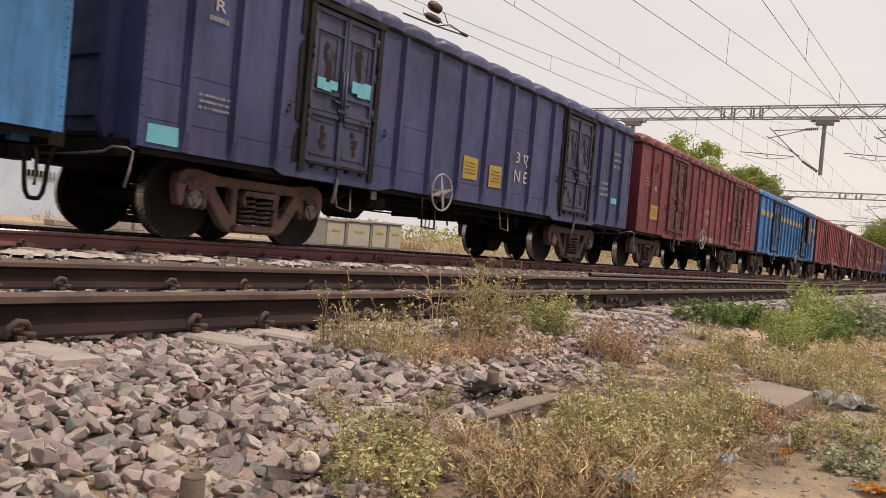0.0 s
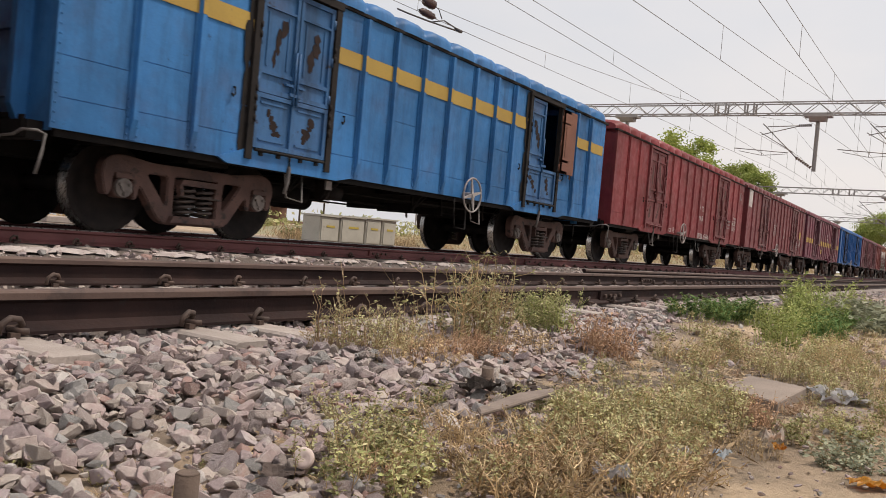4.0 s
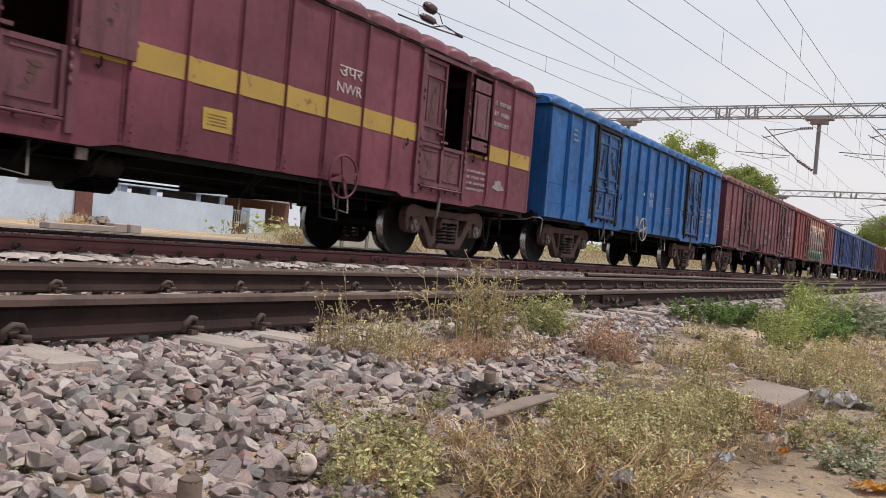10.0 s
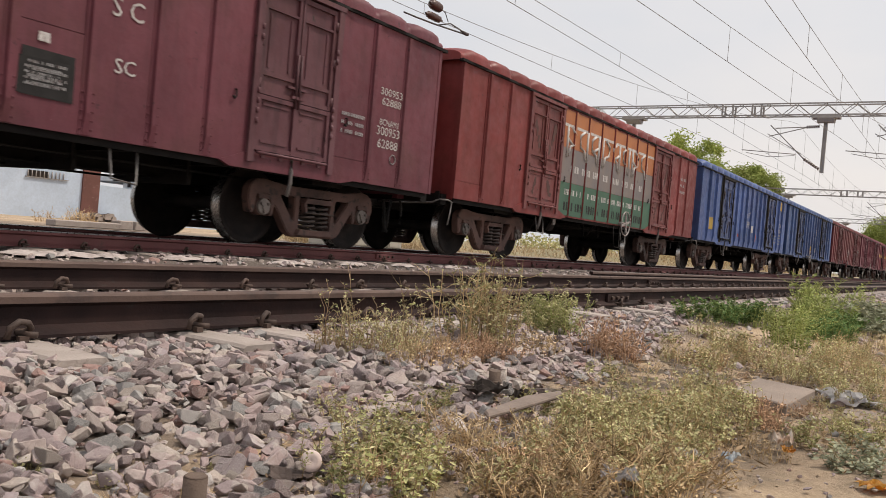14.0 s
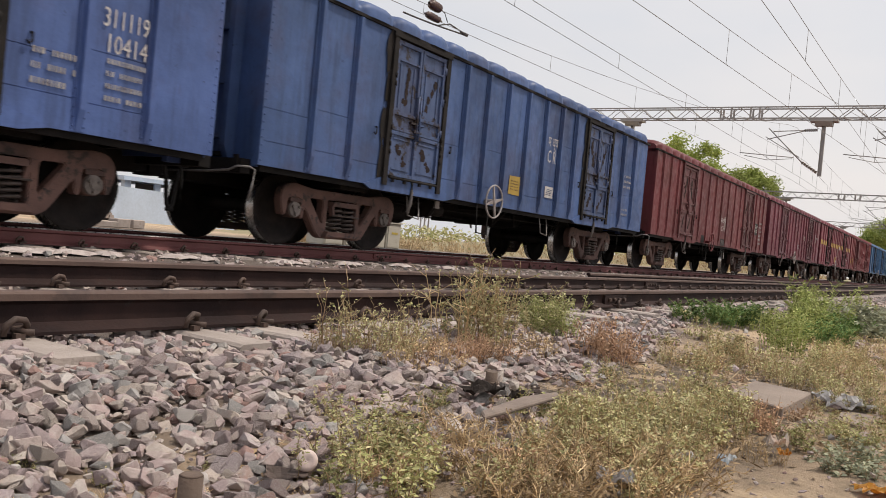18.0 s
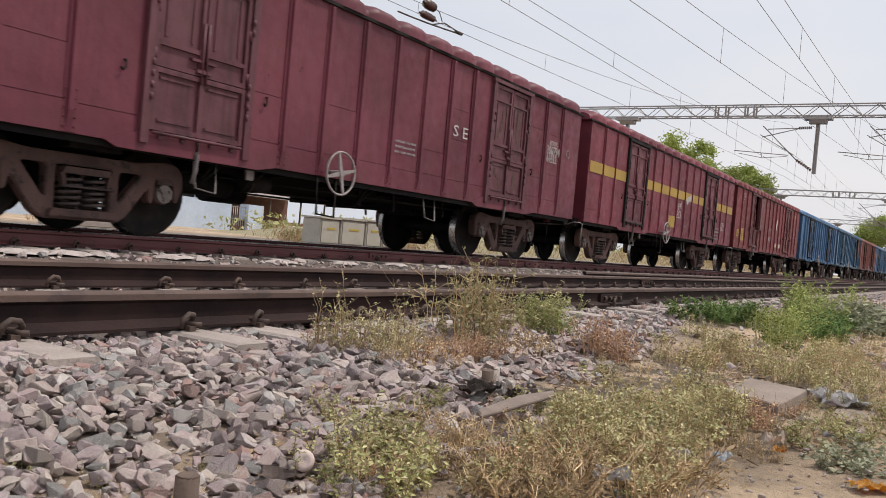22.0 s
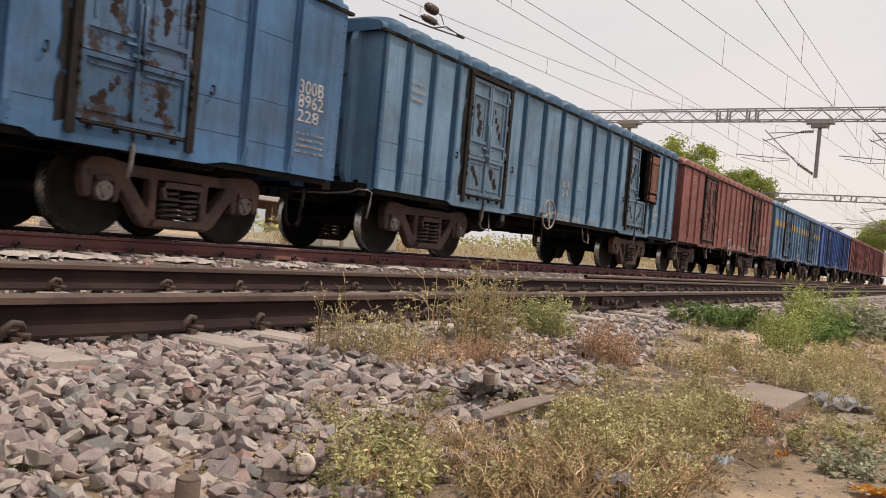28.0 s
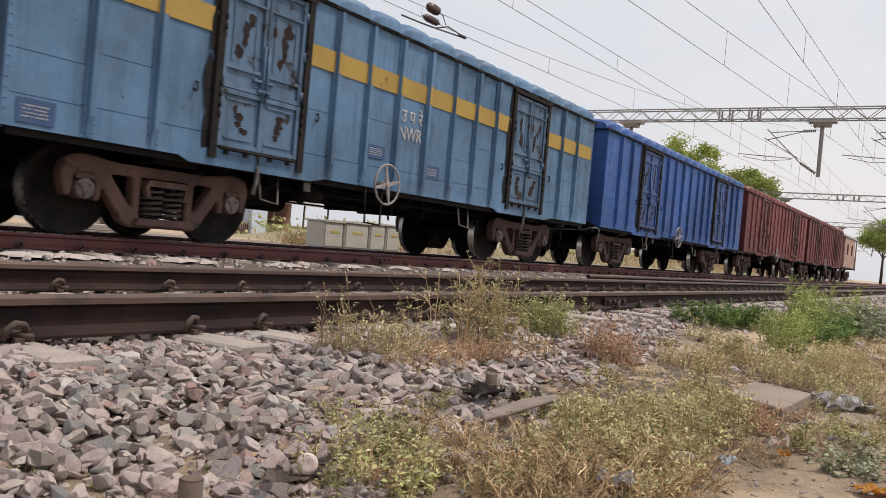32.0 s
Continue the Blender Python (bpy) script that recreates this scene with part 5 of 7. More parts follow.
def make_track(name, y, z, rails, sleepers, label, side_mat, top_mat, head_mat):
    """One track: two rails, concrete sleepers, clips on both sides of each rail."""
    global SLEEPER_DATA, CLIP_DATA
    tr = holder(name, pose(0, y, z), label, "railway track", kind="structure")
    for dy in (-0.874, 0.874):
        r = part("rail", rail_mesh(-14, 330), (side_mat, top_mat, head_mat), tr)
        r.matrix_basis = pose(0, dy, 0)
    rnd = random.Random(len(sleepers))
    for x in sleepers:
        if SLEEPER_DATA is None:
            first = part("sleeper", sleeper_mesh(), CONCRETE, tr)
            SLEEPER_DATA = first.data
        else:
            first = new("sleeper", SLEEPER_DATA)
            first.parent = tr
        first.matrix_basis = pose(x, rnd.uniform(-0.02, 0.02), -0.176 + rnd.uniform(-0.006, 0.003), 0, 0, rnd.uniform(-1.2, 1.2))
        if x > 34:
            continue
        for dy in (-0.874, 0.874):
            for s in (-1, 1):
                if CLIP_DATA is None:
                    c = part("rail_clip", clip_mesh(), CLIP_IRON, tr)
                    CLIP_DATA = c.data
                else:
                    c = new("rail_clip", CLIP_DATA)
                    c.parent = tr
                c.matrix_basis = pose(x + rnd.uniform(-0.015, 0.015), dy + s * 0.085, -0.172, 0, 0, (0 if s < 0 else 180) + rnd.uniform(-14, 14))
    return tr


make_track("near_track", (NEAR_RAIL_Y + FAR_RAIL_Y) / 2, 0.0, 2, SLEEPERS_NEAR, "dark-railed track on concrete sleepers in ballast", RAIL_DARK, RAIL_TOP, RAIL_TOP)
make_track("train_track", TRAIN_Y, TRAIN_Z, 2, SLEEPERS_TRAIN, "red-oxide painted rails under the goods train", RAIL_RED, RAIL_SHINE, RAIL_RED)

# a turnout's long rail between the two tracks
turnout = holder("turnout_rail", pose(0, 0, 0), "dark rail of a turnout between the tracks", "rail", kind="structure")
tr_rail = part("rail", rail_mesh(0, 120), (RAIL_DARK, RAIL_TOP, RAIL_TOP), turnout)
tr_rail.matrix_basis = pose(13.4, 5.62, 0.012, 0, 0, 0.35)
for i in range(34):
    c = new("rail_clip", CLIP_DATA)
    c.parent, c.matrix_basis = turnout, pose(13.9 + 0.66 * i, 5.535 + 0.004 * i, -0.16)


# ---- ground: one sheet to the horizon ----
def smooth(a, b, v):
    k = min(max((v - a) / (b - a), 0.0), 1.0)
    return k * k * (3 - 2 * k)


def ground_z(x, y):
    z = -0.33 + 0.115 * smooth(1.2, 2.7, y)
    z += 0.085 * smooth(6.3, 7.4, y)
    z -= 0.03 * smooth(10.5, 12.0, y)
    near = math.exp(-((x - 5) / 14) ** 2 - ((y - 2) / 9) ** 2)
    return z + near * (0.035 * noise.noise((x * 1.1, y * 1.1, 3.0)) + 0.014 * noise.noise((x * 5, y * 5, 7.0)))


def axis_steps(lo, hi, step, far):
    a = [lo + step * i for i in range(int((hi - lo) / step) + 1)]
    out, d, v = [], step, a[-1]
    while v < far:
        d *= 1.35
        v += d
        out.append(v)
    back, d, v = [], step, lo
    while v > -far:
        d *= 1.35
        v -= d
        back.append(v)
    return back[::-1] + a + out


def ground_material():
    """Earth, pale grit and dry litter, with shade painted in under the weeds; greyer crushed stone along the tracks."""
    m, n, l, bsdf = nodes_of("trackside_earth")
    mp = coords(n, l, shift=False)
    fine = noise_at(n, l, mp, 45, 8, 0.7)
    col = mix(n, l, ramp(n, l, noise_at(n, l, mp, 0.7, 6), 0.38, 0.66), (0.35, 0.26, 0.18), (0.60, 0.45, 0.30))
    col = mix(n, l, ramp(n, l, noise_at(n, l, mp, 2.6, 6), 0.55, 0.7), col, (0.19, 0.15, 0.10))
    far = n.new("ShaderNodeVectorMath")
    far.operation = "DISTANCE"
    far.inputs[1].default_value = (2.3, 1.95, -0.3)
    squash = coords(n, l, (0.55, 1.65, 1.0), False)
    l.new(squash.outputs[0], far.inputs[0])
    # dark blotches over the weed area paint in the plants' shade on the soil
    weed_shade = mix(n, l, 1.0, ramp(n, l, far.outputs["Value"], 0.95, 1.5, 1.0, 0.0), ramp(n, l, noise_at(n, l, mp, 6.0, 5, 0.6), 0.40, 0.52), "MULTIPLY")
    col = mix(n, l, weed_shade, col, (0.12, 0.092, 0.065))
    sep = n.new("ShaderNodeSeparateXYZ")
    l.new(mp.outputs[0], sep.inputs[0])
    wob = n.new("ShaderNodeMath")
    wob.operation = "MULTIPLY_ADD"
    wob.inputs[1].default_value = 1.6
    l.new(noise_at(n, l, mp, 1.3, 5), wob.inputs[0])
    l.new(sep.outputs[1], wob.inputs[2])
    bed = ramp(n, l, wob.outputs[0], 2.4, 2.9)
    off = ramp(n, l, wob.outputs[0], 19.0, 24.0, 1.0, 0.0)
    both = n.new("ShaderNodeMath")
    both.operation = "MULTIPLY"
    l.new(bed, both.inputs[0])
    l.new(off, both.inputs[1])
    # grey bed, darkened further to paint shadow into the gaps between stones
    col = mix(n, l, both.outputs[0], col, (0.15, 0.12, 0.105))
    col = mix(n, l, 0.55, col, mix(n, l, fine, (0.3, 0.3, 0.3), (1.5, 1.5, 1.5)), "MULTIPLY")
    l.new(col, bsdf.inputs["Base Color"])
    bsdf.inputs["Roughness"].default_value = 0.95
    bump(n, l, bsdf, fine, 0.8, 0.03)
    return m


xs = axis_steps(0.0, 13.0, 0.13, 2600)
ys = axis_steps(-1.0, 12.0, 0.13, 2600)
gv = [(x, y, ground_z(x, y)) for y in ys for x in xs]
gw = len(xs)
gf = [(j * gw + i, j * gw + i + 1, (j + 1) * gw + i + 1, (j + 1) * gw + i) for j in range(len(ys) - 1) for i in range(gw - 1)]
gm = bpy.data.meshes.new("ground")
gm.from_pydata(gv, [], gf)
for p in gm.polygons:
    p.use_smooth = True
gm.materials.append(ground_material())
ground = tagged(new("ground", gm), "bare trackside earth with grit and dry litter", "ground", kind="structure")


def add_fishplate(track, x, dy, material, length=0.55):
    """A bolted joint: a plate on each side of the web with four nuts."""
    for s in (-1, 1):
        bm = bmesh.new()
        box(bm, x - length / 2, x + length / 2, *sorted((dy + s * 0.012, dy + s * 0.040)), -0.135, -0.05)
        fp = part("fishplate", bm, material, track)
        for k in range(4):
            bm = bmesh.new()
            u = x + (k - 1.5) * length / 4.4
            rod(bm, (u, dy + s * 0.040, -0.092), (u, dy + s * 0.066, -0.092), 0.02, 6)
            part("bolt", bm, CLIP_IRON, fp)


for ob in [o for o in scene.objects if o.name in ("near_track", "train_track")]:
    if ob.name == "near_track":
        add_fishplate(ob, 7.92, -0.874, RAIL_DARK, 0.6)
        add_fishplate(ob, 14.2, 0.874, RAIL_DARK, 0.6)
    else:
        add_fishplate(ob, 10.55, -0.874, RAIL_RED, 0.5)
        add_fishplate(ob, 16.4, -0.874, RAIL_RED, 1.2)


# ---- overhead line ----
def truss_mesh(y0, y1, z0, z1, d):
    """A lattice beam: four chords and zigzag lacing on its faces."""
    bm = bmesh.new()
    for x in (-d, d):
        for z in (z0, z1):
            box(bm, x - 0.035, x + 0.035, y0, y1, z - 0.035, z + 0.035)
    n = int((y1 - y0) / 0.75)
    st = (y1 - y0) / n
    for i in range(n):
        a, b = y0 + i * st, y0 + (i + 1) * st
        lo, hi = (z0, z1) if i % 2 else (z1, z0)
        for x in (-d, d):
            rod(bm, (x, a, lo), (x, b, hi), 0.022, 4)
        rod(bm, (-d if i % 2 else d, a, z0), (d if i % 2 else -d, b, z0), 0.018, 4)
    for k in (11.0, 11.5, 12.6, 13.2):
        for x in (-d, d):
            box(bm, x - 0.03, x + 0.03, k - 0.05, k + 0.05, z0, z1)
    return bm


def make_gantry(x, label):
    g = holder("overhead_gantry", pose(x, 0, 0), label, "overhead gantry", "overhead gantries")
    part("beam", truss_mesh(-6.0, 34.0, 9.13, 9.78, 0.32), GALV, g)
    for y in (-6.0, 34.0):
        bm = bmesh.new()
        for dx in (-0.25, 0.25):
            for dy in (-0.18, 0.18):
                box(bm, dx - 0.04, dx + 0.04, y + dy - 0.04, y + dy + 0.04, -0.4, 9.9)
        for k in range(14):
            z = 0.2 + k * 0.68
            for dy in (-0.18, 0.18):
                rod(bm, (-0.25, y + dy, z), (0.25, y + dy, z + 0.6), 0.02, 4)
        part("mast", bm, GALV, g)
    for y in (7.55, 2.0, 18.7):
        bm = bmesh.new()
        box(bm, -0.09, 0.09, y - 0.10, y - 0.075, 5.9, 8.95)
        box(bm, -0.09, 0.09, y + 0.075, y + 0.10, 5.9, 8.95)
        box(bm, -0.012, 0.012, y - 0.075, y + 0.075, 5.9, 8.95)
        slab(bm, [(-0.2, 8.72), (0.2, 8.72), (0.34, 8.95), (-0.34, 8.95)], y - 0.45, y + 0.45)
        box(bm, -0.35, 0.35, y - 0.72, y + 0.72, 8.952, 9.09)
        post = part("drop_post", bm, GALV, g)
        bm = bmesh.new()
        o = 1.0
        for p, q, r in (((1.0, 8.48), (2.65, 8.42), 0.03), ((0.95, 8.46), (2.95, 7.96), 0.028), ((1.0, 6.68), (2.92, 8.60), 0.036), ((1.15, 6.95), (3.05, 8.10), 0.026),
                        ((1.45, 6.93), (4.43, 7.16), 0.028), ((2.85, 6.76), (4.15, 7.0), 0.02), ((1.5, 6.86), (2.85, 6.76), 0.018), ((2.9, 7.02), (2.85, 6.76), 0.015)):
            rod(bm, (0, y + o * p[0], p[1]), (0, y + o * q[0], q[1]), r, 6)
        part("cantilever", bm, GALV, post)
        bm = bmesh.new()
        for p, q in (((0, y + 0.30, 8.51), (0, y + 1.0, 8.48)), ((0, y + 0.15, 6.1), (0, y + 1.0, 6.68))):
            p, q = Vector(p), Vector(q)
            for k in range(7):
                c = p.lerp(q, (k + 0.5) / 7)
                rod(bm, c - (q - p) * 0.05, c + (q - p) * 0.05, 0.10, 10, 0.06)
        part("insulator", bm, PORCELAIN, post)
    return g


GANTRIES = (49.4, 101.0, 152.0, 205.0)
for gx in GANTRIES:
    make_gantry(gx, "galvanised lattice gantry carrying overhead wires across the tracks")


def make_wire(y0, y1, zc, zm, c, x_low=10.0):
    """A contact wire with its messenger above and droppers between; y goes from y0 at x = 0 to y1 at the first gantry."""
    w = holder("overhead_wire", pose(0, 0, 0), "thin overhead contact wire with messenger and droppers", "overhead wire", "overhead wires")

    def at(x):
        return y0 + (y1 - y0) * min(x / 49.4, 1)

    def mess(x):
        if x <= 49.4:
            return zm + c * (x - x_low) ** 2
        k = ((x - 49.4) % 51.6) / 51.6 * 2 - 1
        top = zm + c * (49.4 - x_low) ** 2
        return top - 0.8 * (1 - k * k)
    bm = bmesh.new()
    tube(bm, [(x, at(x), zc) for x in (-30, 0, 25, 49.4, 101, 152, 205)], 0.0075, 5)
    part("contact_wire", bm, COPPER, w)
    bm = bmesh.new()
    tube(bm, [(-20 + i * 2.0, at(-20 + i * 2.0), mess(-20 + i * 2.0)) for i in range(112)], 0.0075, 5)
    part("messenger_wire", bm, COPPER, w)
    for i in range(16):
        x = 3.6 + i * 6.1
        bm = bmesh.new()
        rod(bm, (x, at(x), zc), (x, at(x), mess(x)), 0.006, 4)
        part("dropper", bm, COPPER, w)


for wire in ((3.93, 3.93, 5.7, 6.42, 0.0006), (7.63, 3.69, 5.7, 6.48, 0.001), (9.3, 8.36, 5.7, 6.05, 0.00046), (12.62, 9.06, 5.7, 5.9, 0.00185), (19.5, 19.0, 5.7, 6.3, 0.0006)):
    make_wire(*wire)


def make_section_insulator():
    """A fat insulator in the messenger, another in the contact wire, a runner below and a strut between."""
    g = holder("section_insulator", pose(0, 11.47, 0), "dark insulators and a runner let into overhead wires", "insulator")
    for a, b, r in (((15.98, 0, 6.03), (16.53, 0, 6.01), 0.125), ((15.85, 0, 5.74), (16.58, 0, 5.74), 0.095)):
        bm = bmesh.new()
        a, b = Vector(a), Vector(b)
        prof = ((0.0, 0.25), (0.12, 0.35), (0.16, 0.85), (0.24, 0.70), (0.30, 1.0), (0.40, 0.78), (0.46, 1.0), (0.56, 0.78), (0.62, 1.0), (0.72, 0.72), (0.80, 0.9), (0.86, 0.4), (1.0, 0.25))
        for (f0, r0), (f1, r1) in zip(prof, prof[1:]):
            rod(bm, a.lerp(b, f0), a.lerp(b, f1), r * r0, 12, r * r1, cap=False)
        bmesh.ops.remove_doubles(bm, verts=bm.verts[:], dist=0.001)
        part("insulator", bm, PORCELAIN, g)
    for pts, r in ((((15.0, 0, 5.52), (15.5, 0, 5.54), (16.24, 0, 5.58), (17.73, 0, 5.70)), 0.02), (((16.42, 0, 5.60), (16.95, 0, 5.78), (17.64, 0, 5.73)), 0.018),
                   (((16.53, 0, 6.01), (16.69, 0, 5.98), (16.85, 0, 5.79)), 0.012), (((17.5, 0, 5.71), (17.8, 0, 5.72)), 0.045)):
        bm = bmesh.new()
        tube(bm, pts, r, 6)
        part("runner", bm, INSULATOR_IRON, g)


make_section_insulator()


# ---- beyond the train: yard wall, cable cabinets, sheds, scrub ----
WHITEWASH = surface("whitewashed_plaster", (0.54, 0.63, 0.76), (0.47, 0.55, 0.66), 0.8, 0.9, 0, 0.05, 12.0, c3=(0.55, 0.55, 0.55), spots=0.70)
PILLAR_RED = surface("red_brown_pillar_paint", (0.17, 0.072, 0.06), (0.13, 0.055, 0.045), 1.5, 0.85, 0, 0.3, c3=(0.22, 0.13, 0.11))
CABINET_CREAM = surface("cabinet_cream_paint", (0.56, 0.53, 0.45), (0.48, 0.45, 0.38), 2.0, 0.75, 0, 0.1, c3=(0.36, 0.32, 0.25), spots=0.62)
DARK_GAP = surface("shadowed_opening", (0.02, 0.016, 0.014), (0.04, 0.03, 0.026), 3.0, 0.9, 0, 0.0)
SHEET_ROOF = surface("weathered_sheet_roof", (0.30, 0.26, 0.24), (0.22, 0.18, 0.165), 2.0, 0.8, 0, 0.3)
OLD_BRICK = surface("old_brick", (0.20, 0.105, 0.08), (0.15, 0.08, 0.06), 4.0, 0.9, 0, 0.4)
WARN_YELLOW = surface("yellow_sign", (0.6, 0.45, 0.08), (0.5, 0.38, 0.08), 4.0, 0.7, 0, 0.0)


def leafy_material(name, tones, thin=0.2):
    """Stalks and leaves: every piece takes its own tone; thin tissue lets some light through."""
    m, n, l, bsdf = nodes_of(name)
    r = n.new("ShaderNodeValToRGB")
    e = r.color_ramp.elements
    e[0].position, e[0].color = 0.0, (*tones[0], 1)
    e[1].position, e[1].color = 1.0, (*tones[-1], 1)
    for i, c in enumerate(tones[1:-1]):
        e.new((i + 1) / (len(tones) - 1)).color = (*c, 1)
    l.new(n.new("ShaderNodeNewGeometry").outputs["Random Per Island"], r.inputs[0])
    mp = coords(n, l)
    col = mix(n, l, ramp(n, l, noise_at(n, l, mp, 9.0, 4), 0.3, 0.7, 0.0, 0.5), r.outputs[0], tones[len(tones) // 2])
    col = mix(n, l, 0.5, col, mix(n, l, noise_at(n, l, mp, 160, 3), (0.5, 0.5, 0.5), (1.4, 1.4, 1.4)), "MULTIPLY")
    col = mix(n, l, 1.0, col, mix(n, l, n.new("ShaderNodeObjectInfo").outputs["Random"], (0.64, 0.61, 0.57), (1.42, 1.38, 1.32)), "MULTIPLY")
    l.new(col, bsdf.inputs["Base Color"])
    bsdf.inputs["Roughness"].default_value = 0.8
    bsdf.inputs["Specular IOR Level"].default_value = 0.25
    tr, mx = n.new("ShaderNodeBsdfTranslucent"), n.new("ShaderNodeMixShader")
    l.new(col, tr.inputs[0])
    mx.inputs[0].default_value = thin
    l.new(bsdf.outputs[0], mx.inputs[1])
    l.new(tr.outputs[0], mx.inputs[2])
    l.new(mx.outputs[0], n["Material Output"].inputs[0])
    return m


STRAW = leafy_material("dry_straw", ((0.22, 0.145, 0.085), (0.70, 0.56, 0.36), (0.46, 0.34, 0.20), (0.82, 0.70, 0.48)), 0.16)
TWIG = leafy_material("brown_twig", ((0.06, 0.04, 0.03), (0.48, 0.36, 0.23), (0.22, 0.15, 0.095), (0.62, 0.50, 0.33)), 0.1)
RED_STRAW = leafy_material("reddish_dry_stems", ((0.36, 0.22, 0.145), (0.62, 0.45, 0.32), (0.42, 0.27, 0.18), (0.68, 0.53, 0.38)), 0.16)
LEAF_GREEN = leafy_material("weed_green", ((0.14, 0.20, 0.06), (0.42, 0.48, 0.18), (0.30, 0.37, 0.13), (0.52, 0.53, 0.25), (0.20, 0.26, 0.09)), 0.18)
LEAF_DARK = leafy_material("bush_green", ((0.06, 0.13, 0.04), (0.13, 0.22, 0.075), (0.19, 0.26, 0.10)), 0.15)
LEAF_YELLOW = leafy_material("weed_yellow_green", ((0.12, 0.12, 0.055), (0.60, 0.56, 0.35), (0.38, 0.40, 0.19), (0.64, 0.57, 0.40), (0.22, 0.24, 0.10)), 0.18)
LEAF_OLIVE = leafy_material("weed_olive", ((0.11, 0.13, 0.055), (0.48, 0.46, 0.24), (0.32, 0.35, 0.15), (0.64, 0.57, 0.37), (0.20, 0.23, 0.09)), 0.18)
LEAF_GREY = leafy_material("weed_grey_green", ((0.13, 0.16, 0.10), (0.33, 0.35, 0.26), (0.22, 0.24, 0.16)), 0.12)
TREE_LEAF = leafy_material("tree_leaf", ((0.15, 0.23, 0.06), (0.34, 0.39, 0.12), (0.24, 0.31, 0.08)))
BARK = surface("bark", (0.10, 0.075, 0.05), (0.07, 0.05, 0.035), 6.0, 0.9, 0, 0.6)
WY = 32.0


def make_yard_wall():
    w = holder("yard_wall", pose(0, WY, 0), "whitewashed boundary wall with a red-brown pillar", "boundary wall", kind="structure")
    bm = bmesh.new()
    box(bm, -8.0, 20.4, 0.0, 0.25, -0.5, 2.05)
    hexa(bm, [(21.2, 0, -0.5), (29.25, 0, -0.5), (29.25, 0.25, -0.5), (21.2, 0.25, -0.5), (21.2, 0, 1.42), (29.25, 0, 1.28), (29.25, 0.25, 1.28), (21.2, 0.25, 1.42)])
    part("wall_run", bm, WHITEWASH, w)
    bm = bmesh.new()
    box(bm, 20.4, 21.2, -0.08, 0.34, -0.5, 2.1)
    part("pillar", bm, PILLAR_RED, w, "red-brown painted pillar")
    bm = bmesh.new()
    for i in range(10):
        rod(bm, (18.0 + i * 0.17, -0.04, 1.45), (18.0 + i * 0.17, -0.04, 1.72), 0.025, 5)
    box(bm, 17.9, 19.75, -0.06, -0.02, 1.42, 1.46)
    part("grille", bm, GALV, w)
    bm = bmesh.new()
    box(bm, 18.0, 18.9, -0.03, 0.0, 1.46, 1.72)
    part("opening", bm, DARK_GAP, w)
    bm = bmesh.new()
    for k in range(26):
        c = Vector((20.6 + random.uniform(-0.7, 1.4), -0.4 + random.uniform(-0.3, 0.3), -0.2 + random.uniform(0, 0.35)))
        r = random.uniform(0.06, 0.16)
        hexa(bm, [c + Vector((sx * r * random.uniform(0.6, 1.2), sy * r, sz * r * 0.7)) for sz in (-1, 1) for sx, sy in ((-1, -1), (1, -1), (1, 1), (-1, 1))])
    part("rubble", bm, CONCRETE, w, "heap of broken masonry at the pillar's foot")
    return w


def make_store():
    """A low whitewashed building with a strip of openings, behind the wall."""
    h = holder("low_store_building", pose(0, WY + 2.0, 0), "low whitewashed building with dark ventilation openings", "building")
    bm = bmesh.new()
    box(bm, 24.0, 31.0, 0.0, 4.0, -0.5, 1.35)
    part("wall", bm, WHITEWASH, h)
    for a, b in ((24.6, 25.6), (26.4, 28.45), (28.8, 30.0)):
        bm = bmesh.new()
        box(bm, a, b, -0.02, 0.02, 1.36, 1.72)
        part("opening", bm, DARK_GAP, h)
    bm = bmesh.new()
    for a in (24.0, 25.7, 28.5, 30.1):
        box(bm, a, a + 0.35, 0.0, 0.3, 1.35, 1.78)
    part("pier", bm, WHITEWASH, h)
    bm = bmesh.new()
    box(bm, 23.7, 31.3, -0.35, 4.3, 1.78, 1.98)
    part("roof_slab", bm, WHITEWASH, h)
    return h


def make_shed():
    h = holder("open_shed", pose(0, WY + 3.0, 0), "open shed with a sagging sheet roof and brick back", "shed")
    bm = bmesh.new()
    for i in range(40):
        x = 31.6 + i * 0.2
        hexa(bm, [(x, -0.6, 1.85), (x + 0.2, -0.6, 1.85), (x + 0.2, 3.5, 2.5), (x, 3.5, 2.5),
                  (x, -0.6, 1.90 + 0.03 * (i % 2)), (x + 0.2, -0.6, 1.90 + 0.03 * ((i + 1) % 2)), (x + 0.2, 3.5, 2.56), (x, 3.5, 2.56)])
    part("roof", bm, SHEET_ROOF, h)
    bm = bmesh.new()
    box(bm, 31.6, 39.6, 3.0, 3.2, -0.5, 2.4)
    part("back_wall", bm, OLD_BRICK, h)
    for x in (32.0, 34.6, 37.2, 39.4):
        bm = bmesh.new()
        rod(bm, (x, -0.4, -0.5), (x, -0.4, 1.88), 0.06, 8)
        part("post", bm, BARK, h)
    bm = bmesh.new()
    box(bm, 34.0, 39.0, -0.2, 0.4, 0.35, 0.55)
    part("bench", bm, OLD_BRICK, h)
    return h


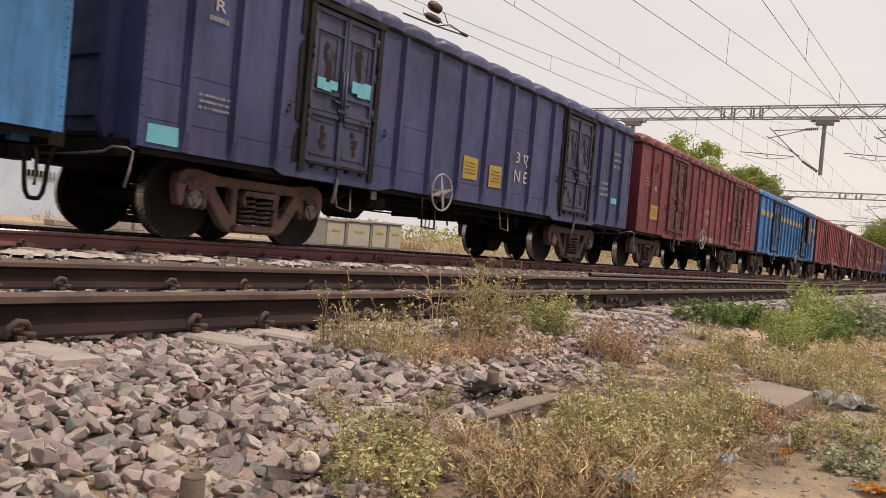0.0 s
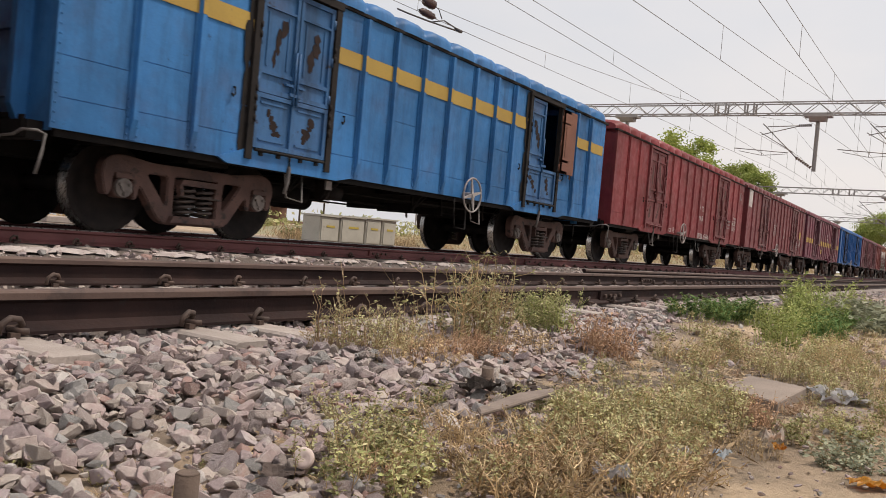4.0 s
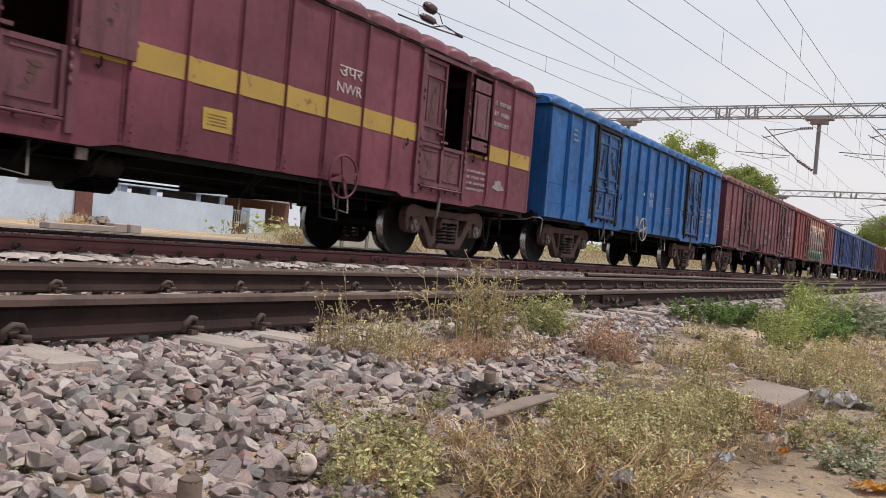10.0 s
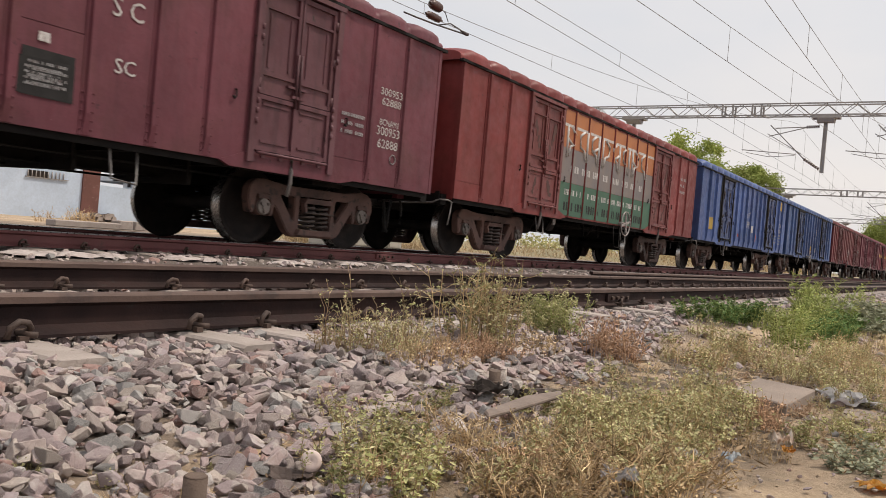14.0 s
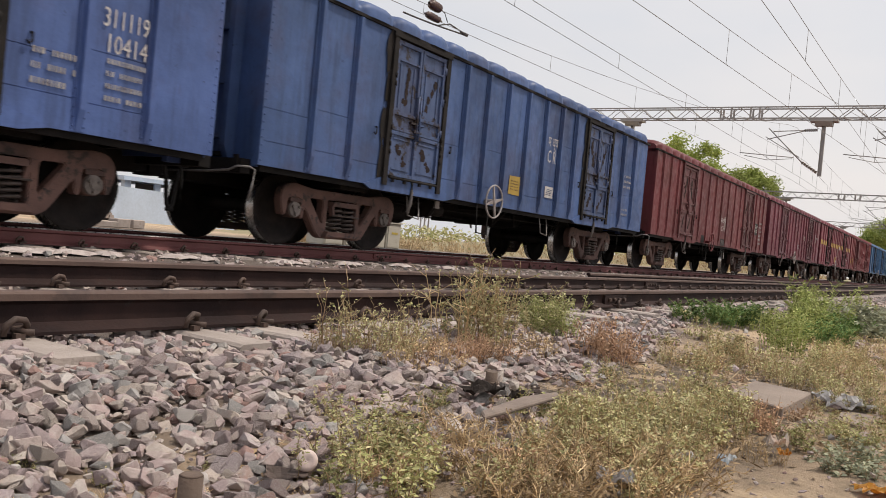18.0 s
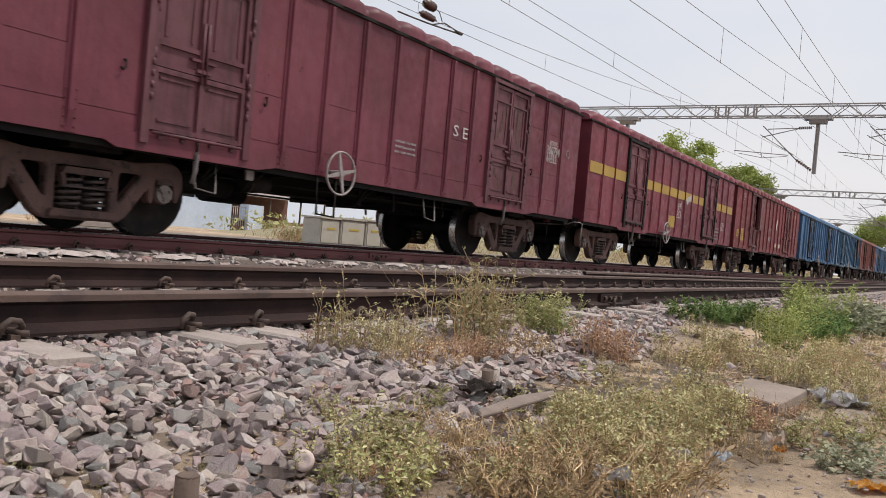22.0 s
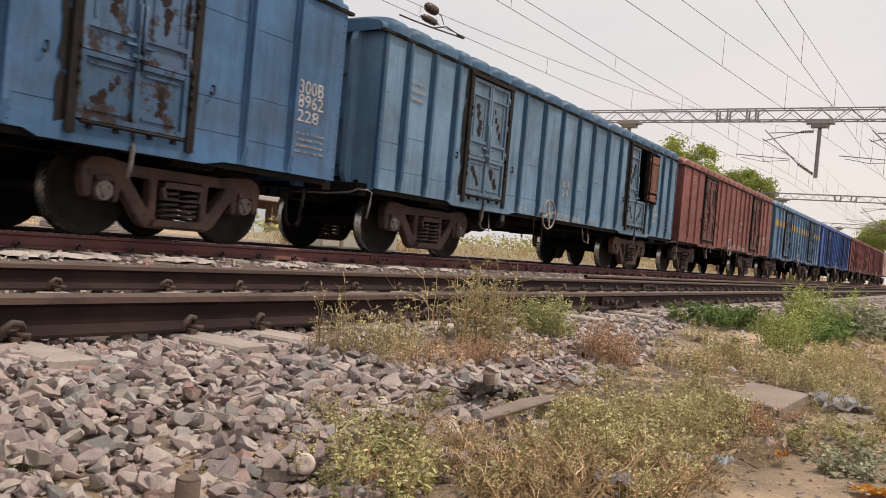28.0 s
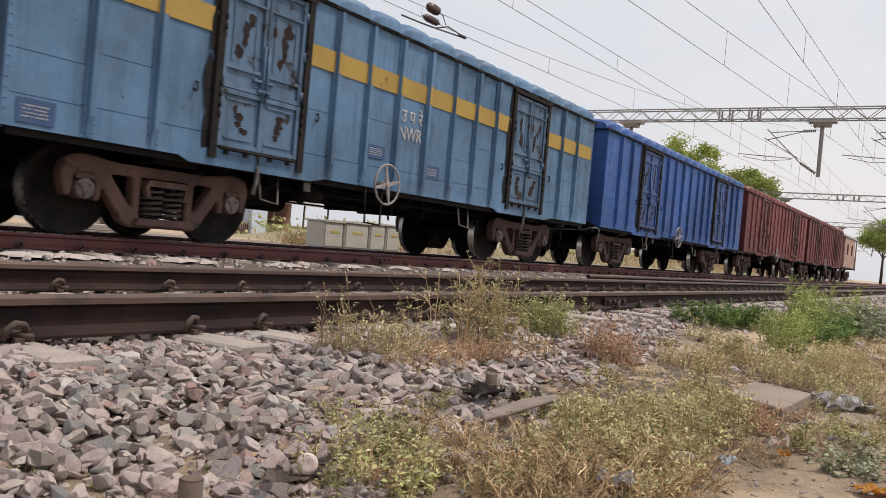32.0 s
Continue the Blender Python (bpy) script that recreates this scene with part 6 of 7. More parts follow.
def make_gatepost():
    h = holder("gate_post", pose(0, WY, 0), "white masonry gatepost with a small iron gate", "gatepost")
    bm = bmesh.new()
    box(bm, 30.4, 31.5, -0.05, 0.6, -0.5, 1.28)
    part("post", bm, WHITEWASH, h)
    bm = bmesh.new()
    for i in range(8):
        rod(bm, (29.35 + i * 0.14, 0.1, -0.35), (29.35 + i * 0.14, 0.1, 1.1), 0.018, 5)
    for z in (-0.3, 0.45, 1.1):
        box(bm, 29.3, 30.38, 0.08, 0.12, z - 0.02, z + 0.02)
    part("gate", bm, GALV, h)
    bm = bmesh.new()
    box(bm, 29.3, 30.38, 0.15, 0.2, -0.4, 0.45)
    part("gate_panel", bm, PILLAR_RED, h)
    return h


def make_cabinet(x, w, h):
    c = holder("cable_cabinet", pose(x, 16.0, -0.1), "cream concrete cable cabinet with panelled doors", "cabinet", "cable cabinets")
    bm = bmesh.new()
    box(bm, 0, w - 0.04, 0, 0.7, 0, h)
    bmesh.ops.bevel(bm, geom=bm.edges[:], offset=0.02, segments=1, affect="EDGES")
    part("body", bm, CABINET_CREAM, c)
    bm = bmesh.new()
    box(bm, 0.06, w - 0.10, -0.025, 0.0, 0.05, h - 0.08)
    door = part("door", bm, CABINET_CREAM, c)
    bm = bmesh.new()
    box(bm, 0.3 * w, 0.7 * w, -0.035, -0.026, h * 0.58, h * 0.66)
    part("sign", bm, WARN_YELLOW, door, "small yellow warning plate")
    bm = bmesh.new()
    box(bm, -0.03, w - 0.01, -0.05, 0.75, h, h + 0.05)
    part("lid", bm, CABINET_CREAM, c)


make_yard_wall()
make_store()
make_shed()
make_gatepost()
for cx, cw, ch in ((18.1, 0.92, 0.76), (19.05, 1.2, 0.79), (20.27, 0.85, 0.82), (21.14, 0.8, 0.83)):
    make_cabinet(cx, cw, ch)
for kx, kw in ((11.0, 0.9), (11.95, 1.1), (13.1, 0.45), (13.7, 0.4)):
    bm = bmesh.new()
    box(bm, 0, kw, 0, 0.35, 0.0, 0.16 if kw > 0.6 else 0.24)
    bmesh.ops.bevel(bm, geom=bm.edges[:], offset=0.02, segments=1, affect="EDGES")
    k = part("concrete_block", bm, CONCRETE)
    k.matrix_basis = pose(kx, 18.2 + 0.25 * (kx - 11), -0.13, 0, 0, 6)
    tagged(k, "grey concrete block lying beside the far track", "concrete block", "concrete blocks")


# a low bank of dry earth and grass behind the tracks
def make_bank():
    m = surface("dry_grass_bank", (0.30, 0.25, 0.15), (0.20, 0.19, 0.10), 0.6, 0.95, 0, 0.8, 9.0, c3=(0.20, 0.22, 0.09), spots=0.6)
    bm = bmesh.new()
    rows = []
    for i in range(150):
        x = 21.0 + 1.5 * i
        y = 23.0 + 0.02 * (x - 21)
        top = min(1.0, i / 4) * (0.55 + 0.25 * noise.noise((x * 0.16, 0.3, 4.0)) + 0.12 * noise.noise((x * 0.7, 1.3, 4.0)))
        rows.append([bm.verts.new((x, y + dy, -0.3 + top * f)) for dy, f in ((-2.6, 0.0), (-1.6, 0.45), (-0.7, 0.95), (0.4, 1.1), (2.5, 0.9), (6.0, 0.3), (8.0, 0.0))])
    for a, b in zip(rows, rows[1:]):
        for j in range(6):
            bm.faces.new((a[j], a[j + 1], b[j + 1], b[j])).smooth = True
    bmesh.ops.recalc_face_normals(bm, faces=bm.faces)
    tagged(part("bank", bm, m), "low bank of dry earth and grass", "bank", kind="structure")


make_bank()


# ---- plants ----
def plant_data(seed, height, spread, stems, twigs, leaves, leaf, droop=0.25, upright=0.6, blade=0.002):
    """Thin bent stalks of uneven height with side twigs, and narrow folded leaves; two meshes."""
    rnd = random.Random(seed)
    sv, sf, lv, lf = [], [], [], []

    def stalk(pts, w0, w1):
        n0, m = len(sv), len(pts) - 1
        d = pts[-1] - pts[0]
        u = d.cross(Vector((0.3, 0.2, 1.0)) if abs(d.z) < 0.9 * d.length else Vector((1, 0.3, 0))).normalized()
        v = d.cross(u).normalized()
        for k, p in enumerate(pts):
            w = w0 + (w1 - w0) * k / m
            sv.extend([p + u * w, p - u * w * 0.5 + v * w * 0.87, p - u * w * 0.5 - v * w * 0.87])
        for k in range(m):
            o = n0 + 3 * k
            for i, j in ((0, 1), (1, 2), (2, 0)):
                sf.append((o + i, o + j, o + 3 + j, o + 3 + i))

    def leaf_at(p, size):
        c = rnd.uniform(0, 2 * math.pi)
        out = Vector((math.cos(c), math.sin(c), rnd.uniform(-0.2, 1.0))).normalized()
        s = size * rnd.uniform(0.5, 1.25)
        across = out.cross(Vector((rnd.uniform(-1, 1), rnd.uniform(-1, 1), 1))).normalized() * s * 0.24
        n1 = len(lv)
        lv.extend([p, p + out * s * 0.5 + across, p + out * s - Vector((0, 0, s * 0.15)), p + out * s * 0.5 - across])
        lf.append((n1, n1 + 1, n1 + 2, n1 + 3))

    for i in range(stems):
        a, r = rnd.uniform(0, 2 * math.pi), spread * 0.5 * math.sqrt(rnd.random())
        root = Vector((r * math.cos(a), r * math.sin(a), -0.02))
        h = height * (0.30 + 0.70 * rnd.random() ** 1.3)
        b = a + rnd.gauss(0, 0.9)
        lean = Vector((math.cos(b), math.sin(b), 0)) * h * (1.25 - upright) * rnd.uniform(0.1, 1.0)
        pts = [root + lean * (k / 4) ** 1.5 + Vector((rnd.gauss(0, 1) * 0.02 * h, rnd.gauss(0, 1) * 0.02 * h, h * (k / 4) - droop * h * rnd.uniform(0.3, 1.0) * (k / 4) ** 3)) for k in range(5)]
        stalk(pts, blade, blade * 0.45)
        paths = [(pts[2], pts[4], 0.5), (pts[1], pts[3], 0.25)]
        for j in range(twigs):
            k = rnd.uniform(1.2, 3.9)
            p = pts[int(k)].lerp(pts[int(k) + 1], k % 1)
            c = rnd.uniform(0, 2 * math.pi)
            q = p + Vector((math.cos(c), math.sin(c), rnd.uniform(0.2, 1.6))).normalized() * h * rnd.uniform(0.10, 0.30)
            stalk([p, p.lerp(q, 0.55) + Vector((0, 0, -0.01 * h)), q], blade * 0.55, blade * 0.3)
            paths.append((p, q, 1.0))
        total = sum(w for _, _, w in paths)
        for p, q, w in paths:
            for _ in range(int(leaves * w / total + rnd.random())):
                leaf_at(p.lerp(q, rnd.uniform(0.15, 1.0)), leaf)
    out = []
    for nm, v, f in (("stem", sv, sf), ("foliage", lv, lf)):
        me = bpy.data.meshes.new(nm)
        me.from_pydata([tuple(p) for p in v], [], f)
        out.append(me)
    return out


KINDS = {  # height, spread, stems, twigs, leaves, leaf size, droop, upright, blade, stem material, leaf material, label, category
    "tall_weed": (0.44, 0.18, 11, 6, 34, 0.021, 0.10, 0.95, 0.0030, STRAW, LEAF_YELLOW, "tall yellow-green weed gone to seed in the ballast", "weed"),
    "thin_stalk": (0.40, 0.10, 5, 5, 18, 0.020, 0.05, 1.05, 0.0028, TWIG, LEAF_YELLOW, "thin dry weed stalks with pale seed heads", "weed"),
    "green_weed": (0.27, 0.20, 44, 4, 26, 0.021, 0.08, 0.85, 0.0022, LEAF_GREEN, LEAF_YELLOW, "round feathery green weed in the ballast", "weed"),
    "dark_bush": (0.27, 0.40, 34, 5, 36, 0.036, 0.12, 0.6, 0.004, LEAF_GREEN, LEAF_DARK, "dense dark green low bush beside the rail", "bush"),
    "tall_green": (0.46, 0.24, 15, 6, 34, 0.034, 0.10, 0.9, 0.004, LEAF_GREEN, LEAF_GREEN, "tall fresh green weed clump with fine leaves", "weed"),
    "dry_tuft": (0.20, 0.20, 24, 2, 5, 0.018, 0.3, 0.75, 0.0021, STRAW, STRAW, "straw-coloured dry grass tuft", "grass tuft"),
    "dry_tall": (0.32, 0.22, 26, 3, 14, 0.018, 0.22, 0.85, 0.0024, STRAW, LEAF_YELLOW, "tall pale dry grass clump in the ballast", "grass tuft"),
    "red_tuft": (0.19, 0.16, 20, 3, 9, 0.017, 0.18, 0.9, 0.0024, RED_STRAW, RED_STRAW, "reddish dried-out weed stems", "weed"),
    "mass_weed": (0.23, 0.20, 15, 4, 26, 0.020, 0.12, 0.85, 0.0023, STRAW, LEAF_YELLOW, "sprawling yellow-green weed with dry stems", "weed"),
    "sprawl": (0.18, 0.20, 18, 5, 7, 0.016, 0.35, 0.15, 0.0032, STRAW, TWIG, "dry straw-brown weed sprawling over dark litter", "weed"),
    "low_green": (0.19, 0.18, 13, 4, 24, 0.021, 0.2, 0.75, 0.0023, STRAW, LEAF_OLIVE, "low green weed with small leaves among stones", "weed"),
    "grey_weed": (0.10, 0.22, 13, 3, 16, 0.026, 0.3, 0.35, 0.0024, STRAW, LEAF_GREY, "grey-green creeping weed on bare soil", "weed"),
    "broad_leaf": (0.48, 0.5, 14, 3, 22, 0.11, 0.1, 0.6, 0.005, LEAF_GREY, LEAF_GREY, "broad-leaved green plant beside the track", "bush"),
}
PLANTS = {k: [plant_data(100 * i + j, *v[:9]) for j in range(3)] for i, (k, v) in enumerate(KINDS.items())}
plant_rnd = random.Random(12)


def plant(kind, x, y, size=1.0, group=""):
    v = KINDS[kind]
    stems, leaves = plant_rnd.choice(PLANTS[kind])
    ob = holder(kind, pose(x, y, ground_z(x, y) - 0.005, plant_rnd.uniform(-6, 6), plant_rnd.uniform(-6, 6), plant_rnd.uniform(0, 360)) @ Matrix.Diagonal((size, size, size, 1)),
                v[11], v[12], group or kind.replace("_", " ") + " beside the track")
    for me, m, nm in ((stems, v[9], "stem"), (leaves, v[10], "foliage")):
        if not me.materials:
            me.materials.append(m)
        leafy = new(nm, me)
        leafy.parent, leafy["kind"] = ob, "stuff"


def patch(kind, spots, size=1.0, jitter=0.0, extra=1):
    for x, y in spots:
        for k in range(extra):
            plant(kind, x + plant_rnd.uniform(-jitter, jitter) * (k > 0 or jitter < 0.05), y + plant_rnd.uniform(-jitter, jitter) * (k > 0), size * plant_rnd.uniform(0.8, 1.15))


patch("tall_weed", [(3.89, 2.30), (4.07, 2.36), (3.98, 2.22), (4.1, 2.25), (3.82, 2.36), (4.2, 2.3), (4.02, 2.28)], 1.2)
patch("thin_stalk", [(3.45, 2.49), (3.52, 2.38), (3.4, 2.4), (3.58, 2.46), (2.95, 2.5), (3.1, 2.52), (2.86, 2.45), (3.25, 2.45), (4.4, 2.4), (4.6, 2.5)], 0.95)
patch("red_tuft", [(4.67, 1.79), (4.73, 1.90), (4.85, 1.84), (4.78, 1.76), (4.6, 1.84), (4.7, 1.72)], 1.75)
patch("red_tuft", [(3.49, 2.06), (3.62, 2.02), (3.75, 2.05), (3.2, 2.12), (3.36, 2.1), (3.56, 2.12), (3.7, 2.13)], 0.95, 0.07, 2)
patch("dry_tall", [(3.0, 2.29), (3.07, 2.2), (3.22, 2.25), (2.96, 2.39), (3.12, 2.36), (3.3, 2.3)], 0.95)
patch("dry_tuft", [(3.3, 2.3), (3.45, 2.2), (2.9, 2.5), (3.0, 2.14), (3.2, 2.1), (3.6, 2.25), (3.8, 2.15), (4.0, 2.05), (4.3, 2.1), (4.5, 2.2)], 0.9, 0.1, 2)
patch("green_weed", [(4.90, 2.36), (5.02, 2.5), (5.16, 2.42), (5.05, 2.30), (5.26, 2.5)], 1.15)
patch("tall_weed", [(4.75, 2.42), (5.4, 2.5)], 0.75)
patch("dark_bush", [(8.2, 2.32), (8.43, 2.15), (8.7, 2.1), (8.9, 1.96), (9.2, 2.0)], 1.1)
patch("tall_green", [(6.9, 1.25), (7.1, 1.1), (7.5, 1.35), (7.8, 1.38), (8.4, 1.4), (8.8, 1.36), (9.2, 1.25), (9.8, 1.4), (9.0, 1.55)], 1.0)
patch("mass_weed", [(5.36, 1.57), (5.44, 1.41), (5.86, 1.33), (5.46, 1.06), (6.3, 0.8), (5.64, 0.85), (6.0, 1.1), (6.4, 1.45), (6.7, 1.6), (6.95, 1.76)], 1.1, 0.2, 2)
patch("dry_tuft", [(5.36, 1.57), (5.44, 1.41), (5.86, 1.33), (5.46, 1.06), (6.3, 0.8), (5.64, 0.85), (7.25, 0.66), (8.14, 0.88), (6.0, 1.1), (6.4, 1.45)], 1.0, 0.25, 2)
patch("low_green", [(1.68, 1.30), (1.69, 1.2), (1.80, 1.17), (1.9, 1.45), (1.96, 1.24), (2.06, 1.55), (1.75, 1.42)], 0.9, 0.09, 2)
patch("mass_weed", [(1.8, 1.35), (1.92, 1.5), (2.0, 1.35), (1.72, 1.45), (2.05, 1.65)], 0.9, 0.05, 1)
patch("sprawl", [(2.16, 1.31), (2.05, 1.16), (2.28, 1.21), (2.28, 1.42), (1.99, 1.01), (1.97, 0.9), (2.4, 1.35), (2.15, 1.05), (2.3, 1.0), (2.1, 0.9)], 0.95, 0.07, 2)
patch("sprawl", [(2.28, 0.83), (2.24, 0.73), (2.37, 0.75), (2.5, 0.72), (2.22, 0.95), (2.07, 0.82), (2.5, 0.9), (2.65, 0.8), (2.45, 1.1), (2.6, 1.2)], 1.0, 0.08, 2)
patch("mass_weed", [(2.9, 1.12), (2.72, 0.96), (2.8, 1.05), (2.73, 0.87), (2.9, 0.84), (3.1, 0.80), (3.42, 0.77), (2.55, 0.95), (2.6, 1.1)], 0.95, 0.09, 2)
patch("mass_weed", [(3.91, 0.98), (3.78, 0.80), (3.3, 1.0), (3.55, 0.9), (3.1, 1.05), (2.95, 0.95), (3.2, 0.9), (3.0, 1.2), (3.3, 1.15), (3.6, 1.1)], 1.0, 0.1, 2)
patch("tall_weed", [(2.95, 1.12), (3.2, 1.02), (3.45, 0.88), (3.05, 0.9), (2.75, 1.0), (3.3, 1.15), (3.55, 1.0), (2.6, 0.9), (2.85, 0.82), (3.15, 0.85), (3.7, 0.92)], 0.62)
patch("thin_stalk", [(2.35, 0.85), (2.2, 1.1), (2.5, 1.0), (2.05, 0.95), (2.7, 0.75), (1.85, 1.2), (1.95, 1.4)], 0.5)
patch("mass_weed", [(2.2, 0.75), (2.35, 0.7), (2.1, 0.95), (2.45, 0.85), (2.3, 1.05), (2.0, 1.1), (2.55, 0.72)], 0.75, 0.06, 2)
patch("red_tuft", [(3.69, 0.69), (3.75, 0.74), (3.6, 0.66), (4.0, 0.6), (2.1, 1.0), (1.72, 1.28)], 0.8, 0.06, 2)
patch("dry_tuft", [(2.6, 0.72), (2.45, 0.85), (2.9, 0.72), (3.3, 0.68), (3.1, 0.62), (2.2, 0.66)], 0.7, 0.08, 2)
patch("dry_tuft", [(1.02, 1.42), (1.25, 1.24), (1.36, 1.30), (1.48, 1.22), (0.95, 1.62), (1.30, 1.52), (1.15, 1.6), (1.55, 1.3)], 0.32, 0.04, 2)
patch("low_green", [(1.22, 1.68), (1.08, 1.85), (1.5, 1.62), (1.9, 1.75), (2.3, 1.75), (2.15, 1.95), (1.0, 2.0)], 0.26, 0.03, 2)
patch("grey_weed", [(3.12, 0.29), (3.19, 0.24), (3.33, 0.40), (3.66, 0.26), (3.4, 0.2), (3.5, 0.32)], 0.85, 0.06, 2)
patch("tall_green", [(10.2, 1.45), (10.9, 1.55), (10.5, 1.3), (9.6, 1.5), (11.4, 1.7)], 1.5)
patch("dark_bush", [(9.9, 1.2), (10.6, 1.1), (8.7, 1.15)], 1.0, 0.15, 2)
patch("mass_weed", [(5.0, 0.62), (5.3, 0.75), (5.7, 0.6), (6.2, 0.5), (6.6, 0.85), (7.0, 0.7), (7.6, 0.9), (5.4, 0.4), (4.6, 0.42), (6.9, 0.4)], 0.85, 0.15, 2)
patch("dry_tall", [(5.2, 0.9), (5.8, 0.85), (6.5, 0.65), (7.2, 0.95), (7.9, 0.75), (5.0, 0.35), (6.0, 0.35), (8.5, 0.7)], 0.7, 0.15, 2)
patch("low_green", [(3.9, 0.22), (4.3, 0.2), (4.6, 0.28), (3.6, 0.3), (5.2, 0.25), (3.45, 0.5), (3.75, 0.45)], 0.75, 0.08, 2)
patch("broad_leaf", [(10.1, 0.88), (12.1, 1.2), (12.8, 0.99), (11.0, 0.6), (11.6, 0.9), (13.5, 0.6), (14.5, 1.3)], 0.75, 0.3, 2)
patch("low_green", [(2.5, 1.62), (4.2, 1.6), (5.9, 1.9), (9.5, 1.0), (10.4, 1.5), (2.9, 1.42), (3.1, 1.32)], 0.8, 0.1, 2)
patch("tall_green", [(12.0, 1.9), (13.0, 2.1), (14.5, 1.8), (16.0, 2.0), (18.0, 1.6)], 1.0, 0.4, 2)
patch("dry_tuft", [(19.2, 18.2), (20.0, 19.0), (21.0, 19.2), (27.0, 19.0), (29.0, 20.0), (31.0, 20.0), (24.0, 20.0), (14.0, 23.0), (15.5, 24.0)], 3.6, 0.8, 3)
patch("dark_bush", [(22.5, 20.0), (23.2, 20.5), (29.0, 24.0), (31.0, 25.0), (33.0, 25.0), (35.0, 26.0)], 2.0, 0.8, 4)


for _ in range(120):
    gx, gy = 1.9 + 7.5 * plant_rnd.random() ** 1.5, 0.05 + 1.6 * plant_rnd.random()
    if not (2.3 < gx < 3.25 and gy < 0.62) and not (1.9 < gx < 2.9 and gy > 1.5) and not (3.9 < gx < 4.8 and 0.6 < gy < 1.0):
        plant(plant_rnd.choice(("dry_tuft", "dry_tuft", "red_tuft", "mass_weed", "sprawl")), gx, gy, plant_rnd.uniform(0.3, 0.55))


lv, lf = [], []
for _ in range(5200):
    gx, gy = 1.5 + 6.5 * plant_rnd.random() ** 1.5, 0.05 + 1.65 * plant_rnd.random()
    if 2.25 < gx < 3.3 and gy < 0.6 and plant_rnd.random() < 0.93:
        continue
    a, r, z = plant_rnd.uniform(0, 6.3), plant_rnd.uniform(0.008, 0.03), ground_z(gx, gy) + plant_rnd.uniform(0.002, 0.03)
    u, w = Vector((math.cos(a) * r, math.sin(a) * r, plant_rnd.uniform(-0.5, 0.5) * r)), Vector((-math.sin(a), math.cos(a), plant_rnd.uniform(-0.6, 0.6))) * r * plant_rnd.uniform(0.12, 0.4)
    p, n0 = Vector((gx, gy, z)), len(lv)
    lv += [tuple(p - u), tuple(p + w), tuple(p + u), tuple(p - w)]
    lf.append((n0, n0 + 1, n0 + 2, n0 + 3))
litter = bpy.data.meshes.new("leaf_litter")
litter.from_pydata(lv, [], lf)
litter.materials.append(TWIG)
tagged(new("leaf_litter", litter), "brown dead leaves and broken stalks on earth", "leaf litter", kind="stuff")


def make_tree(x, y, h, crown, seed, leaves=15000):
    """Tapered trunk, forking limbs, and a crown of many small leaves in uneven clumps."""
    rnd = random.Random(seed)
    t = holder("tree", pose(x, y, -0.3), "leafy green tree standing behind the train", "tree", "trees behind the tracks")
    bm = bmesh.new()
    rod(bm, (0, 0, 0), (0.1, 0, h * 0.45), 0.28, 9, 0.18)
    tips = []
    for i in range(9):
        a = 2 * math.pi * i / 9 + rnd.uniform(-0.3, 0.3)
        k = rnd.uniform(0.55, 1.0)
        p0 = Vector((0.1, 0, h * rnd.uniform(0.36, 0.46)))
        p1 = p0 + Vector((math.cos(a) * crown * 0.3 * k, math.sin(a) * crown * 0.3 * k, h * rnd.uniform(0.12, 0.25)))
        p2 = p1 + Vector((math.cos(a) * crown * 0.2 * k, math.sin(a) * crown * 0.2 * k, h * rnd.uniform(0.05, 0.22)))
        tube(bm, [p0, p1, p2], 0.07, 6)
        tips += [p1.lerp(p2, 0.4), p2, p1 + Vector((rnd.uniform(-1, 1), rnd.uniform(-1, 1), rnd.uniform(0.4, 1.4))) * crown * 0.14]
    part("trunk", bm, BARK, t)
    tips += [Vector((rnd.uniform(-0.3, 0.3) * crown, rnd.uniform(-0.3, 0.3) * crown, h * rnd.uniform(0.75, 0.97))) for _ in range(10)]
    v, f = [], []
    per = leaves // len(tips)
    for c in tips:
        r = crown * rnd.uniform(0.10, 0.17)
        for _ in range(per):
            d = Vector((rnd.gauss(0, 1), rnd.gauss(0, 1), rnd.gauss(0, 0.75)))
            p = c + d * r * 0.6
            s = rnd.uniform(0.13, 0.25)
            a, b = Vector((rnd.uniform(-1, 1), rnd.uniform(-1, 1), rnd.uniform(-0.6, 0.6))).normalized() * s, Vector((rnd.uniform(-1, 1), rnd.uniform(-1, 1), rnd.uniform(-1, 1))).normalized() * s * 0.5
            n0 = len(v)
            v += [tuple(p - a), tuple(p + b), tuple(p + a), tuple(p - b)]
            f.append((n0, n0 + 1, n0 + 2, n0 + 3))
    me = bpy.data.meshes.new("crown")
    me.from_pydata(v, [], f)
    me.materials.append(TREE_LEAF)
    new("crown", me).parent = t


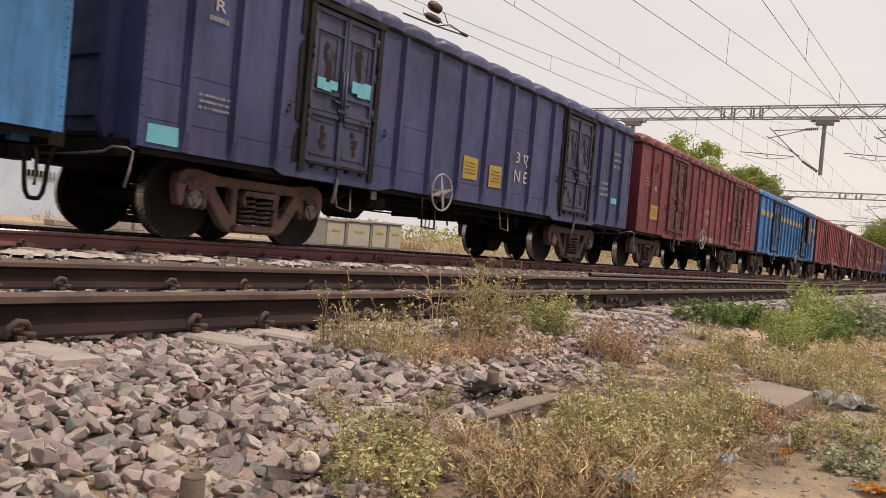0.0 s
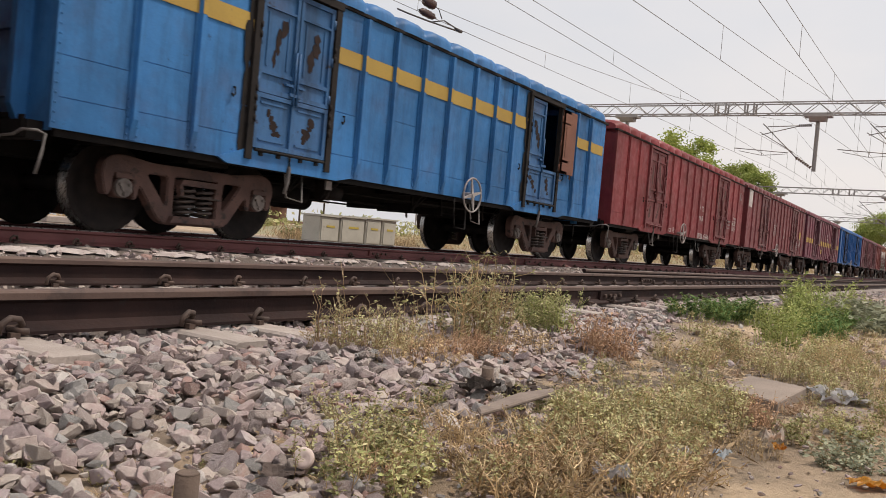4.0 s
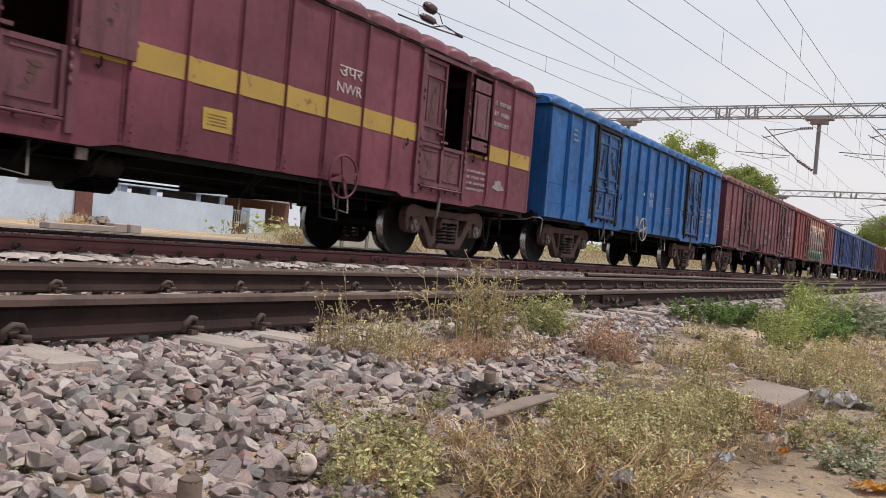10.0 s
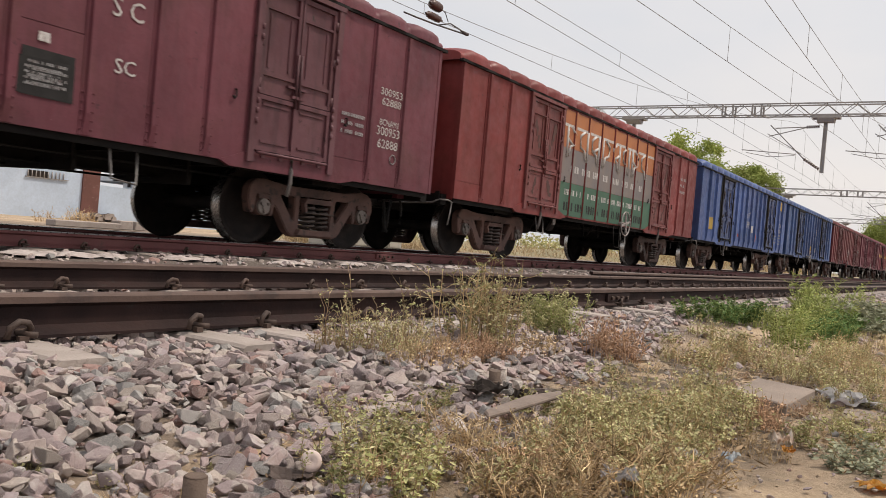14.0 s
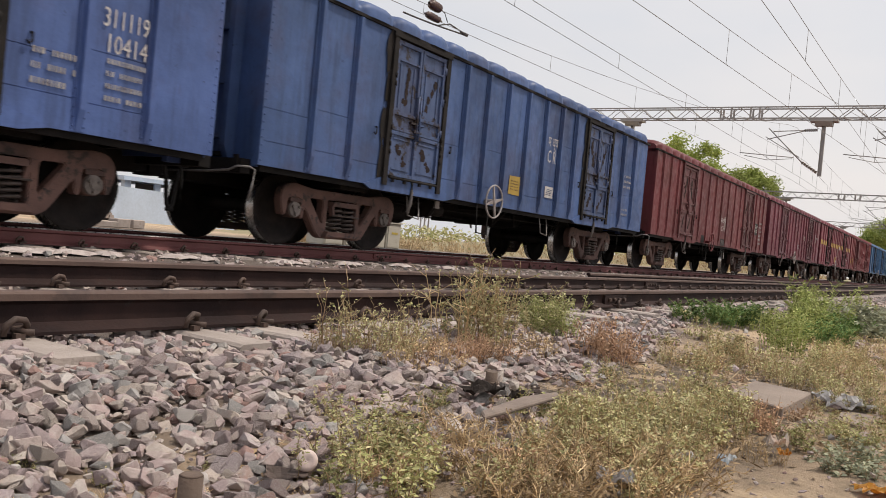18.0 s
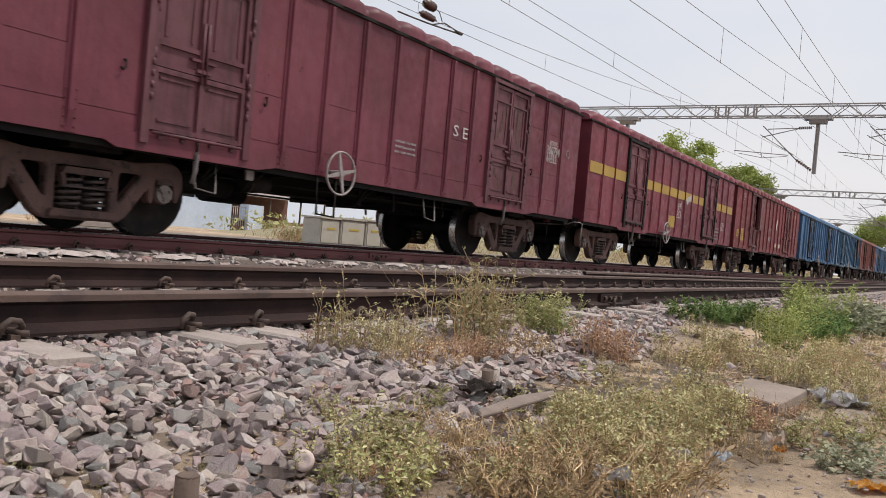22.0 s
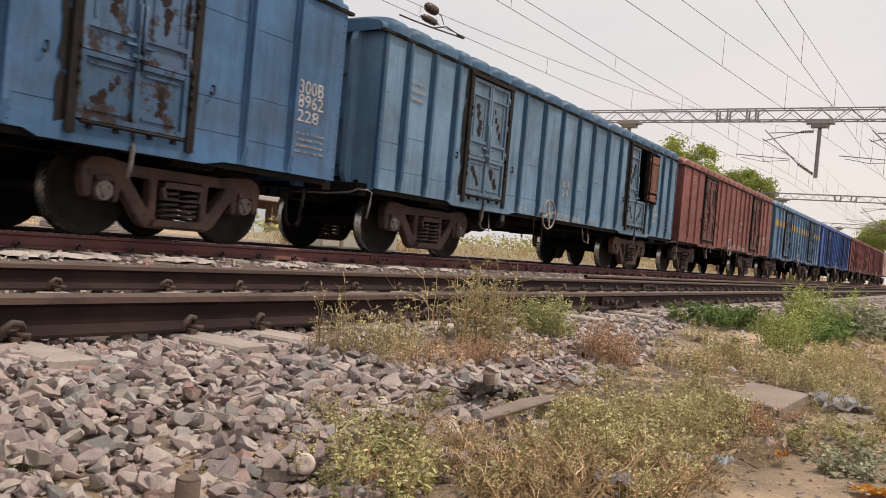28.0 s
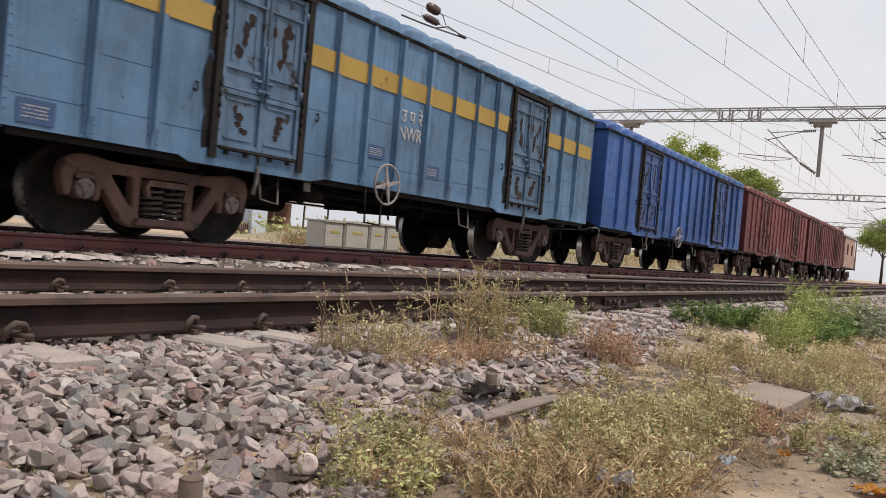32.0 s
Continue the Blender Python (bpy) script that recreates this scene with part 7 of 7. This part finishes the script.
def make_scrub(name, label, material, seed, count, x0, span, y0, slope, low, high, narrow):
    """A belt of bushes or tall grass along the bank, too far off to tell apart."""
    rnd = random.Random(seed)
    v, f = [], []
    for i in range(count):
        x = x0 + span * (i / count) + rnd.uniform(-1, 1)
        y = y0 + slope * (x - x0) + rnd.uniform(-1.2, 1.2)
        h, r = rnd.uniform(low, high) + 0.010 * (x - x0), rnd.uniform(0.5, 1.1) + 0.006 * (x - x0)
        for _ in range(55):
            p = Vector((x + rnd.gauss(0, 0.5) * r, y + rnd.gauss(0, 0.5) * r, -0.3 + h * rnd.random() ** 0.8))
            k = rnd.uniform(0.08, 0.18) * (1 + 0.006 * (x - x0))
            a, b = Vector((rnd.uniform(-1, 1), rnd.uniform(-1, 1), rnd.uniform(-0.4, 1) + 2 * (0.5 - narrow))).normalized() * k, Vector((rnd.uniform(-1, 1), rnd.uniform(-1, 1), rnd.uniform(-1, 1))).normalized() * k * narrow
            n0 = len(v)
            v += [tuple(p - a), tuple(p + b), tuple(p + a), tuple(p - b)]
            f.append((n0, n0 + 1, n0 + 2, n0 + 3))
    me = bpy.data.meshes.new(name)
    me.from_pydata(v, [], f)
    me.materials.append(material)
    tagged(new(name, me), label, name.replace("_", " "), kind="stuff")


make_scrub("scrub", "belt of olive scrub beyond the tracks", LEAF_OLIVE, 8, 360, 27.0, 205.0, 28.0, 0.11, 0.7, 1.5, 0.5)
make_scrub("dry_grass", "tall dry grass standing along the far bank", STRAW, 9, 300, 20.5, 150.0, 20.6, 0.02, 0.35, 0.7, 0.12)
for tx, ty, th, tc, ts in ((88.0, 26.5, 14.0, 6.5, 1), (97.0, 24.9, 12.2, 6.0, 2), (108.0, 25.0, 13.5, 6.5, 3), (117.0, 24.6, 13.6, 6.0, 4),
                           (168.0, 13.5, 12.0, 8.0, 6), (176.0, 8.0, 6.0, 7.0, 7), (196.0, 3.0, 7.0, 9.0, 8), (150.0, 45.0, 8.0, 9.0, 5)):
    make_tree(tx, ty, th, tc, ts)


# ---- ballast ----
def stone_material(name, by_object):
    """Crushed quartzite: grey, mauve, tan, a few reddish and greenish ones."""
    m, n, l, bsdf = nodes_of(name)
    mp = coords(n, l, shift=by_object)
    rnd = n.new("ShaderNodeObjectInfo").outputs["Random"] if by_object else n.new("ShaderNodeNewGeometry").outputs["Random Per Island"]
    r = n.new("ShaderNodeValToRGB")
    r.color_ramp.interpolation = "CONSTANT"
    tones = ((0.0, (0.41, 0.31, 0.295)), (0.18, (0.48, 0.38, 0.345)), (0.34, (0.33, 0.255, 0.25)), (0.48, (0.50, 0.41, 0.355)), (0.60, (0.42, 0.335, 0.335)),
             (0.72, (0.44, 0.33, 0.31)), (0.82, (0.35, 0.325, 0.31)), (0.91, (0.36, 0.225, 0.195)), (0.965, (0.54, 0.48, 0.45)))
    e = r.color_ramp.elements
    e[0].position, e[0].color = 0.0, (*tones[0][1], 1)
    e[1].position, e[1].color = tones[1][0], (*tones[1][1], 1)
    for p, c in tones[2:]:
        e.new(p).color = (*c, 1)
    l.new(rnd, r.inputs[0])
    big, small = noise_at(n, l, mp, 14, 6, 0.65), noise_at(n, l, mp, 90, 6, 0.7)
    col = mix(n, l, ramp(n, l, big, 0.48, 0.66, 0.0, 0.7), r.outputs[0], (0.54, 0.48, 0.43))
    col = mix(n, l, 1.0, col, (0.85, 0.87, 0.88), "MULTIPLY")
    col = mix(n, l, 0.45, col, mix(n, l, small, (0.3, 0.3, 0.3), (1.65, 1.65, 1.65)), "MULTIPLY")
    l.new(col, bsdf.inputs["Base Color"])
    bsdf.inputs["Roughness"].default_value = 0.9
    bump(n, l, bsdf, noise_at(n, l, mp, 38, 7, 0.7), 0.9, 0.012)
    return m


STONE, STONES = stone_material("loose_stone", True), stone_material("crushed_stone", False)
stone_rnd = random.Random(77)


def stone_shape(worn):
    """A crushed lump: a block broken along random planes; worn: with its edges rubbed off."""
    bm = bmesh.new()
    bmesh.ops.create_cube(bm, size=1.0)
    for _ in range(stone_rnd.choice((7, 8, 9))):
        way = Vector((stone_rnd.gauss(0, 1), stone_rnd.gauss(0, 1), stone_rnd.gauss(0, 0.8))).normalized()
        bmesh.ops.bisect_plane(bm, geom=bm.verts[:] + bm.edges[:] + bm.faces[:], plane_co=way * stone_rnd.uniform(0.32, 0.48), plane_no=way, clear_outer=True)
        bmesh.ops.holes_fill(bm, edges=[e for e in bm.edges if e.is_boundary], sides=0)
    bmesh.ops.remove_doubles(bm, verts=bm.verts[:], dist=0.07)
    bmesh.ops.dissolve_degenerate(bm, edges=bm.edges[:], dist=0.02)
    hull = bmesh.ops.convex_hull(bm, input=bm.verts[:])
    bmesh.ops.delete(bm, geom=[g for g in hull["geom_interior"] if isinstance(g, bmesh.types.BMVert)], context="VERTS")
    bmesh.ops.dissolve_limit(bm, angle_limit=0.2, verts=bm.verts[:], edges=bm.edges[:])
    if worn:
        bmesh.ops.bevel(bm, geom=bm.edges[:], offset=0.035, segments=1, affect="EDGES", clamp_overlap=True)
    ax = (stone_rnd.uniform(0.95, 1.45), stone_rnd.uniform(0.75, 1.15), stone_rnd.uniform(0.45, 0.78))
    for v in bm.verts:
        v.co = Vector((v.co.x * ax[0], v.co.y * ax[1], v.co.z * ax[2]))
    bmesh.ops.recalc_face_normals(bm, faces=bm.faces)
    me = bpy.data.meshes.new("stone")
    bm.to_mesh(me)
    bm.free()
    return me


SHAPES = [stone_shape(True) for _ in range(24)]
SHAPE_ARRAYS, FAR_ARRAYS = [], []
for me in SHAPES:
    me.materials.append(STONE)
for many, shapes in ((SHAPE_ARRAYS, SHAPES), (FAR_ARRAYS, [stone_shape(False) for _ in range(16)])):
    for me in shapes:
        many.append((np.array([v.co[:] for v in me.vertices]), [tuple(p.vertices) for p in me.polygons]))


def clear_of_sleepers(x, y, track_y, xs_list):
    """True where no sleeper's top would be buried."""
    if abs(y - track_y) > 1.42:
        return True
    return all(abs(x - s) > 0.095 for s in xs_list)


def turn_matrix(a, b, c):
    return np.array(Euler((a, b, c)).to_matrix())


def scatter(name, label, count, xr, yr, size, lift=0.0, keep=None, parent=None):
    """A bed of loose stones, each with its own edges."""
    vs, fs, n0 = [], [], 0
    for _ in range(count):
        x = xr[0] + (xr[1] - xr[0]) * stone_rnd.random() ** 1.5
        y = stone_rnd.uniform(*yr)
        if keep and not keep(x, y):
            continue
        s = size * stone_rnd.choice((0.4, 0.55, 0.65, 0.75, 0.85, 1.0, 1.1, 1.2, 1.4))
        s *= 0.83
        v, f = stone_rnd.choice(SHAPE_ARRAYS if 0.6 < x < 3.4 and y < 3.0 and size > 0.03 else FAR_ARRAYS)
        m = turn_matrix(stone_rnd.uniform(-0.6, 0.6), stone_rnd.uniform(-0.6, 0.6), stone_rnd.uniform(0, 6.3))
        w = v @ m.T * s + np.array((x, y, ground_z(x, y) + lift + stone_rnd.uniform(-0.016, 0.026)))
        vs.append(w)
        fs += [tuple(i + n0 for i in q) for q in f]
        n0 += len(v)
    me = bpy.data.meshes.new(name)
    me.from_pydata(np.concatenate(vs).tolist(), [], fs)
    me.materials.append(STONES)
    ob = new(name, me)
    if parent:
        ob.parent = parent
        ob["kind"] = "stuff"
    else:
        tagged(ob, label, "gravel", kind="stuff")
    return ob


def shoulder(x, y):
    """The ballast thins out towards the earth path."""
    edge = 1.15 + 0.28 * max(x - 2.0, 0) ** 0.75 + 0.25 * noise.noise((x * 1.3, y * 1.3, 5.0))
    if y < edge and (stone_rnd.random() > 0.03 or (2.2 < x < 3.4 and y < 0.7)):
        return False
    return clear_of_sleepers(x, y, 3.91, SLEEPERS_NEAR)


bed = holder("ballast", pose(0, 0, 0), "grey and mauve crushed stone ballast", "gravel", kind="structure")
scatter("gravel", "", 12500, (0.5, 9.5), (0.25, 3.1), 0.056, 0.004, shoulder, bed)
scatter("gravel", "", 5500, (0.5, 6.0), (0.9, 3.0), 0.026, 0.0, shoulder, bed)
scatter("gravel", "", 3200, (0.5, 30.0), (3.0, 5.4), 0.066, -0.005, lambda x, y: clear_of_sleepers(x, y, 3.91, SLEEPERS_NEAR), bed)
scatter("gravel", "", 2600, (3.0, 30.0), (5.2, 8.0), 0.066, 0.0, lambda x, y: clear_of_sleepers(x, y, 8.917, SLEEPERS_TRAIN), bed)
scatter("gravel", "", 1800, (3.0, 34.0), (8.0, 12.0), 0.07, 0.0, lambda x, y: clear_of_sleepers(x, y, 8.917, SLEEPERS_TRAIN), bed)
scatter("gravel", "", 2500, (9.0, 40.0), (0.8, 3.0), 0.08, 0.0, None, bed)
scatter("gravel", "", 2600, (1.4, 12.0), (0.0, 1.9), 0.016, 0.0, None, bed)
scatter("gravel", "", 4200, (-7.0, 0.6), (1.3, 3.1), 0.064, 0.004, lambda x, y: clear_of_sleepers(x, y, 3.91, SLEEPERS_NEAR), bed)
scatter("gravel", "", 4200, (-7.0, 3.2), (3.0, 8.0), 0.068, 0.0, lambda x, y: clear_of_sleepers(x, y, 3.91, SLEEPERS_NEAR) and clear_of_sleepers(x, y, 8.917, SLEEPERS_TRAIN), bed)
made = 0
while made < 300:
    x, y = 0.75 + 2.6 * stone_rnd.random(), stone_rnd.uniform(1.15, 2.5)
    if not clear_of_sleepers(x, y, 3.91, SLEEPERS_NEAR) or (x > 1.75 and y < 1.55):
        continue
    s = 0.051 * stone_rnd.choice((0.7, 0.85, 1.0, 1.15, 1.35))
    st = new("stone", stone_rnd.choice(SHAPES))
    st.parent = bed
    st.matrix_basis = pose(x, y, ground_z(x, y) + 0.024, stone_rnd.uniform(-30, 30), stone_rnd.uniform(-30, 30), stone_rnd.uniform(0, 360)) @ Matrix.Diagonal((s, s, s, 1))
    made += 1


# ---- odd things on the ground ----
def rough_slab(name, pts, z0, thick, material, label, category):
    bm = bmesh.new()
    lo = [bm.verts.new((x, y, z0 - thick + 0.0)) for x, y in pts]
    hi = [bm.verts.new((x, y, z0)) for x, y in pts]
    bm.faces.new(hi)
    bm.faces.new(lo[::-1])
    for i in range(len(pts)):
        j = (i + 1) % len(pts)
        bm.faces.new((lo[i], lo[j], hi[j], hi[i]))
    bmesh.ops.recalc_face_normals(bm, faces=bm.faces)
    bmesh.ops.bevel(bm, geom=[e for e in bm.edges], offset=0.006, segments=1, affect="EDGES")
    return tagged(part(name, bm, material), label, category)


SLAB_STONE = surface("path_slab_stone", (0.30, 0.24, 0.20), (0.22, 0.175, 0.145), 3.0, 0.9, 0, 0.5, 50.0)
TAR = surface("tarry_rag", (0.10, 0.075, 0.065), (0.20, 0.15, 0.13), 9.0, 0.8, 0, 0.6)
TAR_BLACK = surface("tarry_black", (0.045, 0.037, 0.034), (0.085, 0.068, 0.06), 9.0, 0.85, 0, 0.6)
DRY_WOOD = surface("grey_weathered_wood", (0.24, 0.19, 0.16), (0.17, 0.13, 0.11), 6.0, 0.9, 0, 0.4)
PEG_IRON = surface("rusty_iron_peg", (0.10, 0.07, 0.055), (0.16, 0.115, 0.09), 9.0, 0.85, 0.2, 0.5)
PLASTIC_WHITE = surface("white_plastic_scrap", (0.62, 0.60, 0.60), (0.5, 0.48, 0.5), 9.0, 0.5, 0, 0.2)
PLASTIC_RED = surface("printed_wrapper", (0.60, 0.42, 0.30), (0.62, 0.58, 0.54), 14.0, 0.45, 0, 0.2)
PLASTIC_BLUE = surface("blue_wrapper", (0.16, 0.28, 0.42), (0.55, 0.58, 0.6), 14.0, 0.45, 0, 0.2)
PLASTIC_ORANGE = surface("orange_wrapper", (0.62, 0.30, 0.03), (0.55, 0.24, 0.03), 9.0, 0.45, 0, 0.2)
PALE_DISC = surface("pale_shell", (0.66, 0.56, 0.52), (0.58, 0.44, 0.40), 8.0, 0.7, 0, 0.2)
rough_slab("stone_slab", [(3.95, 0.66), (4.63, 0.64), (4.74, 0.95), (4.15, 0.95)], -0.268, 0.09, SLAB_STONE, "flat brown stone slab half sunk in the weeds", "stone slab")
rough_slab("stone_slab", [(4.15, 0.34), (4.9, 0.28), (5.0, 0.48), (4.2, 0.48)], -0.315, 0.06, SLAB_STONE, "low worn stone slab beside the path", "stone slab")
rough_slab("wooden_board", [(2.36, 1.31), (2.55, 1.31), (2.97, 1.32), (3.04, 1.36), (2.80, 1.40), (2.42, 1.36)], -0.225, 0.018, DRY_WOOD, "weathered grey wooden board lying on stones", "board")
rough_slab("sleeper_fragment", [(1.2, 2.42), (1.75, 2.36), (1.78, 2.52), (1.25, 2.58)], -0.20, 0.12, CONCRETE, "broken concrete sleeper end in ballast", "concrete piece")


def crumple(name, x, y, r, material, label, category, seed, flat=0.5, lift=0.0):
    """A crumpled scrap: a wrinkled sheet."""
    rnd = random.Random(seed)
    bm = bmesh.new()
    n = 9
    g = [[bm.verts.new(((i / (n - 1) - 0.5) * 2 * r * rnd.uniform(0.85, 1.1), (j / (n - 1) - 0.5) * 1.3 * r * rnd.uniform(0.85, 1.1), flat * r * (0.5 + 0.8 * noise.noise((i * 0.45 + seed * 7.3, j * 0.45, 1.7)) + 0.25 * rnd.random()))) for j in range(n)] for i in range(n)]
    for i in range(n - 1):
        for j in range(n - 1):
            bm.faces.new((g[i][j], g[i + 1][j], g[i + 1][j + 1], g[i][j + 1]))
    bmesh.ops.solidify(bm, geom=bm.faces[:], thickness=0.002)
    ob = part(name, bm, material)
    ob.matrix_basis = pose(x, y, ground_z(x, y) + 0.004 + lift, rnd.uniform(-4, 4), rnd.uniform(-4, 4), rnd.uniform(0, 360))
    return tagged(ob, label, category)


crumple("tar_rag", 2.88, 1.62, 0.085, TAR_BLACK, "black tarry rag heaped on the stones", "rag", 1, 0.7, 0.03)
crumple("tar_rag", 3.02, 1.52, 0.06, TAR_BLACK, "small black lump beside the rag", "rag", 2, 0.9, 0.03)
crumple("dark_cloth", 1.60, 1.47, 0.085, TAR, "torn dark brown cloth lying on stones", "litter", 3, 0.16, 0.018)
crumple("dark_cloth", 1.70, 1.44, 0.05, TAR, "torn dark cloth under dry stalks", "litter", 12, 0.2, 0.03)
crumple("white_scrap", 4.66, 0.49, 0.17, PLASTIC_WHITE, "crumpled white plastic bag", "litter", 4, 0.45)
crumple("wrapper", 3.21, 0.54, 0.05, PLASTIC_RED, "crumpled pale orange and white wrapper", "litter", 5, 1.1, 0.02)
crumple("wrapper", 3.10, 0.50, 0.03, PLASTIC_ORANGE, "small crumpled orange wrapper", "litter", 6, 1.0, 0.02)
crumple("wrapper", 2.83, 0.63, 0.035, PLASTIC_BLUE, "small blue and white wrapper", "litter", 7, 0.8, 0.02)
crumple("white_scrap", 2.19, 0.78, 0.05, PLASTIC_WHITE, "scrap of white plastic in the weeds", "litter", 8, 1.0, 0.02)
crumple("white_scrap", 2.69, 0.73, 0.04, PLASTIC_WHITE, "scrap of white plastic beside dry weeds", "litter", 9, 1.0, 0.02)
crumple("wrapper", 2.91, 0.19, 0.06, PLASTIC_ORANGE, "orange wrapper on bare soil", "litter", 10, 0.5)
bm = bmesh.new()
rod(bm, (0, 0, -0.14), (0.004, 0.002, 0.115), 0.027, 14, 0.026)
rod(bm, (0.004, 0.002, 0.115), (0.004, 0.002, 0.119), 0.026, 14, 0.022)
peg = part("iron_peg", bm, PEG_IRON)
peg.matrix_basis = pose(1.18, 1.355, -0.325)
tagged(peg, "short rusty iron peg driven into the ground", "peg")
bm = bmesh.new()
rod(bm, (0, 0, -0.06), (0.003, 0.004, 0.085), 0.024, 9, 0.026)
rod(bm, (0.003, 0.004, 0.03), (0.003, 0.004, 0.045), 0.032, 9, 0.032)
stump = part("iron_stump", bm, PEG_IRON)
stump.matrix_basis = pose(3.02, 1.66, ground_z(3.02, 1.66) + 0.035, 4, -5)
tagged(stump, "rusty iron stump beside the black rag", "peg")
bm = bmesh.new()
lathe(bm, [(0.0, 0.0), (0.02, -0.006), (0.033, -0.004), (0.036, 0.006), (0.03, 0.016), (0.0, 0.02)], 18)
disc = part("pale_cup", bm, PALE_DISC)
disc.matrix_basis = pose(1.60, 1.40, -0.262, -18, 0, -48) @ Matrix.Diagonal((0.8, 0.8, 0.8, 1))
tagged(disc, "pale round clay cup base among stones", "cup")


# pale spilled powder by the sleeper ends of the train's track
LIME = surface("spilled_white_powder", (0.52, 0.46, 0.44), (0.36, 0.30, 0.285), 7.0, 0.95, 0, 0.5, 60.0, c3=(0.40, 0.31, 0.28), spots=0.62)
for k, (lx, ly, lr) in enumerate(((4.25, 7.35, 0.26), (4.62, 7.28, 0.2), (4.95, 7.2, 0.12), (5.92, 7.3, 0.22), (6.2, 7.22, 0.12), (7.45, 7.2, 0.2), (8.0, 7.4, 0.1), (8.85, 7.3, 0.18), (10.2, 7.4, 0.2), (11.6, 7.4, 0.2), (3.5, 7.3, 0.2))):
    bm = bmesh.new()
    seg = 16
    rings = []
    for f, zz in ((1.0, -0.02), (0.75, 0.004), (0.5, 0.014), (0.2, 0.018)):
        rings.append([bm.verts.new((lr * 1.5 * f * (0.75 + 0.9 * noise.noise((k * 3.1, 2.2 * math.cos(2 * math.pi * i / seg), 2.2 * math.sin(2 * math.pi * i / seg)))) * math.cos(2 * math.pi * i / seg),
                                    lr * 0.8 * f * math.sin(2 * math.pi * i / seg), zz + 0.02 * stone_rnd.random())) for i in range(seg)])
    for a, b in zip(rings, rings[1:]):
        for i in range(seg):
            bm.faces.new((a[i], a[(i + 1) % seg], b[(i + 1) % seg], b[i]))
    bm.faces.new(rings[-1])
    bmesh.ops.recalc_face_normals(bm, faces=bm.faces)
    heap = part("lime_patch", bm, LIME)
    heap.matrix_basis = pose(lx, ly, ground_z(lx, ly) + 0.02)
    tagged(heap, "spilled white powder lying beside a sleeper", "spill", "white spills by the track")


# ---- what moves ----
def motions():
    """The train rolls past towards the camera's left; every wheelset turns with it."""
    steps = [2.0 * i for i in range(17)]
    spins = [2 * i / FPS for i in range(481)]
    for n, wagon in TRAIN.items():
        walk(wagon, [(t, pose(centre(n, t) - (2.3 if n == 18 else 0.0), TRAIN_Y, TRAIN_Z)) for t in steps])
        for bogie in wagon.children:
            for ob in bogie.children:
                if ob.name.startswith("wheelset"):
                    x = ob.matrix_basis.translation.x
                    off = 37.0 * n + 90.0 * x
                    walk(ob, [(t, pose(x, 0, 0.497, 0, off - math.degrees(run(t) / 0.497), 0)) for t in spins])


motions()
